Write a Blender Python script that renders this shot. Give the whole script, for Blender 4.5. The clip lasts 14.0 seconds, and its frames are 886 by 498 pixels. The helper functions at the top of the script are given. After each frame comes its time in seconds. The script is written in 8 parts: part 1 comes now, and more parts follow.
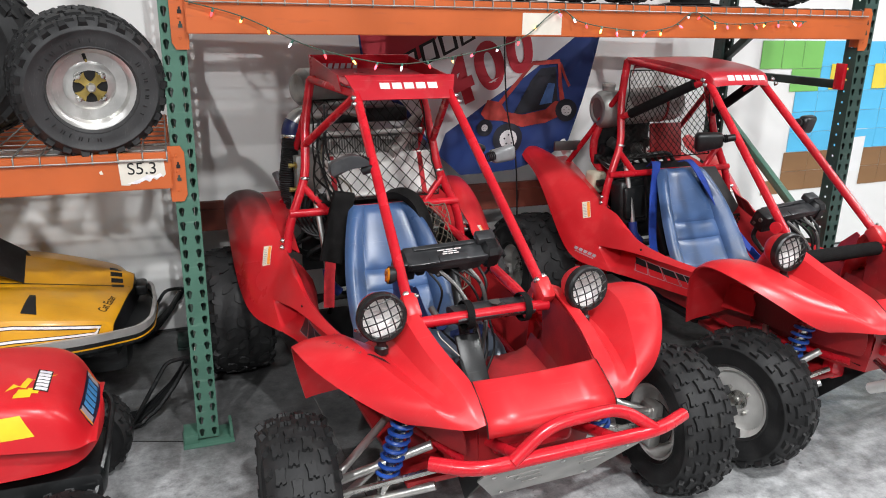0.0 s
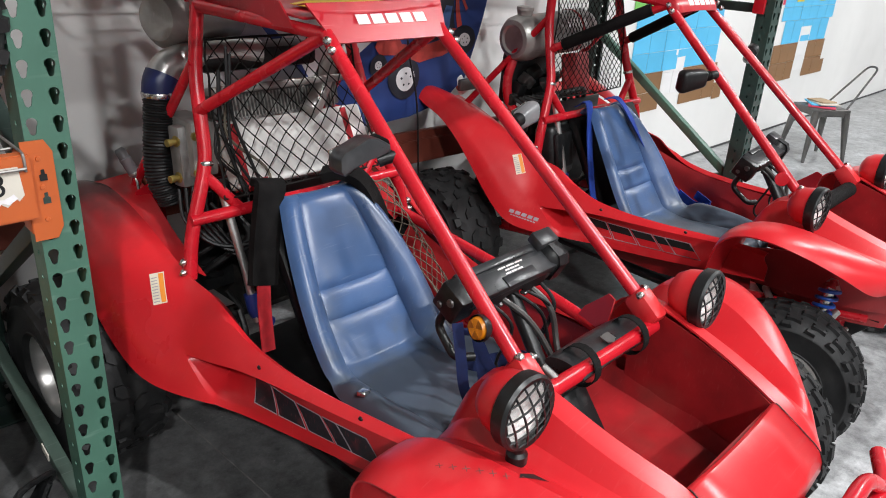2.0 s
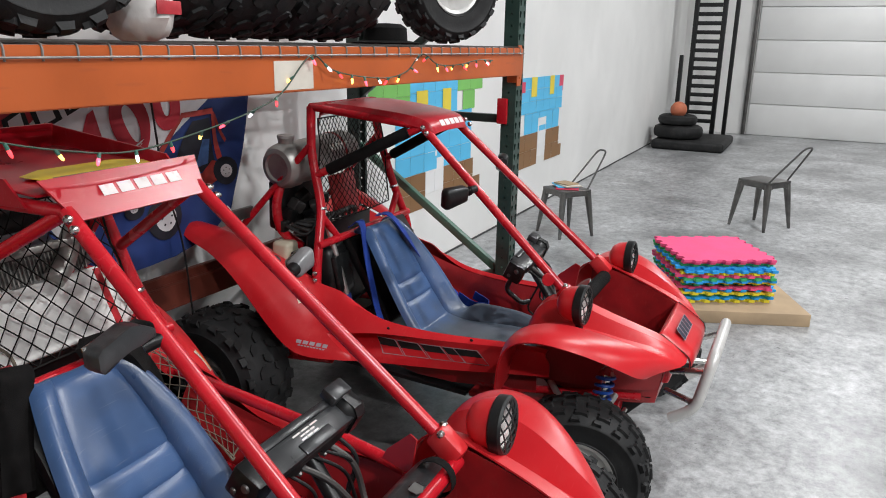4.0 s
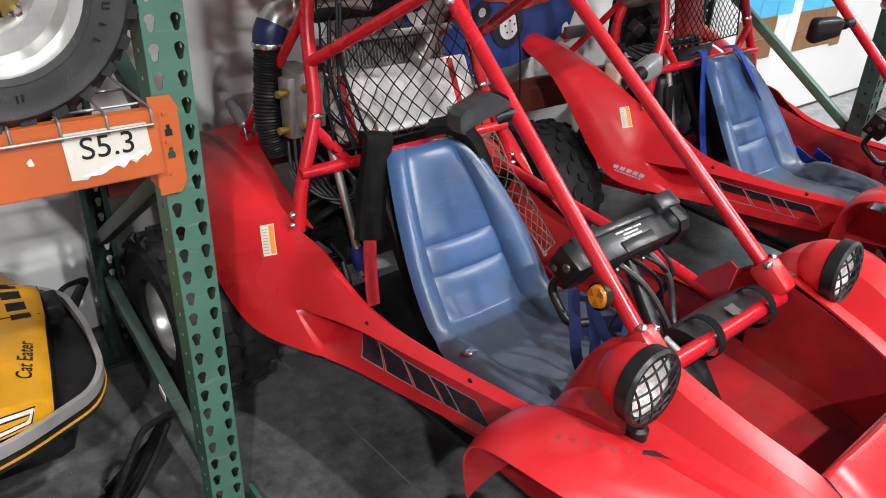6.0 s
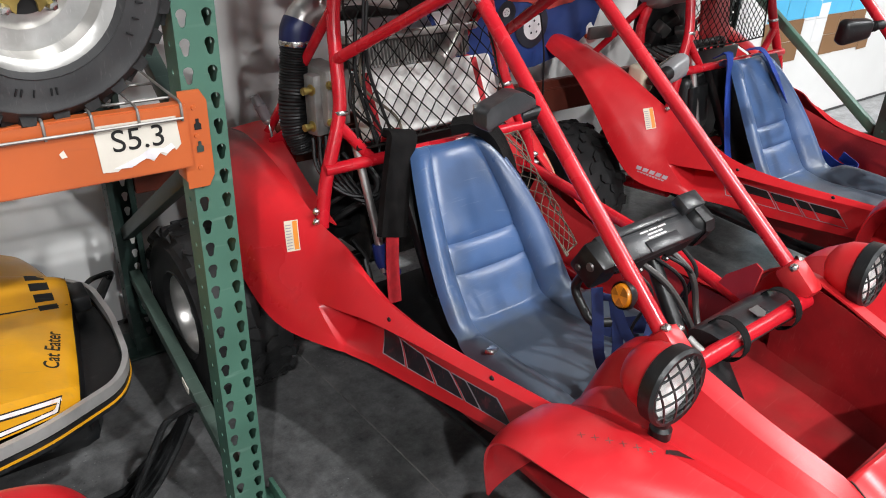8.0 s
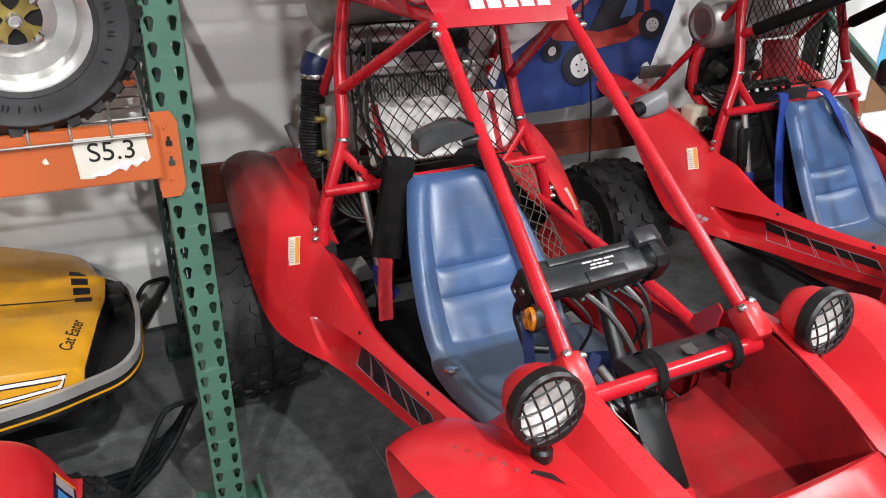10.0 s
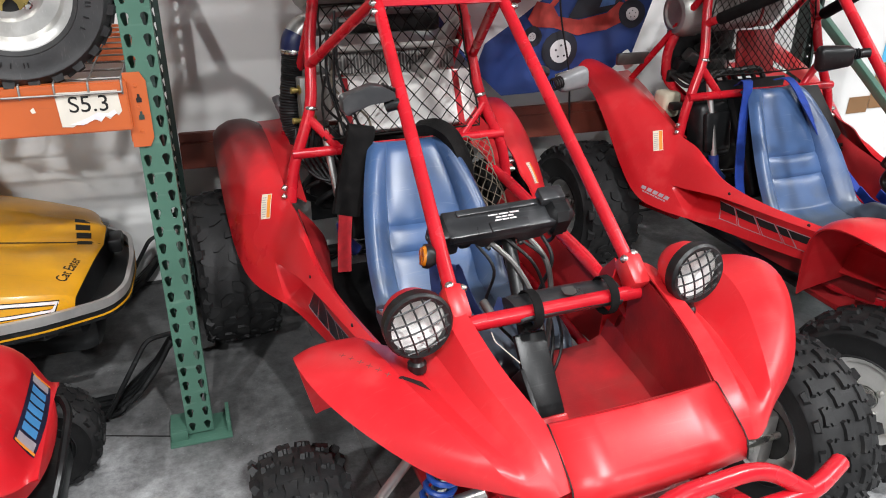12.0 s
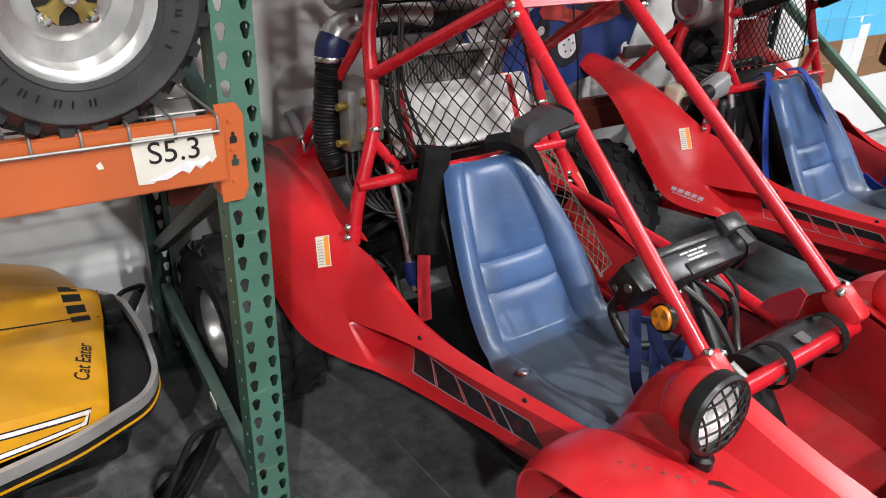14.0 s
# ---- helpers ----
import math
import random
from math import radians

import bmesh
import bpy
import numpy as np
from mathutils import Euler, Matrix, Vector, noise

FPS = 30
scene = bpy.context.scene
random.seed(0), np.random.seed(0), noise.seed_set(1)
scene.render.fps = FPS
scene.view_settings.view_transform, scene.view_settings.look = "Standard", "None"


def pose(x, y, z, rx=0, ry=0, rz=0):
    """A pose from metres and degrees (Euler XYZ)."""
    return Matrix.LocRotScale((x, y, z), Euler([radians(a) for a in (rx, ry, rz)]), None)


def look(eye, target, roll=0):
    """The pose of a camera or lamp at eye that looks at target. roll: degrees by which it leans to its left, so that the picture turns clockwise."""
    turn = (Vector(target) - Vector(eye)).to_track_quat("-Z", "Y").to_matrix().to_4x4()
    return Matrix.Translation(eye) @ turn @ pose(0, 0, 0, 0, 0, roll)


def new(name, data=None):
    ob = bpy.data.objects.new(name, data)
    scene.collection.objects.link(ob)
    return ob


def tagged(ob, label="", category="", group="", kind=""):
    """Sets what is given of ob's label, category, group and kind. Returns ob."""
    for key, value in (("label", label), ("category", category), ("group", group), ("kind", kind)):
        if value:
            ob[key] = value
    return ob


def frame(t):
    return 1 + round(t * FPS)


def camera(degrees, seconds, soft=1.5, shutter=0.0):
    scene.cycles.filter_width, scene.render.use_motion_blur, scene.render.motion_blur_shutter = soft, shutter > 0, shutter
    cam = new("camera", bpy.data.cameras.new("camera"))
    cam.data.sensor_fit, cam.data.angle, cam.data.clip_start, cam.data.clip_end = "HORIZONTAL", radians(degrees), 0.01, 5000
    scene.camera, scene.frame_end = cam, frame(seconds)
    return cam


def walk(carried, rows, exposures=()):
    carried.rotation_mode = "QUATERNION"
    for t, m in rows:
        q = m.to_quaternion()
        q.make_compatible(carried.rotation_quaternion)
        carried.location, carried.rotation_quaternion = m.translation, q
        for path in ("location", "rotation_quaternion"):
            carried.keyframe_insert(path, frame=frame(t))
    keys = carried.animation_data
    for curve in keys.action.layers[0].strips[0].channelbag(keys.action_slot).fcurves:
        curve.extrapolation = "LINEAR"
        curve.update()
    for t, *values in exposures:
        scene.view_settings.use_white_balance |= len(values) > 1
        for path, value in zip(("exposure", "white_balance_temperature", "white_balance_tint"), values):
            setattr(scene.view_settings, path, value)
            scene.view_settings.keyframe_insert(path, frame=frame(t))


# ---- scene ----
cam = camera(62.1, 14.0, soft=1.0, shutter=0.0)
PATH = [
    (0, (-0.296, -0.115, 1.562), (0.374, 1.671, 0.963), 1.0),
    (0.5, (-0.414, 0.2, 1.563), (0.462, 1.867, 0.889), 1.7),
    (1, (-0.453, 0.545, 1.532), (0.496, 2.145, 0.797), 1.4),
    (1.5, (-0.517, 0.883, 1.51), (0.566, 2.366, 0.717), 1.9),
    (2, (-0.648, 1.066, 1.516), (0.646, 2.375, 0.731), 3.3),
    (2.5, (-0.604, 1.124, 1.597), (0.876, 2.297, 0.938), 2.7),
    (2.7, (-0.58, 1.124, 1.625), (0.969, 2.254, 1.054), 1.7),
    (3.75, (-0.575, 1.120, 1.640), (1.137, 1.995, 1.120), 0.9),
    (5, (-0.635, 1.132, 1.589), (0.702, 2.421, 0.847), 1.6),
    (5.5, (-0.68, 1.163, 1.525), (0.469, 2.554, 0.66), 1.7),
    (6, (-0.671, 1.154, 1.523), (0.422, 2.55, 0.598), 2.1),
    (6.5, (-0.671, 1.151, 1.52), (0.405, 2.552, 0.582), 2.4),
    (7, (-0.678, 1.154, 1.52), (0.394, 2.56, 0.585), 2.6),
    (7.5, (-0.681, 1.154, 1.521), (0.377, 2.572, 0.589), 2.5),
    (8, (-0.685, 1.155, 1.516), (0.37, 2.581, 0.593), 2.2),
    (10.3, (-0.323, 0.768, 1.526), (0.36, 2.454, 0.695), 0.5),
    (10.5, (-0.303, 0.703, 1.534), (0.346, 2.402, 0.702), 0.7),
    (11, (-0.181, 0.586, 1.521), (0.392, 2.314, 0.692), 0.5),
    (11.5, (-0.086, 0.519, 1.52), (0.46, 2.245, 0.67), 0.1),
    (12, (-0.157, 0.512, 1.517), (0.442, 2.224, 0.672), 0.6),
    (12.5, (-0.342, 0.522, 1.526), (0.335, 2.2, 0.674), 1.4),
    (13, (-0.464, 0.69, 1.499), (0.283, 2.342, 0.654), 1.5),
    (13.5, (-0.569, 0.997, 1.507), (0.308, 2.563, 0.626), 2.0),
    (14, (-0.685, 1.182, 1.501), (0.323, 2.668, 0.622), 2.1),
]
walk(cam, [(t, look(eye, target, roll)) for t, eye, target, roll in PATH],
     [(0.0, -0.15), (0.5, -0.15), (1.0, -0.2), (1.5, -0.32), (2.0, -0.2), (2.5, -0.28), (2.7, -0.55), (3.75, -0.62), (4.8, -0.58), (5.1, -0.5), (5.5, -0.08), (6.0, -0.04), (13.0, 0.0), (14.0, -0.07)])

# ---- world and lamps ----
world = bpy.data.worlds.new("hall_air")
world.use_nodes = True
world.node_tree.nodes["Background"].inputs[0].default_value = (0.9, 0.95, 1.0, 1)
world.node_tree.nodes["Background"].inputs[1].default_value = 0.15
scene.world = world
scene.view_settings.exposure = 0.0
LAMPS = [(-2.9, -2.9), (0.9, -1.2), (4.6, 0.4), (8.6, 0.4), (-1.0, -5.0), (4.0, -5.0), (12.5, 0.4)]
POWER = [470, 290, 215, 215, 262, 262, 215]
CEILING = 5.2
for (lx, ly), watts in zip(LAMPS, POWER):
    data = bpy.data.lights.new("ceiling_lamp_light", "AREA")
    data.shape, data.size = "DISK", 0.22
    data.energy, data.color = watts, (0.975, 0.985, 0.995)
    lamp = new("ceiling_lamp_light", data)
    lamp.matrix_world = look((lx, ly, CEILING - 0.16), (lx, ly + 0.001, 0))


# ---- materials ----
def mat(name, base, rough=0.5, metal=0.0, var=0.18, scale=6.0, bump=0.08, bscale=120.0, second=None, coat=0.0, spot=0.0, spot_col=(0.05, 0.05, 0.05), spot_scale=9.0, stretch=(1, 1, 1), emit=None, scratch=0.0, scratch_col=(0.6, 0.6, 0.6), soot=None, soot_col=(0.025, 0.014, 0.014), spec=0.5):
    m = bpy.data.materials.new(name)
    m.use_nodes = True
    nt = m.node_tree
    b = nt.nodes["Principled BSDF"]
    b.inputs["Metallic"].default_value = metal
    b.inputs["Coat Weight"].default_value = coat
    b.inputs["Coat Roughness"].default_value = 0.12
    co = nt.nodes.new("ShaderNodeTexCoord")
    mp = nt.nodes.new("ShaderNodeMapping")
    mp.inputs["Scale"].default_value = stretch
    nt.links.new(co.outputs["Object"], mp.inputs["Vector"])

    def noise_node(sc, det=5.0):
        n = nt.nodes.new("ShaderNodeTexNoise")
        n.inputs["Scale"].default_value, n.inputs["Detail"].default_value = sc, det
        nt.links.new(mp.outputs["Vector"], n.inputs["Vector"])
        return n

    big, fine = noise_node(scale), noise_node(bscale, 3.0)
    ramp = nt.nodes.new("ShaderNodeValToRGB")
    lo = [c * (1 - var) for c in base] if second is None else list(second)
    hi = [min(1, c * (1 + var)) for c in base]
    ramp.color_ramp.elements[0].position, ramp.color_ramp.elements[1].position = 0.33, 0.67
    ramp.color_ramp.elements[0].color, ramp.color_ramp.elements[1].color = (*lo, 1), (*hi, 1)
    nt.links.new(big.outputs["Fac"], ramp.inputs["Fac"])
    colour = ramp.outputs["Color"]
    if spot:
        sp = noise_node(spot_scale, 8.0)
        r2 = nt.nodes.new("ShaderNodeValToRGB")
        r2.color_ramp.elements[0].position, r2.color_ramp.elements[1].position = 0.56, 0.72
        r2.color_ramp.elements[0].color, r2.color_ramp.elements[1].color = (0, 0, 0, 1), (spot, spot, spot, 1)
        nt.links.new(sp.outputs["Fac"], r2.inputs["Fac"])
        mx = nt.nodes.new("ShaderNodeMix")
        mx.data_type = "RGBA"
        nt.links.new(r2.outputs["Color"], mx.inputs[0])
        nt.links.new(colour, mx.inputs[6])
        mx.inputs[7].default_value = (*spot_col, 1)
        colour = mx.outputs[2]
    if scratch:                               # fine stray scuffs in two directions
        for turn_z, sc_ in ((0.6, 1.0), (-0.9, 1.7)):
            m2 = nt.nodes.new("ShaderNodeMapping")
            m2.inputs["Rotation"].default_value, m2.inputs["Scale"].default_value = (0.4, 0.7, turn_z), (5 * sc_, 160 * sc_, 30 * sc_)
            nt.links.new(co.outputs["Object"], m2.inputs["Vector"])
            sn = nt.nodes.new("ShaderNodeTexNoise")
            sn.inputs["Scale"].default_value, sn.inputs["Detail"].default_value = 1.0, 2.0
            nt.links.new(m2.outputs["Vector"], sn.inputs["Vector"])
            r3 = nt.nodes.new("ShaderNodeValToRGB")
            r3.color_ramp.elements[0].position, r3.color_ramp.elements[1].position = 0.66, 0.74
            r3.color_ramp.elements[0].color, r3.color_ramp.elements[1].color = (0, 0, 0, 1), (scratch, scratch, scratch, 1)
            nt.links.new(sn.outputs["Fac"], r3.inputs["Fac"])
            mx = nt.nodes.new("ShaderNodeMix")
            mx.data_type = "RGBA"
            nt.links.new(r3.outputs["Color"], mx.inputs[0])
            nt.links.new(colour, mx.inputs[6])
            mx.inputs[7].default_value = (*scratch_col, 1)
            colour = mx.outputs[2]
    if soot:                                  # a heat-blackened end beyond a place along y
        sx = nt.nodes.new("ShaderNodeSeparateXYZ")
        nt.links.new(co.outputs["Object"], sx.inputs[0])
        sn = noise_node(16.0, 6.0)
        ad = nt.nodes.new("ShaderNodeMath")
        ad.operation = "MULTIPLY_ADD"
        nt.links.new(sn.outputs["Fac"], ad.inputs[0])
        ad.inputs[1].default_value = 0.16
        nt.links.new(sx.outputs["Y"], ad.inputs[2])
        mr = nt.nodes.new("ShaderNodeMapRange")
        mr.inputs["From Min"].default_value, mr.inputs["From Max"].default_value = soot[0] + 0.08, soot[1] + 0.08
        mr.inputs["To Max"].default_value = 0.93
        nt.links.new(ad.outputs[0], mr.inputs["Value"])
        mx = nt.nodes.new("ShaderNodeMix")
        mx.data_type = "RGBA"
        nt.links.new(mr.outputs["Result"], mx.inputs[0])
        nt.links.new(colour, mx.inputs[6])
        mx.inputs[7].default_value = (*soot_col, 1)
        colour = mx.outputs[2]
    b.inputs["Specular IOR Level"].default_value = spec
    nt.links.new(colour, b.inputs["Base Color"])
    rr = nt.nodes.new("ShaderNodeMapRange")
    rr.inputs["To Min"].default_value, rr.inputs["To Max"].default_value = max(0.03, rough - 0.09), min(1, rough + 0.09)
    nt.links.new(big.outputs["Fac"], rr.inputs["Value"])
    nt.links.new(rr.outputs["Result"], b.inputs["Roughness"])
    if bump:
        bp = nt.nodes.new("ShaderNodeBump")
        bp.inputs["Strength"].default_value, bp.inputs["Distance"].default_value = bump, 0.002
        nt.links.new(fine.outputs["Fac"], bp.inputs["Height"])
        nt.links.new(bp.outputs["Normal"], b.inputs["Normal"])
    if emit:
        b.inputs["Emission Color"].default_value, b.inputs["Emission Strength"].default_value = (*emit[0], 1), emit[1]
    return m


RED = mat("red_plastic", (0.58, 0.021, 0.027), 0.315, spec=0.42, var=0.10, scale=3, bump=0.06, bscale=240, second=(0.50, 0.011, 0.017), spot=0.16, spot_col=(0.70, 0.13, 0.12), spot_scale=11, scratch=0.07, scratch_col=(0.75, 0.24, 0.22))
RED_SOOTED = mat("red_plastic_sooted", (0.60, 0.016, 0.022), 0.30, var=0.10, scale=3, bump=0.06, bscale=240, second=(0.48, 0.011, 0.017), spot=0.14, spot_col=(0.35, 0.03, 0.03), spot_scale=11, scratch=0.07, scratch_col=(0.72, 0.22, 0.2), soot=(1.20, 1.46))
# worn red, its base lowered for the shade in sills and arches
RED_DARK = mat("red_plastic_worn_shaded", (0.33, 0.012, 0.015), 0.44, var=0.25, scale=5, spot=0.45, spot_col=(0.17, 0.02, 0.02), spot_scale=7, bump=0.10, bscale=140, scratch=0.10, scratch_col=(0.62, 0.20, 0.18))
TUBE_RED = mat("red_tube_paint", (0.52, 0.010, 0.020), 0.26, var=0.14, scale=9, bump=0.05, bscale=200, spot=0.3, spot_col=(0.22, 0.02, 0.02), spot_scale=25, scratch=0.12, scratch_col=(0.68, 0.25, 0.23))
ROOF_RED = mat("red_roof_panel", (0.42, 0.008, 0.018), 0.30, var=0.14, scale=5, bump=0.05, spot=0.25, spot_col=(0.55, 0.12, 0.12), spot_scale=18, scratch=0.2, scratch_col=(0.7, 0.3, 0.3))
BLUE_SEAT = mat("blue_vinyl", (0.056, 0.112, 0.245), 0.31, var=0.18, scale=3, bump=0.14, bscale=320, second=(0.034, 0.072, 0.165), spot=0.55, spot_col=(0.072, 0.088, 0.112), spot_scale=4, scratch=0.20, scratch_col=(0.24, 0.28, 0.34), soot=(0.78, 0.66), soot_col=(0.080, 0.098, 0.120))
BLUE_BELT = mat("blue_webbing", (0.010, 0.045, 0.30), 0.75, var=0.2, scale=40, bump=0.3, bscale=700)
NAVY_BELT = mat("navy_webbing", (0.006, 0.016, 0.080), 0.75, var=0.2, scale=40, bump=0.3, bscale=700)
RED_BELT = mat("red_webbing", (0.46, 0.016, 0.024), 0.75, var=0.2, scale=40, bump=0.3, bscale=700)
BLACK_PAD = mat("black_fabric_pad", (0.0065, 0.006, 0.006), 0.9, var=0.4, scale=30, bump=0.5, bscale=600, spec=0.18, spot=0.12, spot_col=(0.04, 0.035, 0.033), spot_scale=18)
BLACK_PLASTIC = mat("black_plastic", (0.0075, 0.008, 0.0085), 0.36, var=0.3, scale=8, bump=0.12, bscale=260, spot=0.25, spot_col=(0.055, 0.055, 0.055), spot_scale=30, spec=0.4, scratch=0.15, scratch_col=(0.12, 0.12, 0.12))
DUSTY_BLACK = mat("dusty_black_plastic", (0.024, 0.025, 0.027), 0.30, var=0.35, scale=9, bump=0.12, bscale=240, spot=0.4, spot_col=(0.080, 0.080, 0.082), spot_scale=16, scratch=0.25, scratch_col=(0.16, 0.16, 0.16))
# grey puts the bright reflection on the black mirror shell into its colour
SHEEN_PLASTIC = mat("plastic_painted_sheen", (0.16, 0.16, 0.165), 0.30, var=0.25, scale=9, bump=0.08, bscale=200, spot=0.3, spot_col=(0.06, 0.06, 0.06), spot_scale=16)
BOARD_GREY = mat("grey_black_board", (0.040, 0.040, 0.040), 0.6, var=0.25, scale=8, bump=0.12, bscale=160, spot=0.3, spot_col=(0.07, 0.068, 0.065), spot_scale=12)
DARK_METAL = mat("dark_engine_metal", (0.026, 0.025, 0.024), 0.5, metal=0.5, var=0.6, scale=14, bump=0.3, bscale=90, spot=0.4, spot_col=(0.11, 0.095, 0.08), spot_scale=20)
RUBBER = mat("tyre_rubber", (0.0125, 0.0125, 0.013), 0.60, var=0.4, scale=10, bump=0.35, bscale=110, spot=0.32, spot_col=(0.05, 0.048, 0.045), spot_scale=14, spec=0.32, scratch=0.12, scratch_col=(0.10, 0.10, 0.10))
HOSE = mat("black_hose_rubber", (0.006, 0.006, 0.0064), 0.5, var=0.3, scale=20, bump=0.15, spec=0.4)
CORD = mat("black_net_cord", (0.009, 0.008, 0.007), 0.8, var=0.3, scale=60, bump=0.2, bscale=900, spec=0.2)
PALE_CORD = mat("dusty_net_cord", (0.14, 0.115, 0.085), 0.85, var=0.3, scale=60, bump=0.2, bscale=900)
ALU = mat("cast_aluminium", (0.56, 0.55, 0.53), 0.33, metal=0.85, var=0.22, scale=9, bump=0.14, bscale=130, spot=0.4, spot_col=(0.24, 0.225, 0.20), spot_scale=10, scratch=0.3, scratch_col=(0.75, 0.74, 0.72))
RIM_SILVER = mat("silver_painted_rim", (0.62, 0.61, 0.59), 0.38, metal=0.25, var=0.12, scale=9, bump=0.10, bscale=130, spot=0.3, spot_col=(0.30, 0.28, 0.25), spot_scale=12, scratch=0.2, scratch_col=(0.35, 0.34, 0.32))
STEEL = mat("zinc_steel", (0.62, 0.61, 0.58), 0.27, metal=1.0, var=0.2, scale=20, bump=0.08, scratch=0.2, scratch_col=(0.3, 0.29, 0.27))
DULL_ALU = mat("dull_aluminium_sheet", (0.27, 0.265, 0.255), 0.45, metal=0.55, var=0.3, scale=10, spot=0.4, spot_col=(0.13, 0.125, 0.115), spot_scale=14, bump=0.1, scratch=0.3, scratch_col=(0.42, 0.41, 0.40))
DULL_CAN = mat("dull_grey_canister", (0.20, 0.20, 0.21), 0.45, metal=0.3, var=0.3, scale=14, spot=0.4, spot_col=(0.10, 0.09, 0.09), spot_scale=20, bump=0.1)
GREY_PIPE = mat("grey_painted_exhaust", (0.36, 0.35, 0.33), 0.40, metal=0.5, var=0.25, scale=8, spot=0.45, spot_col=(0.13, 0.115, 0.10), spot_scale=10, bump=0.15, scratch=0.2, scratch_col=(0.55, 0.54, 0.52))
WHITE_BOX = mat("white_foam_board", (0.84, 0.83, 0.80), 0.7, var=0.06, scale=5, bump=0.18, bscale=90, spot=0.20, spot_col=(0.66, 0.64, 0.60), spot_scale=18, scratch=0.08, scratch_col=(0.50, 0.48, 0.45))
BLUE_SPRING = mat("blue_spring_paint", (0.016, 0.07, 0.34), 0.33, var=0.2, scale=12)
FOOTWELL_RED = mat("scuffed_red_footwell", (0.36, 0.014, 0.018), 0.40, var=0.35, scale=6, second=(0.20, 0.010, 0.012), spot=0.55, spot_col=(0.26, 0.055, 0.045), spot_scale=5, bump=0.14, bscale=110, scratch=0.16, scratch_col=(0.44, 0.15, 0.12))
SIDEWALL_GREY = mat("dusty_sidewall_rubber", (0.030, 0.030, 0.031), 0.46, var=0.35, scale=7, bump=0.2, bscale=140, spot=0.4, spot_col=(0.060, 0.058, 0.055), spot_scale=9, scratch=0.25, scratch_col=(0.14, 0.135, 0.13))
GREEN_RACK = mat("green_rack_paint", (0.058, 0.142, 0.102), 0.42, var=0.12, scale=5, bump=0.10, bscale=90, spot=0.3, spot_col=(0.05, 0.12, 0.09), spot_scale=11, scratch=0.25, scratch_col=(0.22, 0.33, 0.27))
ORANGE = mat("orange_rack_paint", (0.47, 0.100, 0.022), 0.40, var=0.14, scale=4, bump=0.10, bscale=80, spot=0.3, spot_col=(0.38, 0.085, 0.02), spot_scale=8, scratch=0.3, scratch_col=(0.30, 0.07, 0.03))
# shaded copy of the beam orange, brown from the shade behind the buggies
ORANGE_SHADED = mat("shaded_orange_rack_paint", (0.16, 0.036, 0.022), 0.5, var=0.25, scale=5, bump=0.12, bscale=80, spot=0.4, spot_col=(0.08, 0.022, 0.016), spot_scale=9, scratch=0.3, scratch_col=(0.10, 0.035, 0.025))
# darker green for the rear posts and most of the braces
GREEN_DARK = mat("dark_green_rack_tone", (0.018, 0.036, 0.030), 0.42, var=0.25, scale=5, bump=0.10, bscale=90, spot=0.4, spot_col=(0.035, 0.06, 0.05), spot_scale=9, scratch=0.3, scratch_col=(0.09, 0.12, 0.10))
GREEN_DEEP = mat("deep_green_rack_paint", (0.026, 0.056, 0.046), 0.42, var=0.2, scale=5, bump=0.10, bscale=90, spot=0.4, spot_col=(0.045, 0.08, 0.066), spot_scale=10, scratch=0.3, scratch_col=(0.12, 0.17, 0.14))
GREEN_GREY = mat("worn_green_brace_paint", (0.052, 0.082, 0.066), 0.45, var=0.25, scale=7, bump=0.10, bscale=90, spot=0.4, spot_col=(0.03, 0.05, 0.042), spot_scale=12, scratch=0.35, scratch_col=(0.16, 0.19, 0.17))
WIRE = mat("galvanised_wire", (0.26, 0.25, 0.235), 0.48, metal=0.6, var=0.3, scale=18, bump=0.05)
PAPER = mat("white_label_paper", (0.62, 0.585, 0.51), 0.7, var=0.08, scale=12, bump=0.12, spot=0.2, spot_col=(0.55, 0.50, 0.42), spot_scale=20)
PAPER_BARE = mat("torn_paper_core", (0.70, 0.68, 0.70), 0.8, var=0.1, scale=40, bump=0.2)
INK = mat("black_ink", (0.012, 0.012, 0.012), 0.6, var=0.2, scale=20, bump=0, spec=0.3)
WHITE_INK = mat("white_decal", (0.76, 0.71, 0.70), 0.5, var=0.08, scale=20, bump=0, spot=0.35, spot_col=(0.60, 0.22, 0.2), spot_scale=45)
NAVY_INK = mat("navy_decal", (0.010, 0.011, 0.032), 0.4, var=0.3, scale=10, bump=0, scratch=0.3, scratch_col=(0.3, 0.06, 0.07))
SILVER_INK = mat("silver_decal", (0.34, 0.30, 0.33), 0.4, var=0.15, scale=20, bump=0)
YELLOW_INK = mat("yellow_decal", (0.76, 0.54, 0.02), 0.4, var=0.08, scale=14, bump=0)
ORANGE_INK = mat("orange_warning_band", (0.80, 0.27, 0.03), 0.5, var=0.05, scale=20, bump=0)
CREAM_INK = mat("cream_warning_label", (0.70, 0.63, 0.50), 0.55, var=0.08, scale=30, bump=0)
BLUE_INK = mat("blue_decal", (0.06, 0.25, 0.52), 0.4, var=0.1, scale=20, bump=0)
YELLOW_HOOD = mat("yellow_fibreglass", (0.66, 0.31, 0.010), 0.30, var=0.14, scale=4, bump=0.06, coat=0.2, spot=0.4, spot_col=(0.33, 0.18, 0.04), spot_scale=6, scratch=0.2, scratch_col=(0.30, 0.20, 0.08))
REFLECT = mat("amber_reflector", (0.62, 0.20, 0.008), 0.2, var=0.2, scale=60, bump=0.5, bscale=400, coat=0.8)
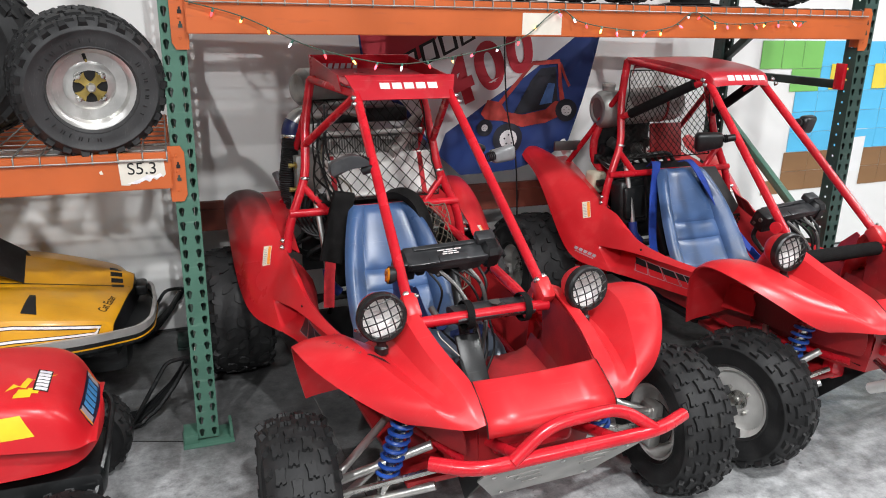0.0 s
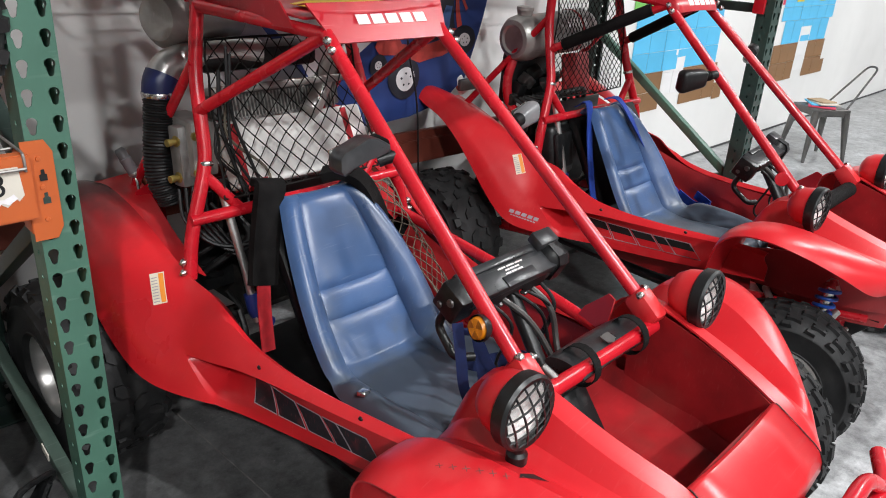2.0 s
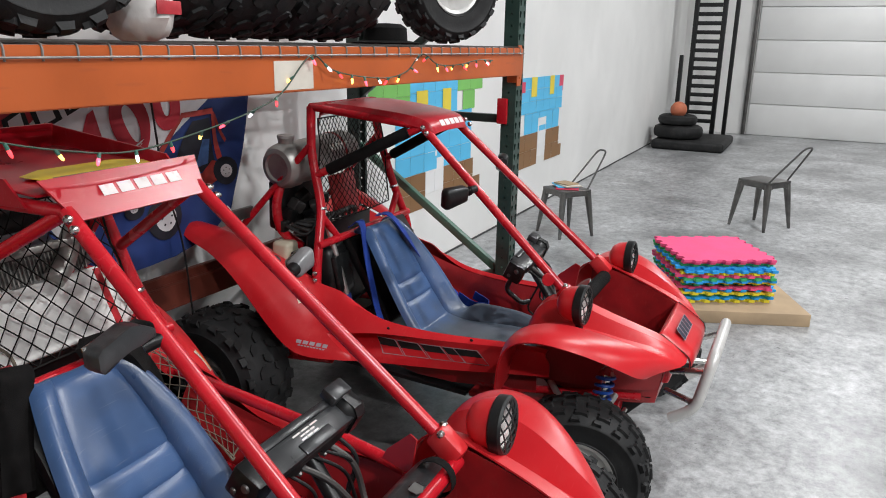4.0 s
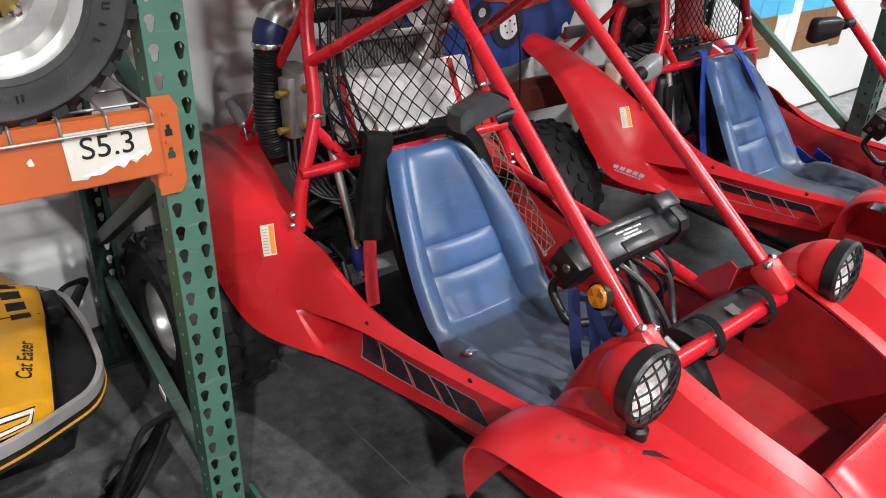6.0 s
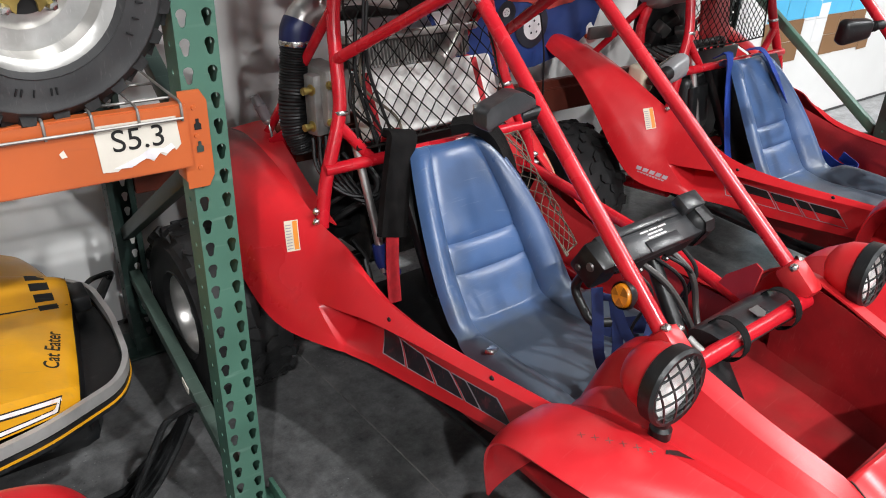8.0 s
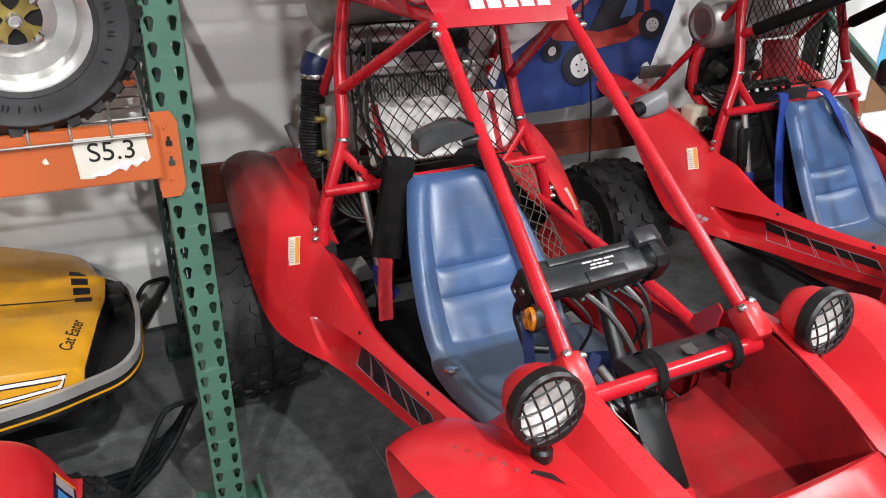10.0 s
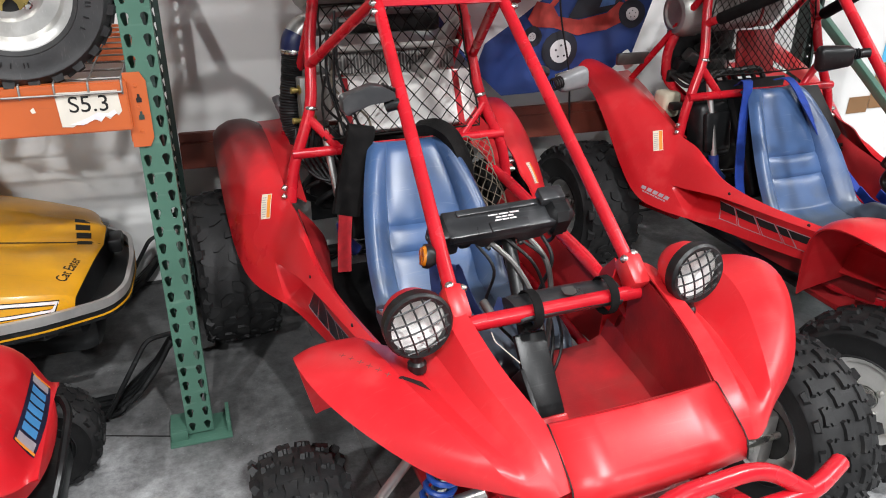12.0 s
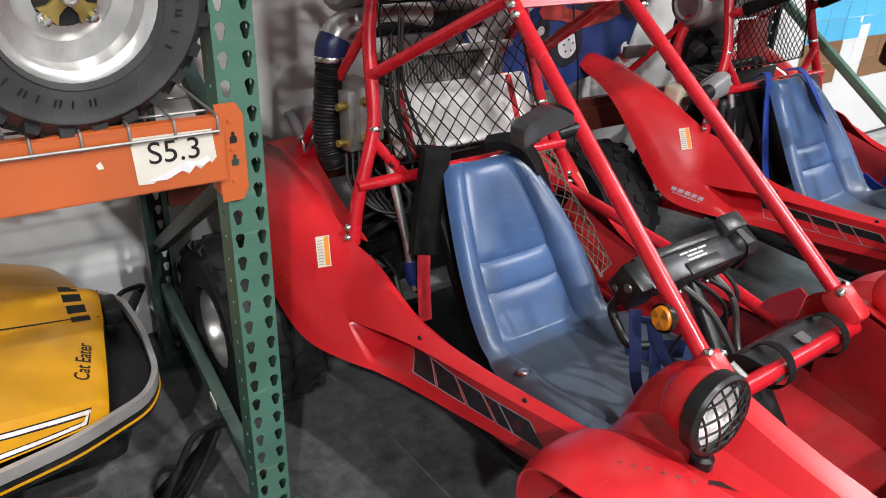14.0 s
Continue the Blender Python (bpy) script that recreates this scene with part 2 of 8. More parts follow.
REFLECT_DARK = mat("amber_reflector_shade", (0.30, 0.085, 0.006), 0.15, var=0.2, scale=60, bump=0.5, bscale=400, coat=0.8)
GUN_METAL = mat("gunmetal_steel", (0.15, 0.145, 0.14), 0.4, metal=0.8, var=0.2, scale=12, bump=0.08)
CARDBOARD = mat("brown_cardboard", (0.40, 0.29, 0.18), 0.8, var=0.12, scale=6, bump=0.1)
LENS_GREY = mat("lamp_reflector_silver", (0.64, 0.62, 0.605), 0.35, metal=0.15, var=0.15, scale=30, bump=0.5, bscale=120)
BRASS = mat("yellow_zinc_hub", (0.36, 0.27, 0.08), 0.45, metal=0.7, var=0.3, scale=20)


def glass(name, tint=(1, 1, 1), rough=0.02):
    m = bpy.data.materials.new(name)
    m.use_nodes = True
    b = m.node_tree.nodes["Principled BSDF"]
    b.inputs["Base Color"].default_value = (*tint, 1)
    b.inputs["Roughness"].default_value, b.inputs["Transmission Weight"].default_value = rough, 1.0
    return m


GLASS = glass("lamp_glass")


def concrete(name):
    m = mat(name, (0.355, 0.36, 0.365), 0.34, var=0.16, scale=1.5, bump=0.12, bscale=55, second=(0.185, 0.187, 0.19), spot=0.40, spot_col=(0.080, 0.080, 0.080), spot_scale=2.6, scratch=0.35, scratch_col=(0.42, 0.42, 0.41))
    nt = m.node_tree                          # shade under the parked things put into the colour, with mottled stains
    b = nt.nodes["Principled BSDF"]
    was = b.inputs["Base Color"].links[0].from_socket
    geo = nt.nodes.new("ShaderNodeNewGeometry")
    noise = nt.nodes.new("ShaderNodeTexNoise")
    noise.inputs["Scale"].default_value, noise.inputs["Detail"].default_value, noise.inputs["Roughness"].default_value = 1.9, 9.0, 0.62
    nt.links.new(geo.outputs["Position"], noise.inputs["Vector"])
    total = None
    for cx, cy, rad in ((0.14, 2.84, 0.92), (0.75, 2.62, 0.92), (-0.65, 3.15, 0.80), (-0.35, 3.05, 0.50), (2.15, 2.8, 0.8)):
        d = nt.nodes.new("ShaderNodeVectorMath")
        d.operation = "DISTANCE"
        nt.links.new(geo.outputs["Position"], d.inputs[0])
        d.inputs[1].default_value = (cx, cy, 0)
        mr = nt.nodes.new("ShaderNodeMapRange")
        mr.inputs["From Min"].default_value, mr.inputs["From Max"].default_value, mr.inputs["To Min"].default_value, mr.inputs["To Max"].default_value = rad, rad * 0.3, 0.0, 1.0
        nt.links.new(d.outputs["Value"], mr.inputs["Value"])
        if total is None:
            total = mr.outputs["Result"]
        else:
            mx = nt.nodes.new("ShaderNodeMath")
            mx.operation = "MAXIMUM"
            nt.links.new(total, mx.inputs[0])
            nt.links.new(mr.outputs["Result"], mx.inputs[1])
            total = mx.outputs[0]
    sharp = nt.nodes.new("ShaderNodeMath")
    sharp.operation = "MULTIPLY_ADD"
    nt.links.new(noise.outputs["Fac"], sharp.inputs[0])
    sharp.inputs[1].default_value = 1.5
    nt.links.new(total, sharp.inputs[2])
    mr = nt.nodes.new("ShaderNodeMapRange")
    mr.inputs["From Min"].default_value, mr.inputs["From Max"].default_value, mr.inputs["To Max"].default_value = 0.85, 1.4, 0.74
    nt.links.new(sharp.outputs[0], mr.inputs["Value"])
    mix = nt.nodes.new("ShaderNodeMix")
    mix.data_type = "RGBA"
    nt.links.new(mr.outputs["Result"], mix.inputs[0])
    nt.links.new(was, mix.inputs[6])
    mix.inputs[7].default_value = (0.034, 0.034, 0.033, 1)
    fine = nt.nodes.new("ShaderNodeTexNoise")
    fine.inputs["Scale"].default_value, fine.inputs["Detail"].default_value, fine.inputs["Roughness"].default_value = 13.0, 10.0, 0.8
    nt.links.new(geo.outputs["Position"], fine.inputs["Vector"])
    fr = nt.nodes.new("ShaderNodeMapRange")
    fr.inputs["From Min"].default_value, fr.inputs["From Max"].default_value, fr.inputs["To Min"].default_value, fr.inputs["To Max"].default_value = 0.32, 0.68, 0.40, 1.60
    nt.links.new(fine.outputs["Fac"], fr.inputs["Value"])
    mul = nt.nodes.new("ShaderNodeMix")
    mul.data_type, mul.blend_type = "RGBA", "MULTIPLY"
    mul.inputs[0].default_value = 1.0
    nt.links.new(mix.outputs[2], mul.inputs[6])
    nt.links.new(fr.outputs["Result"], mul.inputs[7])
    out = mul.outputs[2]
    for sc, r0, tint, amount in ((38.0, 0.16, (0.03, 0.03, 0.03, 1), 0.75), (90.0, 0.14, (0.55, 0.55, 0.53, 1), 0.55), (9.0, 0.10, (0.025, 0.025, 0.025, 1), 0.8)):
        vo = nt.nodes.new("ShaderNodeTexVoronoi")         # pits, grit and drips
        vo.inputs["Scale"].default_value = sc
        warp = nt.nodes.new("ShaderNodeVectorMath")
        warp.operation = "MULTIPLY_ADD"
        nt.links.new(fine.outputs["Color"], warp.inputs[0])
        warp.inputs[1].default_value = (0.03, 0.03, 0.0)
        nt.links.new(geo.outputs["Position"], warp.inputs[2])
        nt.links.new(warp.outputs["Vector"], vo.inputs["Vector"])
        near = nt.nodes.new("ShaderNodeMapRange")
        near.inputs["From Min"].default_value, near.inputs["From Max"].default_value, near.inputs["To Min"].default_value, near.inputs["To Max"].default_value = r0 * 0.6, r0, amount, 0.0
        nt.links.new(vo.outputs["Distance"], near.inputs["Value"])
        few = nt.nodes.new("ShaderNodeMath")
        few.operation = "MULTIPLY"
        pick = nt.nodes.new("ShaderNodeMapRange")
        pick.inputs["From Min"].default_value, pick.inputs["From Max"].default_value = 0.50, 0.62
        nt.links.new(noise.outputs["Fac"], pick.inputs["Value"])
        nt.links.new(near.outputs["Result"], few.inputs[0])
        nt.links.new(pick.outputs["Result"], few.inputs[1])
        mx = nt.nodes.new("ShaderNodeMix")
        mx.data_type = "RGBA"
        nt.links.new(few.outputs[0], mx.inputs[0])
        nt.links.new(out, mx.inputs[6])
        mx.inputs[7].default_value = tint
        out = mx.outputs[2]
    nt.links.new(out, b.inputs["Base Color"])
    return m


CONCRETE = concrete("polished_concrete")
FAR_PAINT = mat("grey_hall_paint", (0.34, 0.34, 0.34), 0.7, var=0.06, scale=1.2, bump=0.1)
WALL_PAINT = mat("white_wall_paint", (0.80, 0.795, 0.78), 0.6, var=0.05, scale=1.2, bump=0.10, bscale=90, spot=0.12, spot_col=(0.58, 0.57, 0.55), spot_scale=2.5)
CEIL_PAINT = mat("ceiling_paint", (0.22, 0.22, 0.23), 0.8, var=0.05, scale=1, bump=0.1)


# ---- mesh helpers ----
from mathutils.bvhtree import BVHTree


def part(name, bm, material, parent=None, label="", smooth=38):
    me = bpy.data.meshes.new(name)
    bmesh.ops.recalc_face_normals(bm, faces=bm.faces)
    bm.to_mesh(me)
    bm.free()
    me.materials.append(material)
    for p in me.polygons:
        p.use_smooth = smooth > 0
    if smooth:
        me.set_sharp_from_angle(angle=radians(smooth))
    ob = new(name, me)
    if parent is not None:
        ob.parent = parent
    if label:
        ob["label"] = label
    return ob


def thing(name, m, label, category, group="", kind=""):
    e = new(name)
    e.empty_display_size = 0.1
    e.matrix_world = m
    return tagged(e, label, category, group, kind)


def box(size, at=(0, 0, 0), bevel=0.0, rot=None, bm=None, seg=2):
    bm = bm or bmesh.new()
    old = set(bm.verts)
    r = bmesh.ops.create_cube(bm, size=1.0)
    vs = r["verts"]
    bmesh.ops.scale(bm, vec=size, verts=vs)
    if bevel:
        es = list({e for v in vs for e in v.link_edges})
        bmesh.ops.bevel(bm, geom=es, offset=bevel, segments=seg, affect="EDGES", profile=0.5)
        vs = [v for v in bm.verts if v not in old]
    mt = Matrix.Translation(at) @ (Euler([radians(a) for a in rot]).to_matrix().to_4x4() if rot else Matrix())
    bmesh.ops.transform(bm, matrix=mt, verts=vs)
    return bm


def spline(pts, n=6):
    """Points of a smooth curve through pts."""
    p = [Vector(q) for q in pts]
    p = [2 * p[0] - p[1]] + p + [2 * p[-1] - p[-2]]
    out = []
    for i in range(1, len(p) - 2):
        a, b, c, d = p[i - 1:i + 3]
        for k in range(n):
            t = k / n
            out.append(0.5 * ((2 * b) + (c - a) * t + (2 * a - 5 * b + 4 * c - d) * t * t + (3 * b - a - 3 * c + d) * t ** 3))
    out.append(p[-2])
    return out


def rounded(pts, r=0.03, n=4):
    """A polyline with its corners rounded."""
    p = [Vector(q) for q in pts]
    out = [p[0]]
    for a, b, c in zip(p, p[1:], p[2:]):
        d1, d2 = (a - b), (c - b)
        k = min(r, d1.length * 0.45, d2.length * 0.45)
        s, e = b + d1.normalized() * k, b + d2.normalized() * k
        for i in range(n + 1):
            t = i / n
            out.append(s * (1 - t) ** 2 + b * 2 * t * (1 - t) + e * t * t)
    out.append(p[-1])
    return out


def tube(pts, r=0.016, seg=12, bm=None, radii=None, caps=True, flat=None):
    """A tube along pts; flat: (width, thickness) for a strap."""
    bm = bm or bmesh.new()
    p = [Vector(q) for q in pts]
    n = len(p)
    tang = [(p[min(i + 1, n - 1)] - p[max(i - 1, 0)]).normalized() for i in range(n)]
    up = Vector((0, 0, 1)) if abs(tang[0].z) < 0.9 else Vector((1, 0, 0))
    side = tang[0].cross(up).normalized()
    rings = []
    for i in range(n):
        side = (side - tang[i] * side.dot(tang[i])).normalized()
        nrm = side.cross(tang[i])
        rr = radii[i] if radii else r
        ring = []
        for k in range(seg):
            a = 2 * math.pi * k / seg
            ca, sa = math.cos(a), math.sin(a)
            off = side * ca * rr + nrm * sa * rr if flat is None else side * ca * flat[0] + nrm * sa * flat[1]
            ring.append(bm.verts.new(p[i] + off))
        rings.append(ring)
    for a, b in zip(rings, rings[1:]):
        for k in range(seg):
            bm.faces.new((a[k], a[(k + 1) % seg], b[(k + 1) % seg], b[k]))
    if caps:
        bm.faces.new(rings[0][::-1])
        bm.faces.new(rings[-1])
    return bm


def strap(pts, width=0.045, thick=0.003, wide=(1, 0, 0), bm=None):
    """A flat band along pts whose width points along wide."""
    bm = bm or bmesh.new()
    p = [Vector(q) for q in pts]
    w0 = Vector(wide).normalized()
    rings = []
    for i, q in enumerate(p):
        t = (p[min(i + 1, len(p) - 1)] - p[max(i - 1, 0)]).normalized()
        w = (w0 - t * w0.dot(t)).normalized()
        n = t.cross(w)
        rings.append([bm.verts.new(q + w * a * width / 2 + n * b * thick / 2) for a, b in ((-1, -1), (1, -1), (1, 1), (-1, 1))])
    for a, b in zip(rings, rings[1:]):
        for k in range(4):
            bm.faces.new((a[k], a[(k + 1) % 4], b[(k + 1) % 4], b[k]))
    bm.faces.new(rings[0][::-1])
    bm.faces.new(rings[-1])
    return bm


def lathe(profile, seg=24, m=Matrix(), bm=None, closed=False):
    """Turns (radius, height) pairs about z, then places by m."""
    bm = bm or bmesh.new()
    rings = []
    for r, h in profile:
        if r < 1e-6:
            rings.append([bm.verts.new(m @ Vector((0, 0, h)))])
        else:
            rings.append([bm.verts.new(m @ Vector((r * math.cos(2 * math.pi * k / seg), r * math.sin(2 * math.pi * k / seg), h))) for k in range(seg)])
    pairs = list(zip(rings, rings[1:])) + ([(rings[-1], rings[0])] if closed else [])
    for a, b in pairs:
        for k in range(seg):
            j = (k + 1) % seg
            if len(a) == 1 and len(b) > 1:
                bm.faces.new((a[0], b[j], b[k]))
            elif len(b) == 1 and len(a) > 1:
                bm.faces.new((a[k], a[j], b[0]))
            elif len(a) > 1:
                bm.faces.new((a[k], a[j], b[j], b[k]))
    return bm


def prism(outline, depth, m=Matrix(), bm=None):
    """A flat outline (x, y) made depth thick along z, then placed by m."""
    bm = bm or bmesh.new()
    a = [bm.verts.new(m @ Vector((x, y, 0))) for x, y in outline]
    b = [bm.verts.new(m @ Vector((x, y, depth))) for x, y in outline]
    n = len(a)
    bm.faces.new(a[::-1])
    bm.faces.new(b)
    for k in range(n):
        bm.faces.new((a[k], a[(k + 1) % n], b[(k + 1) % n], b[k]))
    return bm


def grid(rows, flip=False):
    bm = bmesh.new()
    g = [[bm.verts.new((-x if flip else x, y, z)) for x, y, z in row] for row in rows]
    for a, b in zip(g, g[1:]):
        for k in range(len(a) - 1):
            bm.faces.new((a[k], a[k + 1], b[k + 1], b[k]))
    return bm


def panel(name, rows, material, parent, flip=False, thick=0.005, level=2, label="", crease=None, ridge=None):
    """A moulded sheet through the grid of points, with thickness. crease: how sharp the edges along a column stay,
    a number or a function of the row; ridge: (row, first column, last column, sharpness) of the two edges across."""
    bm = grid(rows, flip)
    ob = part(name, bm, material, parent, label, 60)
    if crease or ridge:
        at = ob.data.attributes.new("crease_edge", "FLOAT", "EDGE")
        w = len(rows[0])
        for e in ob.data.edges:
            a, b = sorted(e.vertices)
            if a % w == b % w and crease and a % w in crease:
                c = crease[a % w]
                at.data[e.index].value = c(a // w) if callable(c) else c
            elif ridge and a // w == b // w and ridge[0] <= a // w <= ridge[0] + 1 and ridge[1] <= a % w < ridge[2]:
                at.data[e.index].value = ridge[3]
    s = ob.modifiers.new("sub", "SUBSURF")
    s.levels = s.render_levels = level
    s.boundary_smooth = "PRESERVE_CORNERS"
    t = ob.modifiers.new("thick", "SOLIDIFY")
    t.thickness, t.offset = thick, 0.0
    shape = bpy.data.meshes.new_from_object(ob.evaluated_get(bpy.context.evaluated_depsgraph_get()))
    ob.modifiers.clear()
    ob.data = shape
    shape.set_sharp_from_angle(angle=radians(36))
    return ob


def lettering(name, text, size, m, material, parent=None, depth=0.0006, align="CENTER", shear=0.0, bold=0.0):
    cu = bpy.data.curves.new(name, "FONT")
    cu.body, cu.size, cu.extrude, cu.align_x, cu.align_y, cu.shear = text, size, depth, align, "CENTER", shear
    cu.offset = bold
    tmp = bpy.data.objects.new(name, cu)
    me = bpy.data.meshes.new_from_object(tmp)
    bpy.data.objects.remove(tmp)
    me.materials.append(material)
    ob = new(name, me)
    ob.parent = parent
    ob.matrix_local = m
    return ob


def facing(at, right, up):
    """A frame at a place whose x goes right and y goes up along a surface."""
    r = Vector(right).normalized()
    n = r.cross(Vector(up)).normalized()
    u = n.cross(r)
    return Matrix.Translation(at) @ Matrix((r, u, n)).transposed().to_4x4()


def cut_flat(outline, m, fine=0.03):
    """A flat outline cut into small triangles, so that it can be laid on a curved thing."""
    bm = bmesh.new()
    bm.faces.new([bm.verts.new(m @ Vector((x, y, 0))) for x, y in outline])
    bmesh.ops.triangulate(bm, faces=bm.faces[:])
    for _ in range(5):
        es = [e for e in bm.edges if e.calc_length() > fine]
        if not es:
            break
        bmesh.ops.subdivide_edges(bm, edges=es, cuts=1)
        bmesh.ops.triangulate(bm, faces=[f for f in bm.faces if len(f.verts) > 3])
    return bm


def lay(ob, target, way, lift=0.0015, reach=0.15):
    """Lays a thin decal on the surface of target that looks against way."""
    key = target.name
    if key not in SURFACES:
        SURFACES[key] = BVHTree.FromPolygons([v.co.copy() for v in target.data.vertices], [tuple(p.vertices) for p in target.data.polygons])
    tree = SURFACES[key]
    w = Vector(way).normalized()
    inv = ob.matrix_basis
    back = inv.inverted()
    for v in ob.data.vertices:
        p = inv @ v.co
        at, n, idx, dist = tree.ray_cast(p - w * reach, w, reach * 2)
        if at is not None:
            v.co = back @ (at - w * lift)
    return ob


SURFACES = {}


# ---- hall ----
def slab(name, size, at, material, label, rz=0.0, category=""):
    ob = part(name, box(size), material)
    ob.matrix_world = pose(*at, 0, 0, rz)
    return tagged(ob, label, category, kind="structure")


SLOPE = 0.033                                # the back wall turns a little from the rack's line
def wall_y(x):
    return 3.80 + SLOPE * (x - 4.5)


slab("floor", (26, 18, 0.2), (5, -3.0, -0.1), CONCRETE, "polished grey concrete floor with dark stains and shade painted under vehicles", category="floor")
turn = math.degrees(math.atan(SLOPE))
slab("wall_north", (26, 0.2, CEILING + 0.2), (5 - 0.003, wall_y(5) + 0.1, CEILING / 2), WALL_PAINT, "plain white painted drywall behind the rack", turn, "wall")
# two walls never in view, added in grey to hold back fill light
slab("wall_south", (26, 0.2, CEILING), (5, -9.6, CEILING / 2), FAR_PAINT, "unseen plain grey wall added to close the hall", 0, "wall")
slab("wall_west", (0.2, 15, CEILING), (-6.5, -3.0, CEILING / 2), FAR_PAINT, "unseen plain grey wall added to close the hall", 0, "wall")
slab("wall_east", (0.2, 15, CEILING), (15.3, -3.0, CEILING / 2), WALL_PAINT, "white end wall beside the sectional door", 0, "wall")
# ceiling is out of view, added and kept dark to cut bounce light
slab("ceiling", (26, 18, 0.2), (5, -3.0, CEILING + 0.1), CEIL_PAINT, "unseen dark grey ceiling added to close the hall", 0, "ceiling")

# saw cuts in the slab
cut = part("floor_joint", box((0.004, 12, 0.002), (0, 0, 0)), mat("joint_filler", (0.14, 0.135, 0.13), 0.8, var=0.5, scale=12))
cut.matrix_world = pose(0.445, -2.2, 0.001, 0, 0, 3.0)
tagged(cut, "pale straight joint cut into the concrete", "floor joint", kind="structure")
crack = part("floor_crack", box((0.36, 0.005, 0.0016), (0, 0, 0)), mat("crack_dirt", (0.02, 0.02, 0.02), 0.9, var=0.5, scale=12))
crack.matrix_world = pose(-0.44, 2.562, 0.0006, 0, 0, -19)
tagged(crack, "short dark crack across the worn concrete", "floor crack", kind="structure")
base_line = part("baseboard_gap", box((19, 0.012, 0.012)), mat("dark_gap", (0.05, 0.05, 0.05), 0.8))
base_line.matrix_world = pose(5.5, wall_y(5.5) - 0.006, 0.006, 0, 0, turn)
tagged(base_line, "thin dark gap where wall meets floor", "baseboard", kind="structure")

# ceiling lamps
for lx, ly in LAMPS:
    t = thing("ceiling_lamp", pose(lx, ly, CEILING - 0.14), "round white high-bay lamp hanging under the roof", "lamp", "ceiling lamps")
    part("housing", lathe([(0, 0.14), (0.05, 0.14), (0.06, 0.07), (0.17, 0.04), (0.19, 0.0), (0.18, 0.0), (0.16, 0.03), (0, 0.03)], 28), WHITE_INK, t)
    part("diffuser", lathe([(0, 0.0), (0.15, 0.002), (0.16, 0.012), (0, 0.014)], 28), mat("lamp_diffuser", (0.9, 0.9, 0.9), 0.5, emit=((1, 0.97, 0.93), 6.0)), t)

# sectional door in the end wall
sd = thing("door_1", pose(15.18, 1.1, 0, 0, 0, -90), "closed white sectional overhead door in dark frame", "door", kind="structure")
DOOR_WHITE = mat("white_door_panel", (0.76, 0.76, 0.75), 0.45, var=0.03, scale=2)
for k in range(6):
    part("panel", box((3.4, 0.05, 0.59), (0, 0, 0.30 + 0.60 * k), 0.012), DOOR_WHITE, sd)
part("rail", box((0.06, 0.09, 3.9), (-1.76, -0.03, 1.95), 0.006), GUN_METAL, sd)
part("rail", box((0.06, 0.09, 3.9), (1.76, -0.03, 1.95), 0.006), GUN_METAL, sd)


# ---- pallet rack ----
def teardrop(cx, cz):
    """Outline of a keyhole, round and wide above, narrow below, sixteen corners from the lower right round."""
    head = [(cx + 0.0098 * math.cos(radians(a)), cz + 0.0055 + 0.0098 * math.sin(radians(a))) for a in (-40, -15, 15, 40, 65, 90, 115, 140, 165, 195, 220)]
    return head + [(cx + 0.0055 * math.cos(radians(a)), cz - 0.0115 + 0.0055 * math.sin(radians(a))) for a in (180, 225, 270, 315, 360)]


def round_hole(cx, cz):
    return [(cx + 0.0055 * math.cos(radians(22.5 * k - 22.5)), cz + 0.0055 * math.sin(radians(22.5 * k - 22.5))) for k in range(16)]


def pierced(bm, width, z0, count, pitch, cols, hole, m):
    """A plate pierced by rows of holes; cols: centres of the columns, each in a cell of its own width."""
    edges = [-width / 2] + [(a + b) / 2 for a, b in zip(cols, cols[1:])] + [width / 2]
    for c, (l, r) in zip(cols, zip(edges, edges[1:])):
        for i in range(count):
            cz = z0 + pitch * i
            b0, b1 = cz - pitch / 2, cz + pitch / 2
            xm, q = (l + r) / 2, pitch / 4
            rim = [(r, cz), (r, cz + q), (r, b1), ((r + xm) / 2, b1), (xm, b1), ((l + xm) / 2, b1), (l, b1), (l, cz + q), (l, cz), (l, cz - q), (l, b0), ((l + xm) / 2, b0), (xm, b0), ((r + xm) / 2, b0), (r, b0), (r, cz - q)]
            hv = [bm.verts.new(m @ Vector((x, 0, z))) for x, z in hole(c, cz)]
            rv = [bm.verts.new(m @ Vector((*rim[(k - 1) % 16][:1], 0, rim[(k - 1) % 16][1]))) for k in range(16)]
            for k in range(16):
                j = (k + 1) % 16
                bm.faces.new((rv[k], rv[j], hv[j], hv[k]))


def post_mesh(height):
    bm = bmesh.new()
    n = int(height / 0.0508)
    pierced(bm, 0.076, 0.045, n, 0.0508, (-0.0225, 0.0225), teardrop, Matrix())
    for sx in (-1, 1):
        pierced(bm, 0.070, 0.045, n, 0.0508, (0.0,), round_hole, Matrix.Translation((sx * 0.038, 0.035, 0)) @ pose(0, 0, 0, 0, 0, 90))
        q = [bm.verts.new(v) for v in ((sx * 0.038, 0.070, 0.02), (sx * 0.022, 0.070, 0.02), (sx * 0.022, 0.070, height + 0.02), (sx * 0.038, 0.070, height + 0.02))]
        bm.faces.new(q)
    bmesh.ops.remove_doubles(bm, verts=bm.verts, dist=0.0002)
    return bm


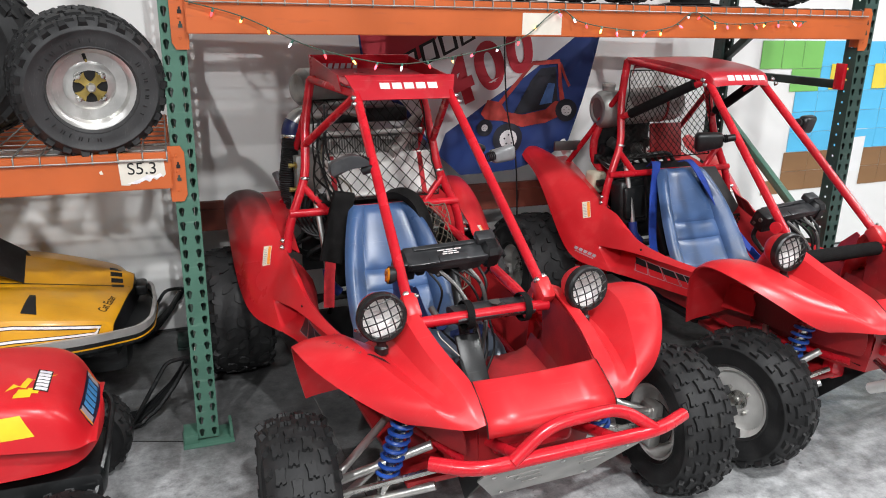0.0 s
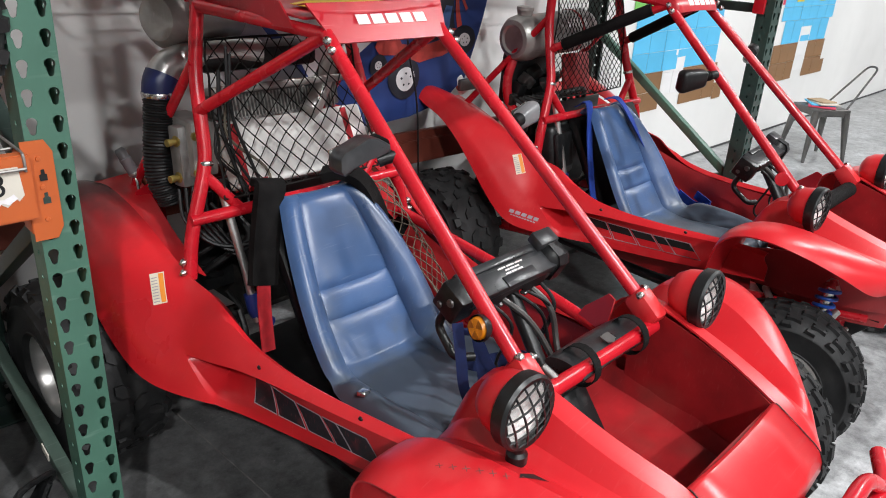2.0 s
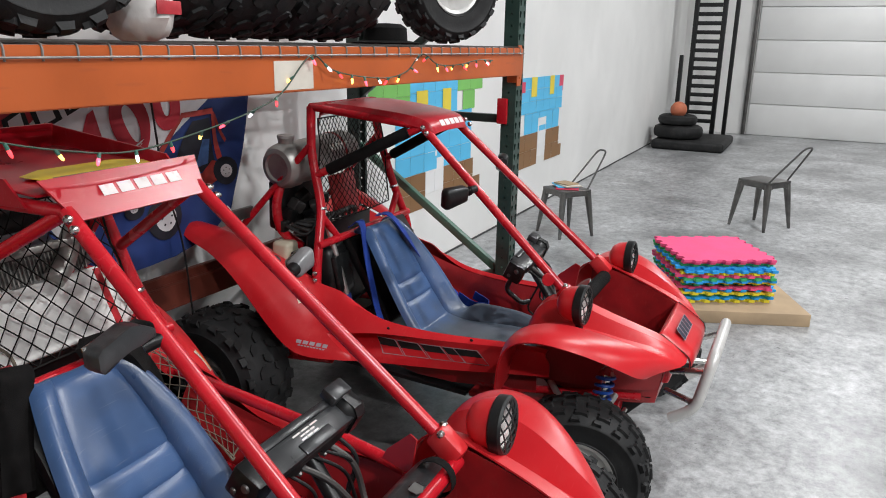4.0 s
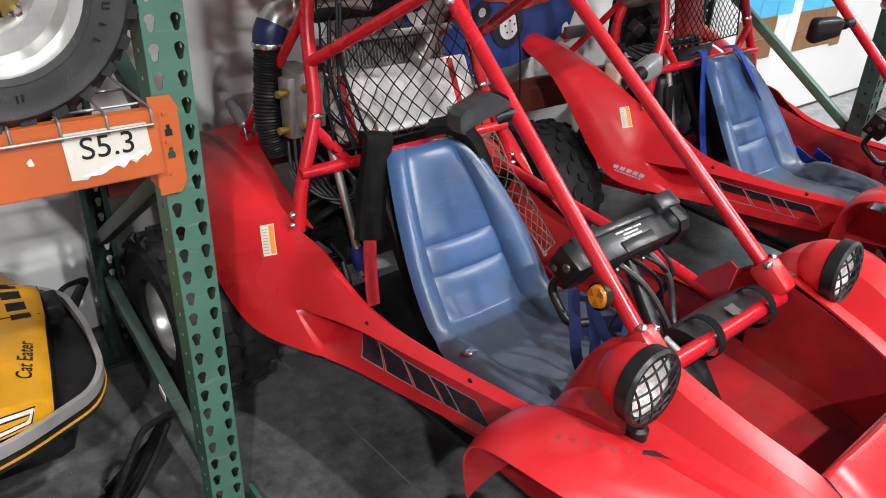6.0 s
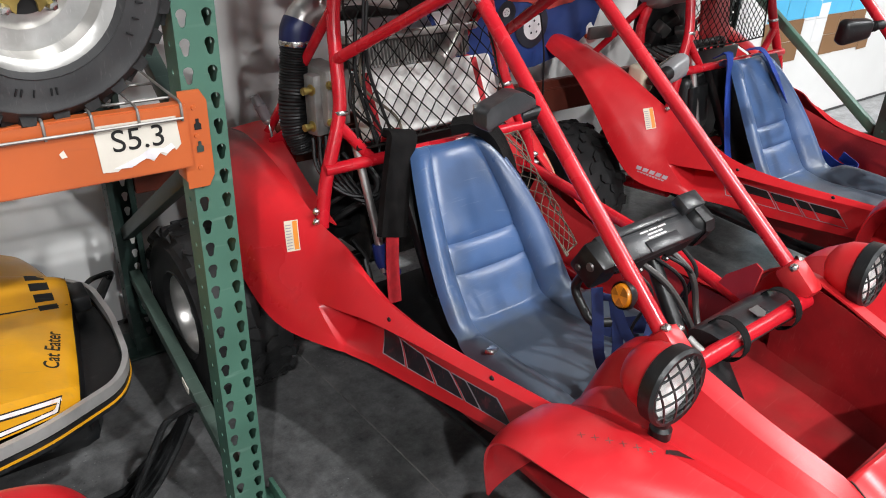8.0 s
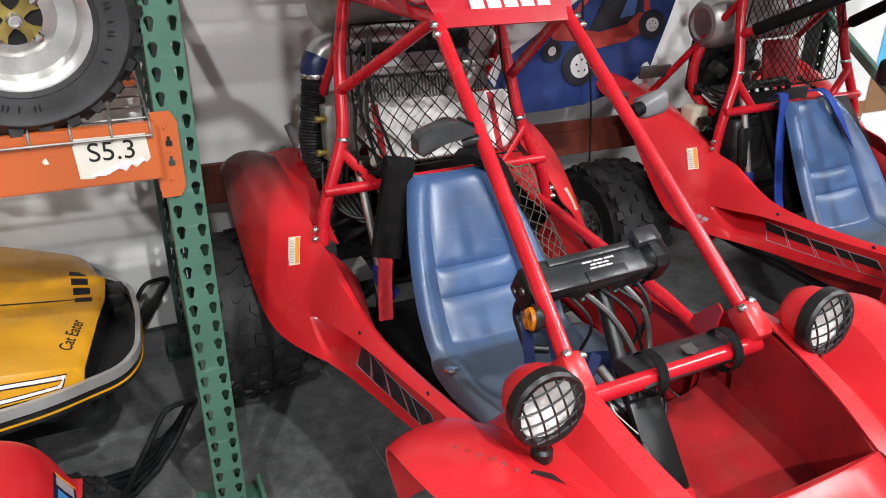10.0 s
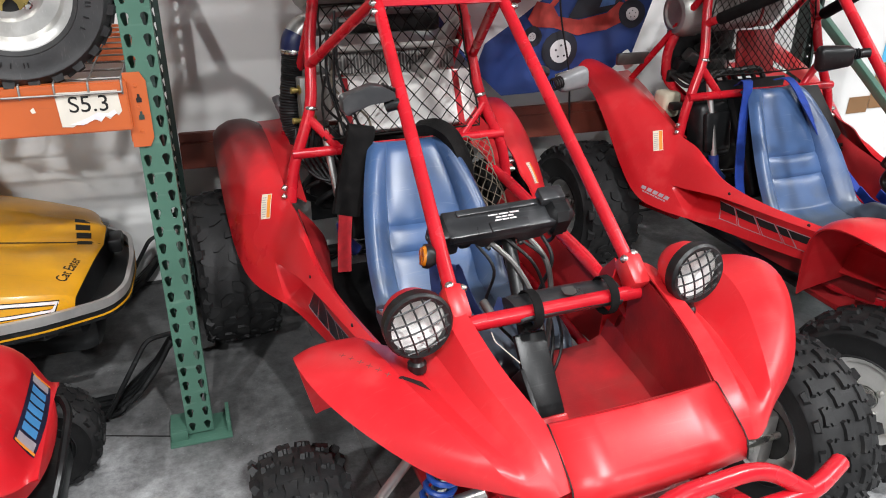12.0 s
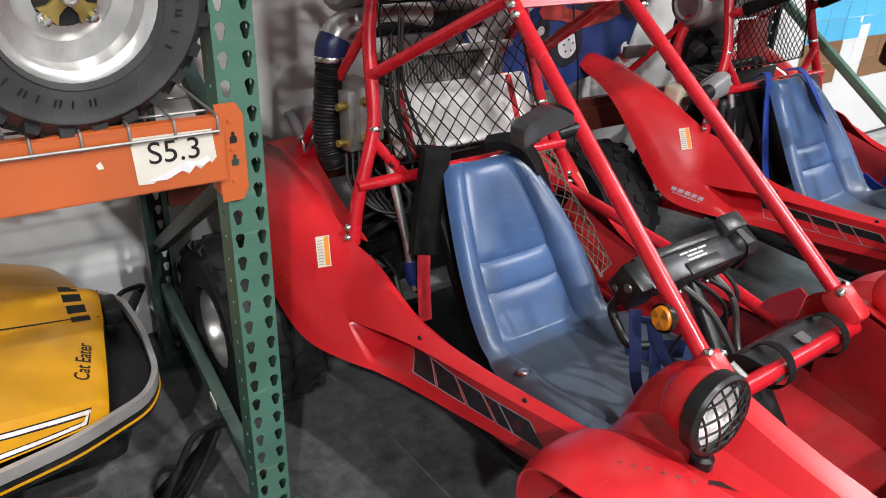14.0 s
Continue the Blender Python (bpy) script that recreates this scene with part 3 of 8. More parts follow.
def rack_frame(x, label, braces, paint_front=None, paint_brace=None):
    f = thing("rack_frame", pose(x, 2.5, 0), label, "rack frame", "rack frames")
    h = 2.55
    for nm, y, flip in (("post", 0.0, 0), ("post", 0.97, 180)):
        p = part(nm, post_mesh(h), GREEN_DARK if flip else paint_front or GREEN_RACK, f, smooth=0)
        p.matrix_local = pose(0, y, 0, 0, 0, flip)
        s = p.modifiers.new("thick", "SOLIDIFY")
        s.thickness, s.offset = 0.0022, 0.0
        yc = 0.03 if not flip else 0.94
        paint = GREEN_DARK if flip else paint_front or GREEN_RACK
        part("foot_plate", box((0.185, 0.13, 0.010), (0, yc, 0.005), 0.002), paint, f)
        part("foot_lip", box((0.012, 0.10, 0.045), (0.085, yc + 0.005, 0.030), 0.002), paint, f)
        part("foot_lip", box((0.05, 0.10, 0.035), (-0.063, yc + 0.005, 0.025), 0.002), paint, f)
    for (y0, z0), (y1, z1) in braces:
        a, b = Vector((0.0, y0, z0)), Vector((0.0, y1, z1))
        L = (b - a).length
        br = part("brace", box((0.035, L, 0.040), (0, 0, 0), 0.004), GREEN_GREY if z0 + z1 < 0.8 else paint_brace if paint_brace and z0 < 0.6 else GREEN_DARK, f)
        br.matrix_local = Matrix.Translation((a + b) / 2) @ pose(0, 0, 0, math.degrees(math.atan2(z1 - z0, y1 - y0)))
    return f


left_frame = rack_frame(-0.257, "green pallet rack upright frame with teardrop holes on floor plates", [((0.06, 0.12), (0.92, 0.30)), ((0.06, 0.97), (0.92, 0.45)), ((0.06, 0.97), (0.92, 1.45)), ((0.06, 1.95), (0.92, 1.45))])
part("brace_label", box((0.003, 0.05, 0.022), (-0.0195, 0.40, 0.195), rot=(12, 0, 0)), PAPER, left_frame, "small printed sticker")
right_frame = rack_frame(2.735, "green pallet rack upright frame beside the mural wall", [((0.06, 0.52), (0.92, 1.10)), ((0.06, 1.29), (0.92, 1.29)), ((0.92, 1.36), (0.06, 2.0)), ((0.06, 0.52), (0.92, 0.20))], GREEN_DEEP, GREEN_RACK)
part("guard_plate", box((0.02, 0.05, 0.12), (-0.05, 0.06, 1.33), 0.004), TUBE_RED, right_frame, "small dark red steel bracket")


def connector(beam, x, z0, z1, y, side):
    hz = (z1 - z0) / 2
    c = part("connector", prism([(-0.026, -hz), (0.014, -hz), (0.026, -hz + 0.022), (0.026, hz - 0.022), (0.014, hz), (-0.026, hz)] if side < 0 else [(-0.014, -hz), (0.026, -hz), (0.026, hz), (-0.014, hz), (-0.026, hz - 0.022), (-0.026, -hz + 0.022)], 0.004, facing((x, y + 0.002, (z0 + z1) / 2), (1, 0, 0), (0, 0, 1))), ORANGE, beam, smooth=30)
    part("connector_fold", box((0.004, 0.05, z1 - z0 - 0.03), (x + side * 0.026, y + 0.024, (z0 + z1) / 2), 0.001), ORANGE, beam)
    zc = (z0 + z1) / 2
    for dz, sink in ((0.03, INK), (-0.014, GREEN_DARK)):
        part("slot", prism([(-0.0065, -0.010), (0.0065, -0.010), (0.0065, 0.001), (0.003, 0.003), (0.003, 0.011), (-0.003, 0.011), (-0.003, 0.003), (-0.0065, 0.001)], 0.0012, facing((x + 0.004, y - 0.0026, zc + dz), (1, 0, 0), (0, 0, 1))), sink, beam, "dark keyhole slot")
    for dz in (0.062, 0.008, -0.055):
        part("rivet", lathe([(0, 0.003), (0.004, 0.0025), (0.005, 0)], 10, facing((x, y - 0.002, zc + dz), (1, 0, 0), (0, 0, 1))), ORANGE, beam)
    return c


def beam(name, x0, x1, y, z0, z1, label, tilt=1, paint=None):
    b = thing(name, pose(0, 0, 0), label, "rack beam", "rack beams")
    cx, w = (x0 + x1) / 2, x1 - x0
    bm = bmesh.new()
    prof = [(0, z0), (0, z1), (0.028, z1), (0.028, z1 - 0.035), (0.05, z1 - 0.035), (0.05, z0)]
    ends = []
    for x in (x0, x1):
        ends.append([bm.verts.new((x, y + tilt * py, pz)) for py, pz in prof])
    n = len(prof)
    for k in range(n):
        bm.faces.new((ends[0][k], ends[0][(k + 1) % n], ends[1][(k + 1) % n], ends[1][k]))
    bm.faces.new(ends[0])
    bm.faces.new(ends[1][::-1])
    bmesh.ops.bevel(bm, geom=list(bm.edges), offset=0.003, segments=2, affect="EDGES")
    part("rail", bm, paint or ORANGE, b)
    return b


def wire_deck(x0, x1, y0, y1, z, label, step=0.075):
    d = thing("wire_deck", pose(0, 0, 0), label, "wire deck", "wire decks")
    shared = None
    n = int((x1 - x0) / step)
    for i in range(n + 1):
        if shared is None:
            first_wire = part("cross_wire", tube(rounded([(0, y1, z), (0, y0 - 0.004, z), (0, y0 - 0.004, z - 0.034)], 0.012, 2), 0.0027, 6), WIRE, d)
            shared = first_wire.data
            first_wire.location.x = x0
        else:
            o = new("cross_wire", shared)
            o.parent, o.location = d, (x0 + i * step, 0, 0)
    shared = None
    for y in [y0 - 0.010] + list(np.arange(y0 + 0.06, y1, 0.11)):
        zz = z - 0.027 if y < y0 else z - 0.0065
        if shared is None:
            o = part("long_wire", tube([(x0, 0, 0), (x1, 0, 0)], 0.0028, 6), WIRE, d)
            shared = o.data
        else:
            o = new("long_wire", shared)
            o.parent = d
        o.location = (0, y, zz)
    for x in np.arange(x0 + 0.2, x1, 0.5):
        part("channel", box((0.04, y1 - y0 - 0.04, 0.03), (x, (y0 + y1) / 2 + 0.01, z - 0.026)), WIRE, d)
    return d


TOP0, TOP1 = 1.500, 1.622
b = beam("rack_beam", -0.215, 2.693, 2.468, TOP0, TOP1, "long orange steel rack beam above the buggies")
connector(b, -0.236, TOP0 - 0.05, TOP1 + 0.012, 2.494, 1)
connector(b, 2.714, TOP0 - 0.05, TOP1 + 0.012, 2.494, -1)
part("blank_label", box((0.165, 0.001, 0.078), (1.055, 2.4672, 1.546)), PAPER, b, "blank pale paper label")
beam("rack_beam", -0.215, 2.693, 3.49, TOP0, TOP1, "long orange steel rack beam at the back of the rack", -1)
beam("rack_beam", -0.215, 2.693, 3.44, 0.585, 0.72, "low orange steel rack beam behind the buggies in shaded tone", -1, ORANGE_SHADED)
wire_deck(-0.20, 2.68, 2.47, 3.47, TOP1 + 0.004, "galvanised wire deck lying on the upper orange beams")
LOW0, LOW1 = 1.000, 1.122
b = beam("rack_beam", -2.90, -0.300, 2.468, LOW0, LOW1, "orange steel rack beam with a paper location label")
connector(b, -0.281, LOW0 - 0.052, LOW1 + 0.016, 2.494, -1)
sx0, sx1, sz0, sz1 = -0.462, -0.318, 1.020, 1.104
tornout = [(sx0, sz1), (sx1 - 0.004, sz1 - 0.001), (sx1, sz0 + 0.030), (sx1 - 0.010, sz0 + 0.020), (sx1 - 0.014, sz0 + 0.026), (sx1 - 0.030, sz0 + 0.012), (sx1 - 0.042, sz0 + 0.021), (sx1 - 0.052, sz0 + 0.006), (sx1 - 0.066, sz0 + 0.017), (sx1 - 0.085, sz0 + 0.003), (sx1 - 0.095, sz0 + 0.012), (sx1 - 0.115, sz0 - 0.002), (sx0 + 0.004, sz0)]
lab = part("location_label", prism([(x, z) for x, z in tornout], 0.0008, facing((0, 2.4672, 0), (1, 0, 0), (0, 0, 1))), PAPER, b, "white paper label torn along its lower edge")
lettering("printed_code", "S5.3", 0.056, facing((-0.390, 2.4660, 1.071), (1, 0, 0), (0, 0, 1)), INK, lab)
bare = [(-0.395, 1.040), (-0.375, 1.051), (-0.352, 1.047), (-0.335, 1.055), (-0.330, 1.046), (-0.345, 1.037), (-0.356, 1.042), (-0.368, 1.029), (-0.383, 1.034), (-0.410, 1.022), (-0.44, 1.024)]
part("torn_strip", prism(bare, 0.0009, facing((0, 2.4660, 0), (1, 0, 0), (0, 0, 1))), PAPER_BARE, lab)
part("paper_scrap", prism([(-0.520, 1.066), (-0.512, 1.072), (-0.508, 1.059), (-0.517, 1.058)], 0.0008, facing((0, 2.4672, 0), (1, 0, 0), (0, 0, 1))), PAPER, b)
beam("rack_beam", -2.90, -0.300, 3.49, LOW0, LOW1, "orange steel rack beam at the back of the bay", -1)
wire_deck(-2.86, -0.310, 2.47, 3.47, LOW1 + 0.004, "galvanised wire deck lying on the lower orange beams")
rack_frame(-2.94, "green pallet rack upright frame at the far end of the bay", [((0.06, 0.25), (0.92, 0.60)), ((0.06, 1.0), (0.92, 0.60))])


# ---- wheels ----
TYRES = {}


def tyre_parts(parent, R, W, rim_r, m, knobs=20, style="h", rim_mat=None, hub_mat=None, dish=0.3, seed=0, rim=True):
    """A fat tyre of radius R and width W with raised blocks, and its rim; the axle lies along local x, the outside at -x."""
    key = (R, W, rim_r, knobs, style)
    h = W / 2
    if key not in TYRES:
        turn_m = pose(0, 0, 0, 0, 90, 0)
        prof = [(rim_r * 0.97, -h * 0.72), (rim_r * 1.04, -h * 0.86), (rim_r + (R - rim_r) * 0.10, -h * 0.95), (rim_r + (R - rim_r) * 0.12, -h * 0.925), (rim_r + (R - rim_r) * 0.35, -h * 0.99), (rim_r + (R - rim_r) * 0.58, -h * 1.0), (rim_r + (R - rim_r) * 0.60, -h * 1.022), (rim_r + (R - rim_r) * 0.63, -h * 1.022), (rim_r + (R - rim_r) * 0.65, -h * 0.99), (R * 0.93, -h * 0.86), (R * 0.965, -h * 0.55), (R * 0.972, 0)]
        slim_tyre = style == "h" and W < 0.19
        if slim_tyre:
            prof = prof[:9] + [(R * 0.875, -h * 0.90), (R * 0.922, -h * 0.66), (R * 0.954, -h * 0.36), (R * 0.964, 0)]
        prof = prof + [(r, -z) for r, z in prof[-2::-1]]
        bm = lathe(prof, 44, turn_m)
        tmp = part("tyre", bm, RUBBER, None, "", 50)
        carcass = tmp.data
        bpy.data.objects.remove(tmp)
        bm = bmesh.new()
        rnd = random.Random(3)
        for i in range(knobs):
            a = 2 * math.pi * i / knobs
            rows = ((-0.62, 0), (-0.22, 0.5), (0.22, 0), (0.62, 0.5)) if style == "h" else ((-0.74, 0.0), (-0.40, 0.5), (-0.06, 0.05), (0.28, 0.55), (0.62, 0.1))
            for u, ph in rows:
                aa = a + ph * 2 * math.pi / knobs
                k = 1 - (0.050 if slim_tyre else 0.035) * (abs(u) / 0.62) ** 2
                c = Vector((u * h, -math.sin(aa) * R * 0.962 * k, math.cos(aa) * R * 0.962 * k))
                mt = Matrix.Translation(c) @ pose(0, 0, 0, math.degrees(aa))
                sw, sl, sh = W * 0.115, 2 * math.pi * R / knobs * 0.40, R * 0.055
                if style == "h":
                    o = [(-sw, -sl * 0.9), (-sw * 0.35, -sl), (-sw * 0.12, -sl * 0.70), (sw * 0.2, -sl * 0.70), (sw * 0.38, -sl), (sw, -sl * 0.85), (sw * 0.80, 0), (sw, sl * 0.9), (sw * 0.35, sl), (sw * 0.12, sl * 0.70), (-sw * 0.2, sl * 0.70), (-sw * 0.38, sl), (-sw, sl * 0.85), (-sw * 0.80, 0)]
                else:
                    tw = rnd.choice((-0.5, 0.5))
                    o = [(x_ * sw * 0.72, y_ * sl * 0.62 + tw * x_ * sl * 0.5) for x_, y_ in ((-1, -0.55), (-0.2, -0.8), (1, -0.45), (0.85, 0.5), (0.1, 0.85), (-0.9, 0.5))]
                if slim_tyre:
                    o = [(x_ * 0.72, y_ * 0.80) for x_, y_ in o]
                    mt = mt @ pose(0, 0, 0, 0, 17 * u, rnd.uniform(-6, 6))
                    first_v = len(bm.verts)
                    prism(o, sh * 0.95, mt @ Matrix.Translation((0, 0, -sh * 0.25)), bm)
                    bm.verts.ensure_lookup_table()
                    for v in bm.verts[first_v + len(o):]:      # worn tops draw in
                        v.co = v.co.lerp(mt @ Vector((0, 0, sh * 0.70)), 0.14)
                    continue
                prism(o, sh, mt @ Matrix.Translation((0, 0, -sh * 0.25)), bm)
            for s in (-1, 1):                 # shoulder lugs
                aa = a + (0.25 if s > 0 else 0.75) * 2 * math.pi / knobs
                c = Vector((s * h * 0.84, -math.sin(aa) * R * 0.928, math.cos(aa) * R * 0.928))
                lw, ll, lh = W * 0.060, 2 * math.pi * R / knobs * 0.24, R * 0.075
                if slim_tyre:
                    c = Vector((s * h * 0.90, c.y * 0.962, c.z * 0.962))
                    lw, ll, lh = W * 0.045, ll * 0.9, R * 0.060
                mt = Matrix.Translation(c) @ pose(0, 0, 0, math.degrees(aa)) @ pose(0, 0, -lh / 2, 0, s * 36, 0)
                first_v = len(bm.verts)
                prism([(-lw, -ll), (lw, -ll * 0.8), (lw, ll * 0.8), (-lw, ll)], lh, mt, bm)
                bm.verts.ensure_lookup_table()
                for v in bm.verts[first_v + 4:]:           # worn tops draw in
                    v.co = v.co.lerp(mt @ Vector((0, 0, lh)), 0.28)
        tmp = part("tread", bm, RUBBER, None, "", 30)
        tread = tmp.data
        bpy.data.objects.remove(tmp)
        TYRES[key] = (carcass, tread)
    carcass, tread = TYRES[key]
    t = new("tyre", carcass)
    t.parent, t.matrix_local = parent, m
    tr = new("tread", tread)
    tr.parent = t
    if rim:
        rm = rim_mat or ALU
        mm = pose(0, 0, 0, 0, -90, 0)
        prof = [(rim_r * 1.07, h * 0.80), (rim_r * 1.07, h * 0.84), (rim_r * 0.99, h * 0.82), (rim_r * 0.90, h * 0.70), (rim_r * 0.88, h * (0.75 - dish)), (rim_r * 0.62, h * (0.68 - dish)), (rim_r * 0.50, h * (0.76 - dish)), (rim_r * 0.28, h * (0.74 - dish)), (rim_r * 0.25, h * (0.60 - dish)), (0, h * (0.60 - dish))]
        r = part("rim", lathe(prof, 36, mm), rm, parent)
        r.matrix_local = m
        bk = [(rim_r * 1.07, -h * 0.80), (rim_r * 1.07, -h * 0.84), (rim_r * 0.96, -h * 0.80), (rim_r * 0.86, -h * 0.5), (rim_r * 0.84, h * 0.2), (rim_r * 0.2, h * 0.25), (0, h * 0.25)]
        r2 = part("rim_back", lathe(bk, 36, mm), rm, parent)
        r2.matrix_local = m
        if hub_mat is not False:
            hb = part("hub", lathe([(0, h * (0.98 - dish)), (rim_r * 0.13, h * (0.97 - dish)), (rim_r * 0.17, h * (0.86 - dish)), (rim_r * 0.27, h * (0.82 - dish)), (rim_r * 0.27, h * (0.6 - dish))], 20, mm), hub_mat or STEEL, parent)
            hb.matrix_local = m
        for k in range(4):
            a = math.pi / 4 + k * math.pi / 2
            nut = part("wheel_nut", lathe([(0, 0.022), (0.007, 0.020), (0.009, 0.012), (0.009, 0)], 6, m @ mm @ Matrix.Translation((rim_r * 0.40 * math.cos(a), rim_r * 0.40 * math.sin(a), h * (0.74 - dish)))), STEEL, parent)
    return t


# ---- buggies ----
INK_FADED = mat("faded_black_decal", (0.016, 0.011, 0.016), 0.4, var=0.4, scale=14, bump=0, spot=0.4, spot_col=(0.20, 0.02, 0.03), spot_scale=26, scratch=0.4, scratch_col=(0.35, 0.05, 0.06))
THREAD = mat("dusty_thread", (0.20, 0.07, 0.06), 0.8, var=0.2, scale=60)
def net(corners, nu, nv, r, parent, sag=0.01, seed=1, name="net", cord=None):
    """A knotted net of slanting cords over the four-cornered patch A B C D."""
    A, B, C, D = [Vector(c) for c in corners]
    n = (B - A).cross(D - A).normalized()
    rnd = random.Random(seed)
    ph = rnd.random() * 6

    def at(u, v):
        wob = 0.012 * math.sin(7 * u + 5 * v + ph) + sag * math.sin(math.pi * u) * math.sin(math.pi * v)
        p = A * (1 - u) * (1 - v) + B * u * (1 - v) + C * u * v + D * (1 - u) * v
        return p + n * wob + (B - A).normalized() * 0.004 * math.sin(19 * v + 11 * u)
    bm = bmesh.new()
    for sgn in (1, -1):
        for k in range(-nv, nu + nv + 1):
            pts = []
            for j in range(0, nv * 2 + 1):
                v = j / (nv * 2)
                u = (k + sgn * v * nv) / nu if sgn > 0 else (k - v * nv) / nu + 0.0
                if -1e-6 <= u <= 1 + 1e-6:
                    pts.append(at(u, v))
            if len(pts) > 1:
                tube(pts, r, 4, bm, caps=False)
    edge = [at(u, 0) for u in np.linspace(0, 1, 9)] + [at(1, v) for v in np.linspace(0.1, 1, 8)] + [at(u, 1) for u in np.linspace(0.9, 0, 8)] + [at(0, v) for v in np.linspace(0.9, 0, 8)]
    tube(edge, r * 1.8, 5, bm)
    return part(name, bm, cord or CORD, parent, "knotted cord safety net")


def headlamp(parent, at, aim=(0, -1, 0.0)):
    x, y, z = at
    a = Vector(aim).normalized()
    m = Matrix.Translation(at) @ a.to_track_quat("Z", "Y").to_matrix().to_4x4()
    shell = part("headlamp", lathe([(0, -0.082), (0.022, -0.080), (0.044, -0.068), (0.058, -0.045), (0.064, -0.015), (0.066, 0.0), (0.060, 0.002)], 28, m), RED, parent, "round red lamp shell with wire guard")
    part("bezel", lathe([(0.066, -0.012), (0.071, -0.008), (0.072, 0.016), (0.067, 0.022), (0.058, 0.020), (0.058, 0.004)], 28, m), BLACK_PLASTIC, shell)
    part("reflector", lathe([(0.058, 0.002), (0.045, -0.015), (0.02, -0.03), (0, -0.034)], 24, m), LENS_GREY, shell)
    g = part("lens", lathe([(0.0585, 0.006), (0.05, 0.012), (0.03, 0.017), (0, 0.019)], 24, m), GLASS, shell)
    g.visible_shadow = False
    tw = Matrix.Rotation(radians(18), 4, "Z")
    for k in range(-2, 3):
        o = k * 0.0235
        half = math.sqrt(max(0, 0.066 ** 2 - o * o))
        for d in (0, 1):
            pts = []
            for j in range(9):
                q = -half + 2 * half * j / 8
                hgt = 0.018 + 0.016 * (1 - (q * q + o * o) / 0.0044)
                pts.append(m @ tw @ Vector((o, q, hgt) if d else (q, o, hgt)))
            part("guard_wire", tube(pts, 0.0022, 5), BLACK_PLASTIC, shell)
    part("stalk", lathe([(0.020, 0), (0.020, 0.018), (0.014, 0.024), (0.014, 0.05)], 14, Matrix.Translation((x, y - 0.002, z - 0.110))), BLACK_PLASTIC, shell)
    return shell


def bolt(parent, at, aim, r=0.0085):
    a = Vector(aim).normalized()
    m = Matrix.Translation(at) @ a.to_track_quat("Z", "Y").to_matrix().to_4x4()
    return part("bolt", lathe([(0, 0.012), (r * 0.6, 0.011), (r * 0.85, 0.007), (r, 0.006), (r * 1.35, 0.003), (r * 1.35, -0.004)], 10, m), STEEL, parent)


def spring(parent, top, bottom, turns=8, r=0.030, wire=0.0065):
    a, b = Vector(top), Vector(bottom)
    ax = (b - a).normalized()
    s = ax.cross(Vector((0, 1, 0))).normalized()
    t = ax.cross(s)
    pts = [a + (b - a) * (0.10 + 0.72 * k / (turns * 12)) + (s * math.cos(2 * math.pi * k / 12) + t * math.sin(2 * math.pi * k / 12)) * r for k in range(turns * 12 + 1)]
    sh = part("shock_absorber", tube([a, a + (b - a) * 0.1, a + (b - a) * 0.101, a + (b - a) * 0.82, a + (b - a) * 0.821, b], 0.018, 12, radii=[0.012, 0.030, 0.017, 0.017, 0.026, 0.014]), STEEL, parent)
    part("coil_spring", tube(pts, wire, 7), BLUE_SPRING, sh, "bright blue coil spring")
    return sh


def plate(outline, m, cuts=4):
    """A flat four-cornered decal cut into small quads so that it can follow a curve."""
    a, b, c, d = [Vector((x, y, 0)) for x, y in outline]
    bm = bmesh.new()
    g = [[bm.verts.new(m @ (a * (1 - u) * (1 - v) + b * u * (1 - v) + c * u * v + d * (1 - u) * v)) for u in np.linspace(0, 1, cuts + 1)] for v in np.linspace(0, 1, cuts + 1)]
    for p, q in zip(g, g[1:]):
        for k in range(cuts):
            bm.faces.new((p[k], p[k + 1], q[k + 1], q[k]))
    return bm


def decal_bars(parent, m, n, w, h, material, outline=None, shear=0.35, gap=0.25, wrap=False, widths=None):
    """A row of slanted plain blocks in place of a maker's lettering."""
    x0 = -n * w / 2
    for k in range(n):
        wk = w if widths is None else widths[k]
        x0 += 0 if k == 0 else (w if widths is None else widths[k - 1])
        o = [(x0 - shear * h / 2, -h / 2), (x0 + wk * (1 - gap) - shear * h / 2, -h / 2), (x0 + wk * (1 - gap) + shear * h / 2, h / 2), (x0 + shear * h / 2, h / 2)]
        if outline:
            c = (sum(p[0] for p in o) / 4, 0)
            big = [(x + (0.0030 if q in (1, 2) else -0.0030), y * 1.10) for q, (x, y) in enumerate(o)]
            d = part("decal_edge", plate(big, m), outline, parent)
            e = part("decal", plate(o, m), material, parent)
            if wrap:
                stick(d, parent, 0.0012)
                stick(e, parent, 0.0020)
                if material is RED:                       # a black shade along the upper edge
                    top = [(o[3][0] * 0.5 + o[0][0] * 0.5, 0), (o[2][0] * 0.5 + o[1][0] * 0.5, 0), o[2], o[3]]
                    stick(part("decal_shade", plate(top, m), INK, parent), parent, 0.0027)
            else:
                d.location, e.location = m.to_3x3() @ Vector((0, 0, 0.0004)), m.to_3x3() @ Vector((0, 0, 0.0009))
        else:
            d = part("decal", plate(o, m), material, parent)
            if wrap:
                stick(d, parent, 0.0012)


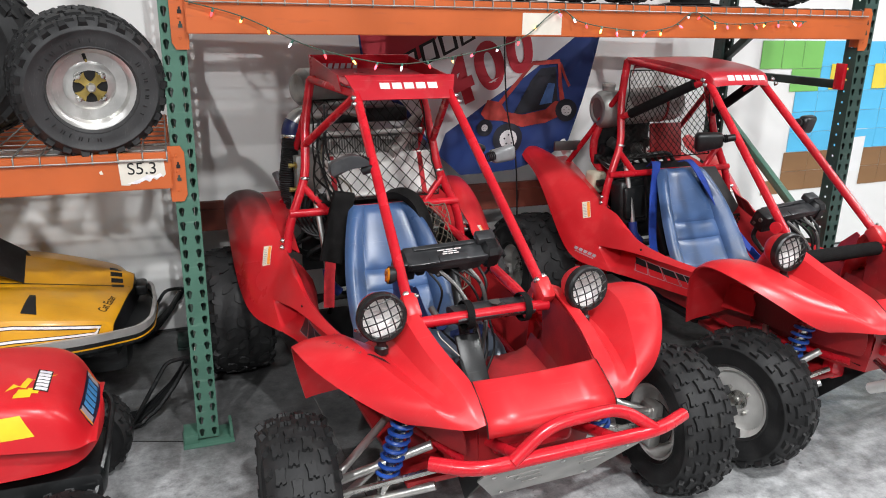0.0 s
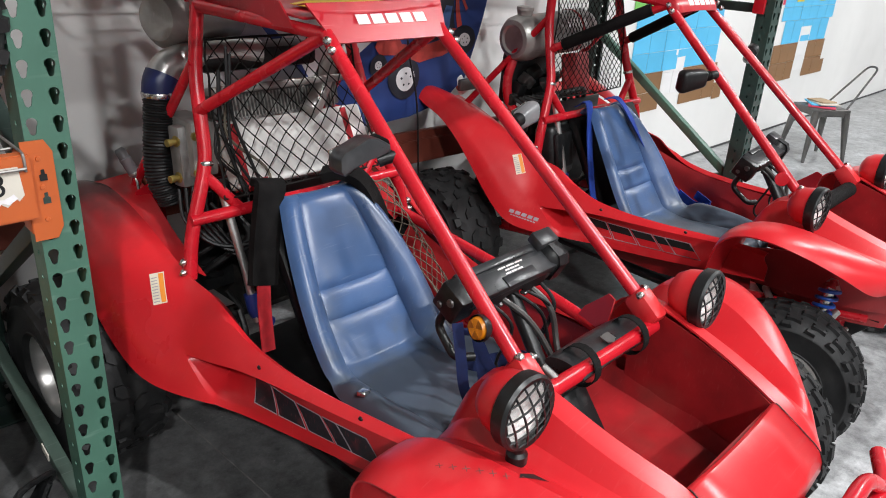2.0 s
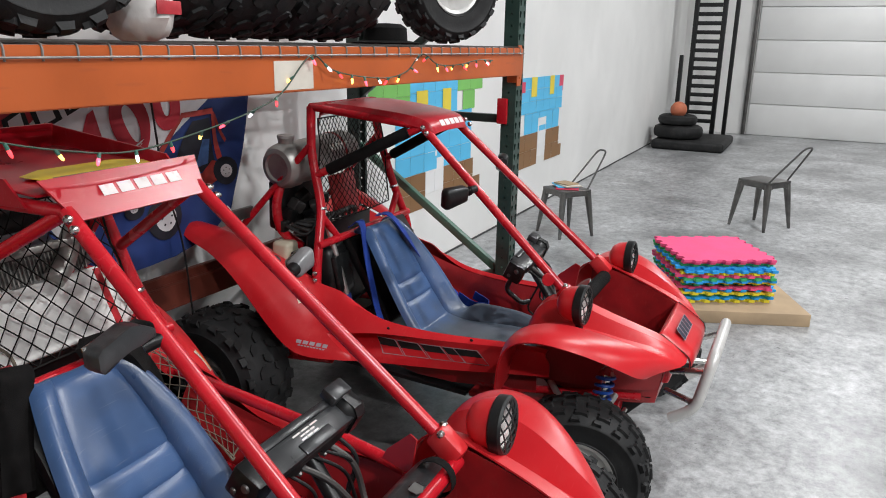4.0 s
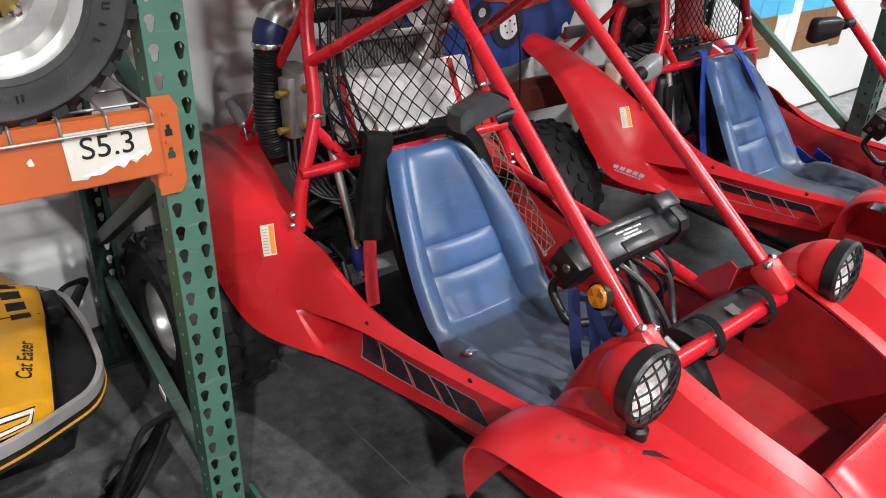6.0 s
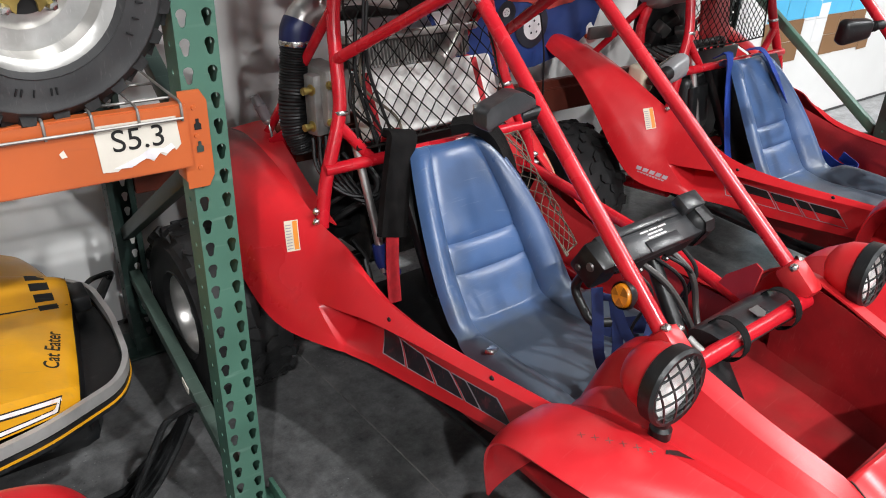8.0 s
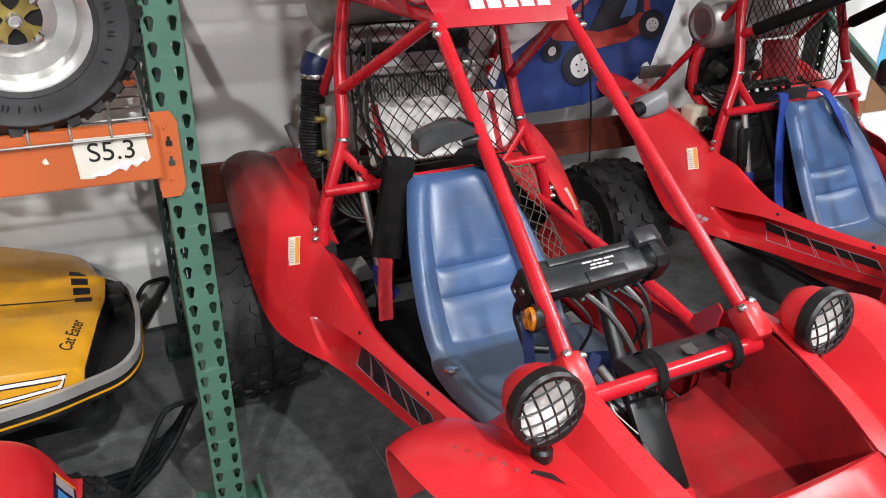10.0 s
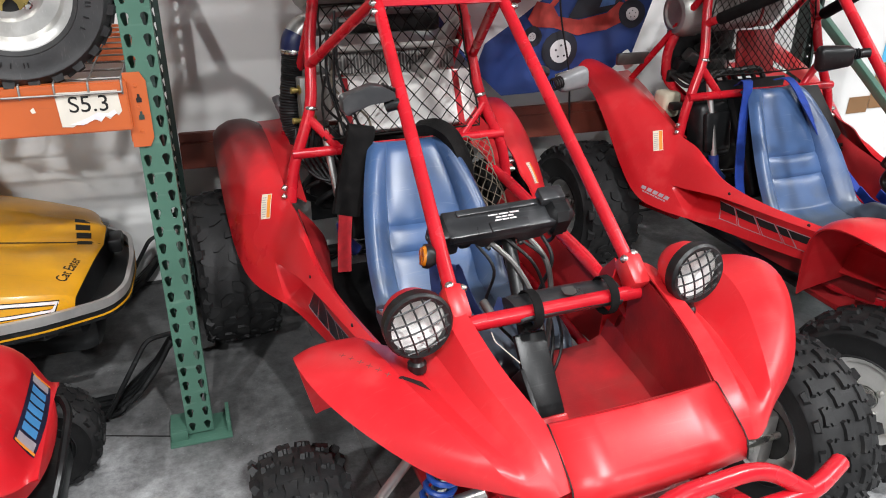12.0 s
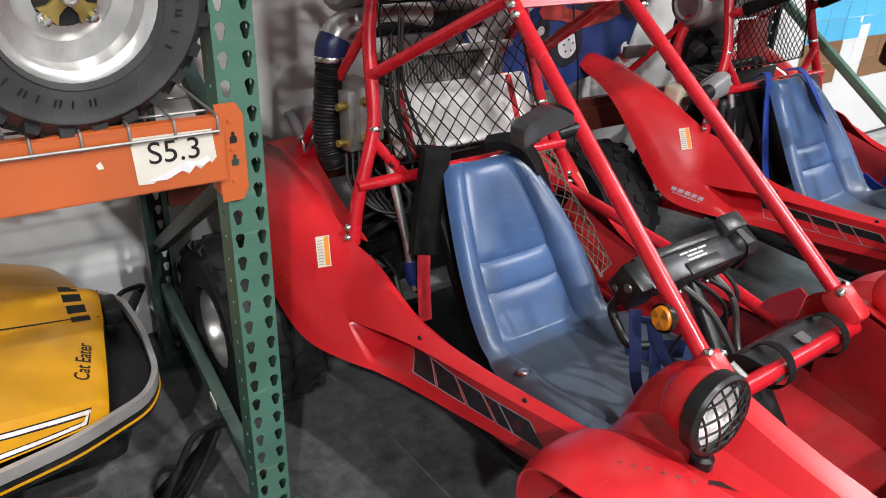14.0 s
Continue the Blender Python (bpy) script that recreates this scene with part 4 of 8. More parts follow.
SIDE = [  # rows from the scoop's rear wall forward: inner lip, top edge, ledge, scoop top, scoop foot, lower face, bottom
    [(0.390, 0.962, 0.640), (0.424, 0.966, 0.588), (0.470, 0.986, 0.488), (0.472, 0.966, 0.468), (0.470, 0.930, 0.440), (0.466, 0.895, 0.412), (0.470, 0.876, 0.388)],
    [(0.382, 0.925, 0.606), (0.398, 0.920, 0.610), (0.462, 0.952, 0.488), (0.362, 0.946, 0.490), (0.366, 0.918, 0.440), (0.452, 0.876, 0.406), (0.463, 0.862, 0.389)],
    [(0.375, 0.850, 0.568), (0.391, 0.850, 0.581), (0.446, 0.862, 0.501), (0.352, 0.855, 0.503), (0.372, 0.850, 0.444), (0.442, 0.830, 0.405), (0.452, 0.822, 0.390)],
    [(0.374, 0.780, 0.540), (0.390, 0.780, 0.554), (0.430, 0.785, 0.517), (0.372, 0.780, 0.508), (0.392, 0.780, 0.452), (0.428, 0.770, 0.418), (0.438, 0.775, 0.396)],
    [(0.362, 0.600, 0.530), (0.378, 0.600, 0.545), (0.402, 0.600, 0.526), (0.396, 0.600, 0.500), (0.399, 0.600, 0.464), (0.404, 0.600, 0.438), (0.409, 0.600, 0.410)],
    [(0.345, 0.420, 0.540), (0.361, 0.420, 0.555), (0.384, 0.420, 0.540), (0.380, 0.420, 0.512), (0.382, 0.420, 0.480), (0.384, 0.420, 0.455), (0.386, 0.420, 0.430)],
    [(0.330, 0.240, 0.557), (0.346, 0.240, 0.571), (0.368, 0.240, 0.562), (0.366, 0.240, 0.538), (0.367, 0.240, 0.510), (0.368, 0.240, 0.485), (0.368, 0.240, 0.458)],
    [(0.315, 0.120, 0.560), (0.330, 0.120, 0.568), (0.350, 0.120, 0.560), (0.350, 0.120, 0.545), (0.351, 0.100, 0.530), (0.352, 0.100, 0.505), (0.352, 0.100, 0.475)],
]
REAR_FENDER = [  # rows from low front to high rear: inner edge to outer edge
    [(0.395, 1.050, 0.646), (0.430, 1.040, 0.596), (0.476, 1.030, 0.512), (0.520, 1.025, 0.425), (0.536, 1.030, 0.383)],
    [(0.398, 1.105, 0.665), (0.440, 1.090, 0.640), (0.490, 1.090, 0.570), (0.545, 1.100, 0.470), (0.563, 1.115, 0.415)],
    [(0.400, 1.190, 0.700), (0.445, 1.180, 0.700), (0.505, 1.180, 0.650), (0.558, 1.200, 0.570), (0.578, 1.235, 0.505)],
    [(0.402, 1.320, 0.752), (0.450, 1.310, 0.768), (0.515, 1.310, 0.742), (0.562, 1.330, 0.690), (0.580, 1.360, 0.640)],
    [(0.405, 1.450, 0.782), (0.455, 1.445, 0.806), (0.520, 1.450, 0.795), (0.560, 1.465, 0.758), (0.578, 1.490, 0.720)],
]
SHORT_TAIL = [[(0.408, 1.525, 0.790), (0.455, 1.530, 0.815), (0.515, 1.540, 0.810), (0.555, 1.550, 0.785), (0.572, 1.560, 0.760)],
              [(0.412, 1.560, 0.780), (0.455, 1.566, 0.800), (0.510, 1.574, 0.795), (0.550, 1.580, 0.772), (0.565, 1.584, 0.750)]]
LONG_TAIL = [[(0.415, 1.550, 0.805), (0.460, 1.550, 0.832), (0.520, 1.555, 0.830), (0.555, 1.570, 0.800), (0.570, 1.585, 0.775)],
             [(0.470, 1.635, 0.830), (0.500, 1.645, 0.848), (0.530, 1.650, 0.850), (0.550, 1.650, 0.840), (0.560, 1.648, 0.825)]]
FRONT = [  # rows from the foot of the arch's rear wall to the nose: cockpit edge, rail, facet, valley, crest, shoulder, outer edge
    [(0.240, 0.255, 0.435), (0.258, 0.255, 0.435), (0.290, 0.258, 0.435), (0.335, 0.260, 0.435), (0.420, 0.260, 0.432), (0.480, 0.255, 0.430), (0.511, 0.245, 0.428)],
    [(0.232, 0.232, 0.620), (0.262, 0.232, 0.612), (0.296, 0.235, 0.575), (0.342, 0.240, 0.555), (0.430, 0.245, 0.590), (0.510, 0.242, 0.585), (0.542, 0.236, 0.550)],
    [(0.222, 0.175, 0.745), (0.260, 0.175, 0.736), (0.294, 0.175, 0.652), (0.342, 0.185, 0.618), (0.425, 0.198, 0.655), (0.515, 0.205, 0.652), (0.556, 0.200, 0.628)],
    [(0.218, 0.080, 0.757), (0.260, 0.080, 0.750), (0.290, 0.075, 0.672), (0.335, 0.075, 0.640), (0.415, 0.090, 0.690), (0.520, 0.110, 0.692), (0.572, 0.120, 0.668)],
    [(0.212, -0.020, 0.724), (0.256, -0.022, 0.718), (0.284, -0.030, 0.662), (0.324, -0.035, 0.642), (0.394, -0.026, 0.686), (0.498, 0.000, 0.684), (0.556, 0.025, 0.660)],
    [(0.203, -0.130, 0.692), (0.248, -0.136, 0.686), (0.270, -0.146, 0.645), (0.302, -0.150, 0.632), (0.358, -0.132, 0.662), (0.452, -0.092, 0.656), (0.512, -0.058, 0.632)],
    [(0.174, -0.232, 0.660), (0.222, -0.244, 0.656), (0.244, -0.256, 0.632), (0.268, -0.262, 0.622), (0.310, -0.248, 0.638), (0.384, -0.202, 0.626), (0.440, -0.160, 0.602)],
    [(0.174, -0.297, 0.628), (0.208, -0.304, 0.624), (0.226, -0.312, 0.610), (0.247, -0.307, 0.604), (0.284, -0.290, 0.612), (0.345, -0.245, 0.600), (0.388, -0.206, 0.580)],
    [(0.176, -0.340, 0.588), (0.198, -0.340, 0.583), (0.212, -0.336, 0.578), (0.232, -0.327, 0.576), (0.262, -0.308, 0.576), (0.310, -0.268, 0.574), (0.350, -0.230, 0.566)],
]


def body_side(tail, cut):
    """Flank and rear fender in one moulding, from the tail forward."""
    out = []
    for row in (tail[::-1] + REAR_FENDER[::-1]) if not cut else slim(tail[::-1], REAR_FENDER[::-1]):
        a, b, c, d, e = [Vector(p) for p in row]
        out.append([tuple(p) for p in (a, b, c, c.lerp(d, 0.35), c.lerp(d, 0.7), d, e)])
    return out + SIDE


def moved(rows, dx):
    return [[(x + dx, y, z) for x, y, z in row] for row in rows]


BEYOND = 0.030                                # the shell sits off centre by half of this


def flared(rows, far):
    """The unbroken fender: wider and a little higher than the cracked one."""
    out = []
    for r, row in enumerate(rows):
        new_row = []
        for x, y, z in row:
            s = min(1, max(0, (x - 0.28) / 0.18))
            s = s * s * (3 - 2 * s)
            new_row.append((x + (BEYOND + 0.020 * s if far else 0.050 * s), y - 0.02 * s, z + 0.048 * s * (0.0 if r == 0 else 1 if r < 6 else 0.5 if r == 6 else 0.0)))
        out.append(new_row)
    return out


def slim(tail, rows):
    """The other buggy's rear fender is cut higher along its outer edge."""
    return tail + [[(x - (0.004 if c == 4 else 0), y, z + ((0.022, 0.045)[c - 3] if c > 2 and r < 3 else 0)) for c, (x, y, z) in enumerate(row)] for r, row in enumerate(rows)]


def stick(ob, target, lift=0.0015):
    """Lays a thin decal on a moulded panel along the decal's own facing."""
    n = Vector()
    for p in ob.data.polygons:
        n += p.normal * p.area
    n.normalize()
    c = sum((v.co for v in ob.data.vertices), Vector()) / len(ob.data.vertices)
    if n.dot(Vector((c.x, -0.3, 0.5))) < 0:                # looks outward from the buggy
        n = -n
    return lay(ob, target, -n, lift)


def buggy(m, kind):
    first = kind == "first"
    car = thing("off_road_buggy", m,
                "red single-seat off-road buggy with blue seat and winged roof panel" if first else "red single-seat off-road buggy with blue belts and chrome front bumper",
                "buggy", "parked buggies")
    # body shell
    cowl_rows = []
    for y, z, x0, x1 in ((-0.356, 0.556, -0.180, 0.204), (-0.353, 0.578, -0.180, 0.204), (-0.345, 0.594, -0.179, 0.205), (-0.330, 0.606, -0.178, 0.206), (-0.290, 0.630, -0.176, 0.206), (-0.246, 0.6555, -0.175, 0.206), (-0.239, 0.658, -0.175, 0.206), (-0.232, 0.655, -0.173, 0.204), (-0.230, 0.648, -0.173, 0.204)):
        cowl_rows.append([(x0 + (x1 - x0) * f, y - 0.006 * (1 - (2 * f - 1) ** 2), z - 0.002 * (1 - (2 * f - 1) ** 2)) for f in (0, 0.25, 0.5, 0.75, 1)])
    cowl = part("front_cowl", grid(cowl_rows), RED, car, "red plastic nose panel")
    s = cowl.modifiers.new("thick", "SOLIDIFY")
    s.thickness = 0.004
    for e, dx in ((0, -0.001), (4, 0.001)):
        part("panel_gap", tube([Vector(r[e]) + Vector((dx, -0.001, 0.0012)) for r in cowl_rows[:7]], 0.0015, 6), INK, cowl, "dark open joint beside the nose panel")
    for flip in (True, False):
        k = -1 if flip else 1
        fr = panel("front_fender", FRONT if first and flip else flared(FRONT, not flip), RED, car, flip, 0.005, 2, "broad moulded red front fender", crease={0: 1.0, 1: 0.9, 2: 0.6, 3: 0.5, 4: 0.95})
        fr.data.set_sharp_from_angle(angle=radians(21))
        panel("arch_lining", [[(0.30, 0.215, 0.545), (0.31, 0.05, 0.605), (0.27, -0.15, 0.595), (0.22, -0.27, 0.56)], [(0.29, 0.225, 0.49), (0.285, 0.05, 0.52), (0.25, -0.15, 0.51), (0.20, -0.27, 0.50)], [(0.28, 0.25, 0.42), (0.27, 0.05, 0.43), (0.235, -0.15, 0.44), (0.19, -0.25, 0.45)]], RED_DARK, car, flip, 0.004, 1, "worn red wheel arch lining, darkened for shade")
        if first and flip:
            stick(part("vent_slot", plate([(-0.030, -0.004), (0.030, -0.006), (0.026, 0.003), (-0.004, 0.011)], facing((k * 0.376, -0.060, 0.700), (k * 0.75, 0.66, 0), (-k * 0.5, 0.5, 0.5))), INK, fr), fr)
        off = 0.0 if flip else BEYOND
        rows = body_side(SHORT_TAIL if first else LONG_TAIL, not first)
        seam = len(rows) - len(SIDE)
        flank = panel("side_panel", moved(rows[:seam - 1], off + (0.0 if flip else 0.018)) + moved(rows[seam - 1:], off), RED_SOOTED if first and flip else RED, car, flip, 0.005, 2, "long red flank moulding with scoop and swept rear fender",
                      crease={0: 0.7, 1: lambda r: 0.2 if r < seam + 1 else 0.75, 2: lambda r: 0.0 if r < seam else 1.0, 3: lambda r: 0.9 if seam < r < seam + 3 else 0.0, 5: lambda r: 0.0 if r < seam else 0.9, 6: 0.7}, ridge=(seam, 2, 6, 1.0))
        rear = flank
        panel("fender_shelf", moved([[(0.396, 1.09, 0.655), (0.365, 1.10, 0.650), (0.335, 1.10, 0.625)], [(0.400, 1.19, 0.695), (0.365, 1.19, 0.676), (0.335, 1.185, 0.66)], [(0.402, 1.32, 0.745), (0.36, 1.32, 0.715), (0.320, 1.32, 0.700)], [(0.405, 1.45, 0.775), (0.355, 1.46, 0.748), (0.290, 1.47, 0.738)], [(0.41, 1.60, 0.775), (0.355, 1.64, 0.765), (0.260, 1.66, 0.765)]], off), RED, car, flip, 0.004, 1, "red inner ledge of the rear fender")
        lf = facing((k * (0.464 + off + (0.0 if flip else 0.015)), 1.112, 0.623), (0.027, k * 0.022, -k * 0.008), (-k * 0.003, 0.060, 0.066))
        tag = stick(part("warning_label", plate([(-0.019, -0.042), (0.019, -0.042), (0.019, 0.042), (-0.019, 0.042)], lf), CREAM_INK, rear, "cream warning sticker with orange band"), rear, 0.0012)
        stick(part("warning_band", plate([(0.004, -0.039), (0.017, -0.039), (0.017, 0.039), (0.004, 0.039)], lf), ORANGE_INK, rear), rear, 0.0018)
        for q in range(9):
            stick(part("printed_line", plate([(-0.016, -0.036 + q * 0.008), (0.0, -0.036 + q * 0.008), (0.0, -0.0335 + q * 0.008), (-0.016, -0.0335 + q * 0.008)], lf, 2), SILVER_INK, rear), rear, 0.0018)
        if flip:
            crack_fender = fr
        for yy, zz, xx in ((0.735, 0.536, 0.4085), (0.40, 0.553, 0.3735)):
            part("rivet", lathe([(0, 0.004), (0.005, 0.003), (0.007, 0)], 10, facing((k * (xx + off), yy, zz), (0, k, 0), (0, 0, 1))), BLACK_PLASTIC, flank)
        mdec = facing((k * (0.40 + off), 0.555, 0.478), (0, k, -0.10 * k), (-0.06 * k, 0, 1))
        decal_bars(flank, mdec, 5, 0.088, 0.050, INK_FADED if first else RED, SILVER_INK, shear=0.95 * k, gap=0.12, wrap=True, widths=(0.100, 0.048, 0.092, 0.105, 0.095) if k > 0 else (0.095, 0.105, 0.092, 0.048, 0.100))
        mm = facing((k * (0.50 + off), 1.010, 0.440), (k * 0.3, k * 0.85, 0), (-0.2 * k, 0, 1))
        if not first:
            decal_bars(rear, mm, 5, 0.019, 0.014, SILVER_INK, None, 0.0, wrap=True)
            decal_bars(rear, mm @ Matrix.Translation((0, -0.014, 0)), 9, 0.009, 0.005, SILVER_INK, None, 0.0, wrap=True)
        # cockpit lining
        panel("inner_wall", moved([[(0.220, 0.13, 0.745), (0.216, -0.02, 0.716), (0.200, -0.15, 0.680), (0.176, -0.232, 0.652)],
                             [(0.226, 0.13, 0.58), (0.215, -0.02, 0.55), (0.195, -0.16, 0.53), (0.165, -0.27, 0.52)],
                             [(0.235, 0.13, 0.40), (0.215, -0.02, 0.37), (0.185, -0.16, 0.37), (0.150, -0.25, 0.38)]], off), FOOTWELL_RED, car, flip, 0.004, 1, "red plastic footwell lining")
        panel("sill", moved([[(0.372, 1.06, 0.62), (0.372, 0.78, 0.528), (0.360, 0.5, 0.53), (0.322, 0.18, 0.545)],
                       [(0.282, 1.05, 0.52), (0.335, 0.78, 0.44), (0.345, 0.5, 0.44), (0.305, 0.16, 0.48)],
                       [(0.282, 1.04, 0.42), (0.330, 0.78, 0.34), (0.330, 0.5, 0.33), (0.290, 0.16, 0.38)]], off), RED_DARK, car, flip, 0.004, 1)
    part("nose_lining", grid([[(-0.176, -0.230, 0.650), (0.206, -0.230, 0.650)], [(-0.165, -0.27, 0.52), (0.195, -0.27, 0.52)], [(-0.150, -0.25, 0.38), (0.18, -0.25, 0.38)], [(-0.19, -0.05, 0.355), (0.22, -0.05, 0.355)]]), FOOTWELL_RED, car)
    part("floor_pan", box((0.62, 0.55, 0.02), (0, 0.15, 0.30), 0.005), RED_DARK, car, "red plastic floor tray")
    # rear floor tray blacked in to give the dark void beside the seat
    part("floor_pan_dark", box((0.64, 0.80, 0.02), (0, 0.83, 0.30), 0.005), BLACK_PLASTIC, car, "rear floor tray, painted black for the dark void")
    part("heel_board", box((0.080, 0.195, 0.016), (-0.035, 0.0416, 0.5532), 0.006, rot=(52, 0, 0)), BLACK_PLASTIC, car, "worn black rubber foot board")
    part("console_side", box((0.012, 0.34, 0.30), (-0.082, 0.0, 0.36), 0.004, rot=(40, 0, 0)), BLACK_PLASTIC, car)
    # black sheet added where the footwell is a dark void
    part("footwell_dark_sheet", grid([[(-0.225, 0.22, 0.43), (-0.15, 0.22, 0.45), (-0.078, 0.22, 0.47)], [(-0.205, -0.02, 0.41), (-0.14, -0.02, 0.43), (-0.078, -0.02, 0.45)], [(-0.168, -0.235, 0.40), (-0.12, -0.235, 0.41), (-0.078, -0.235, 0.42)]]), BLACK_PLASTIC, car, "black sheet added for the dark footwell void")
    if first:
        rail = part("side_rail", tube(spline([(0.290, 1.02, 0.702), (0.300, 0.94, 0.692), (0.300, 0.43, 0.630), (0.300, 0.24, 0.590), (0.298, 0.14, 0.560)], 5), 0.0165, 12), TUBE_RED, car, "red steel side rail of the frame")
        part("rail_flange", strap([(0.322, 0.98, 0.690), (0.324, 0.43, 0.622), (0.322, 0.16, 0.560)], 0.028, 0.003, (1, 0, 0)), TUBE_RED, rail)
        part("loose_wire", tube(spline([(-0.142, 0.075, 0.668), (-0.139, 0.060, 0.653), (-0.118, 0.060, 0.629), (-0.061, 0.060, 0.567)], 5), 0.0016, 6), PAPER, car, "thin white loose wire")
    part("console_end", box((0.088, 0.130, 0.024), (-0.035, -0.0570, 0.4265), 0.007, rot=(52, 0, 0)), RED, car, "red plastic end of the foot board")
    part("inner_bracket", prism([(-0.06, -0.04), (0.05, -0.04), (0.055, 0.055), (0.03, 0.06), (-0.045, -0.01)], 0.004, facing((0.262, 0.235, 0.665), (-0.35, -0.93, 0), (0.15, 0, 1))), RED, car, "red folded steel bracket")
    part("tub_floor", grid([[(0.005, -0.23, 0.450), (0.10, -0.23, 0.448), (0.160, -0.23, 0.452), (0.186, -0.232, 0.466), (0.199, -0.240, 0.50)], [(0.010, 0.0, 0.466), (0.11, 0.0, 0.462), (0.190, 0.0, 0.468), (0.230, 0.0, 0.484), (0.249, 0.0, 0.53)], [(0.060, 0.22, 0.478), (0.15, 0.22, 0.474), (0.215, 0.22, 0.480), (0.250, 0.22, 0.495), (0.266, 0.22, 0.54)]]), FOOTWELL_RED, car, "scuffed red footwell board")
    # seat
    prof = [(0.345, 0.300, 0.225, 0.020), (0.415, 0.300, 0.235, 0.030), (0.425, 0.400, 0.240, 0.050), (0.405, 0.560, 0.240, 0.075), (0.396, 0.640, 0.230, 0.085)]
    back_line = [(0.396, 0.690, 0.225, 0.085), (0.425, 0.755, 0.215, 0.085), (0.500, 0.810, 0.215, 0.085), (0.580, 0.865, 0.205, 0.080), (0.680, 0.925, 0.185, 0.060), (0.765, 0.985, 0.155, 0.040), (0.805, 1.010, 0.135, 0.020)]

    def on_back(z):
        for a, b in zip(back_line, back_line[1:]):
            if a[0] <= z <= b[0]:
                k = (z - a[0]) / (b[0] - a[0])
                return tuple(p + (q - p) * k for p, q in zip(a, b))
    levels = [(0.406, 0), (0.414, 1), (0.424, 0), (0.470, 0), (0.512, 0), (0.520, 1), (0.529, 0), (0.556, 0), (0.584, 0), (0.592, 1), (0.601, 0), (0.66, 0), (0.72, 0), (0.775, 0), (0.804, 0)]
    prof = [(*p, 0) for p in prof] + [(*on_back(z), s) for z, s in levels] + [(0.822, 1.035, 0.120, 0.010, 0), (0.800, 1.060, 0.120, 0.0, 0)]
    rows = []
    for z, y, w, bol, seam in prof:
        back = z > 0.403 and y > 0.66
        row = []
        for f in (-1.0, -0.94, -0.80, -0.68, -0.64, -0.60, -0.30, 0.0, 0.30, 0.60, 0.64, 0.68, 0.80, 0.94, 1.0):
            a = abs(f)
            lift = bol * (0.85 if a == 1 else 1.0 if a > 0.9 else 0.62 if a > 0.7 else 0.24 if a > 0.65 else 0.0)
            drop = 0.05 if a == 1 else 0
            dent = 0.011 if (a == 0.64 and y < 1.02) or (seam and a < 0.64) else 0.0
            puff = 0.007 if a < 0.5 and not seam else 0.0
            row.append((f * w, y - lift * (0.75 if back else 0.15) + drop * 0.6 + (dent - puff if back else 0), z + lift * (0.25 if back else 0.95) - (drop if not back else 0.0) - (0 if back else dent - puff)))
        rows.append(row)
    seat = panel("seat", rows, BLUE_SEAT, car, False, 0.018, 2, "blue vinyl bucket seat with stitched panels", crease={4: 0.35, 10: 0.35})
    part("seat_back_shell", box((0.30, 0.05, 0.42), (0, 1.005, 0.60), 0.02, rot=(-32, 0, 0)), BLACK_PLASTIC, seat)
    # roll cage
    top_x, top_z, hoop_z = (0.180, 1.300, 1.315) if first else (0.150, 1.288, 1.325)
    cage = part("roll_cage", tube([(0.225, 0.10, 0.755), (top_x, 0.745, top_z - 0.015), (top_x, 0.76, top_z)], 0.0165, 14), TUBE_RED, car, "red painted steel tube cage")
    part("front_pillar", tube([(-0.225, 0.10, 0.755), (-top_x, 0.745, top_z - 0.015), (-top_x, 0.76, top_z)], 0.0165, 14), TUBE_RED, cage)
    for k in (-1, 1):
        part("rear_hoop", tube(rounded([(k * 0.388, 1.085, 0.64), (k * 0.372, 1.092, 0.75), (k * 0.292, 1.130, 0.935), (k * 0.268, 1.20, 1.15), (k * 0.235, 1.225, hoop_z)], 0.05, 4), 0.0185, 14), TUBE_RED, cage)
        part("diagonal", tube([(k * 0.283, 1.175, 1.055), (k * top_x, 0.77, top_z - 0.008)], 0.0155, 12), TUBE_RED, cage)
        part("brace", tube([(k * 0.305, 1.118, 0.90), (k * 0.215, 1.10, 0.795)], 0.0150, 12), TUBE_RED, cage)
        part("roof_rail", tube([(k * top_x, 0.76, top_z - 0.002), (k * 0.235, 1.225, hoop_z)], 0.0155, 12), TUBE_RED, cage)
        part("rear_strut", tube([(k * 0.27, 1.20, 1.18), (k * 0.30, 1.62, 0.70)], 0.0140, 10), TUBE_RED, cage)
        part("lower_rail", tube([(k * 0.33, 1.02, 0.42), (k * 0.30, 0.30, 0.36), (k * 0.17, -0.20, 0.40)], 0.0150, 10), TUBE_RED, cage)
        part("clamp_band", lathe([(0.020, -0.006), (0.0215, -0.004), (0.0215, 0.004), (0.020, 0.006)], 14, Matrix.Translation((k * 0.294, 1.129, 0.928)) @ Vector((k * -0.1, 0.3, 1)).to_track_quat("Z", "Y").to_matrix().to_4x4()), STEEL, cage)
        for at in ((k * 0.232, 0.105, 0.785), (k * 0.236, 0.078, 0.757), (k * 0.200, 0.715, 1.270), (k * 0.196, 0.735, 1.288), (k * 0.405, 1.083, 0.690), (k * 0.408, 1.080, 0.662)):
            bolt(cage, at, (k * 0.9, -0.5, 0.1), 0.0075)
        if first:
            bolt(cage, (k * 0.205, 0.098, 0.778), (-k * 0.8, -0.5, 0.3), 0.0075)
        part("pillar_socket", box((0.05, 0.085, 0.06), (k * 0.224, 0.09, 0.745), 0.014, rot=(40, 0, 0)), RED, car)
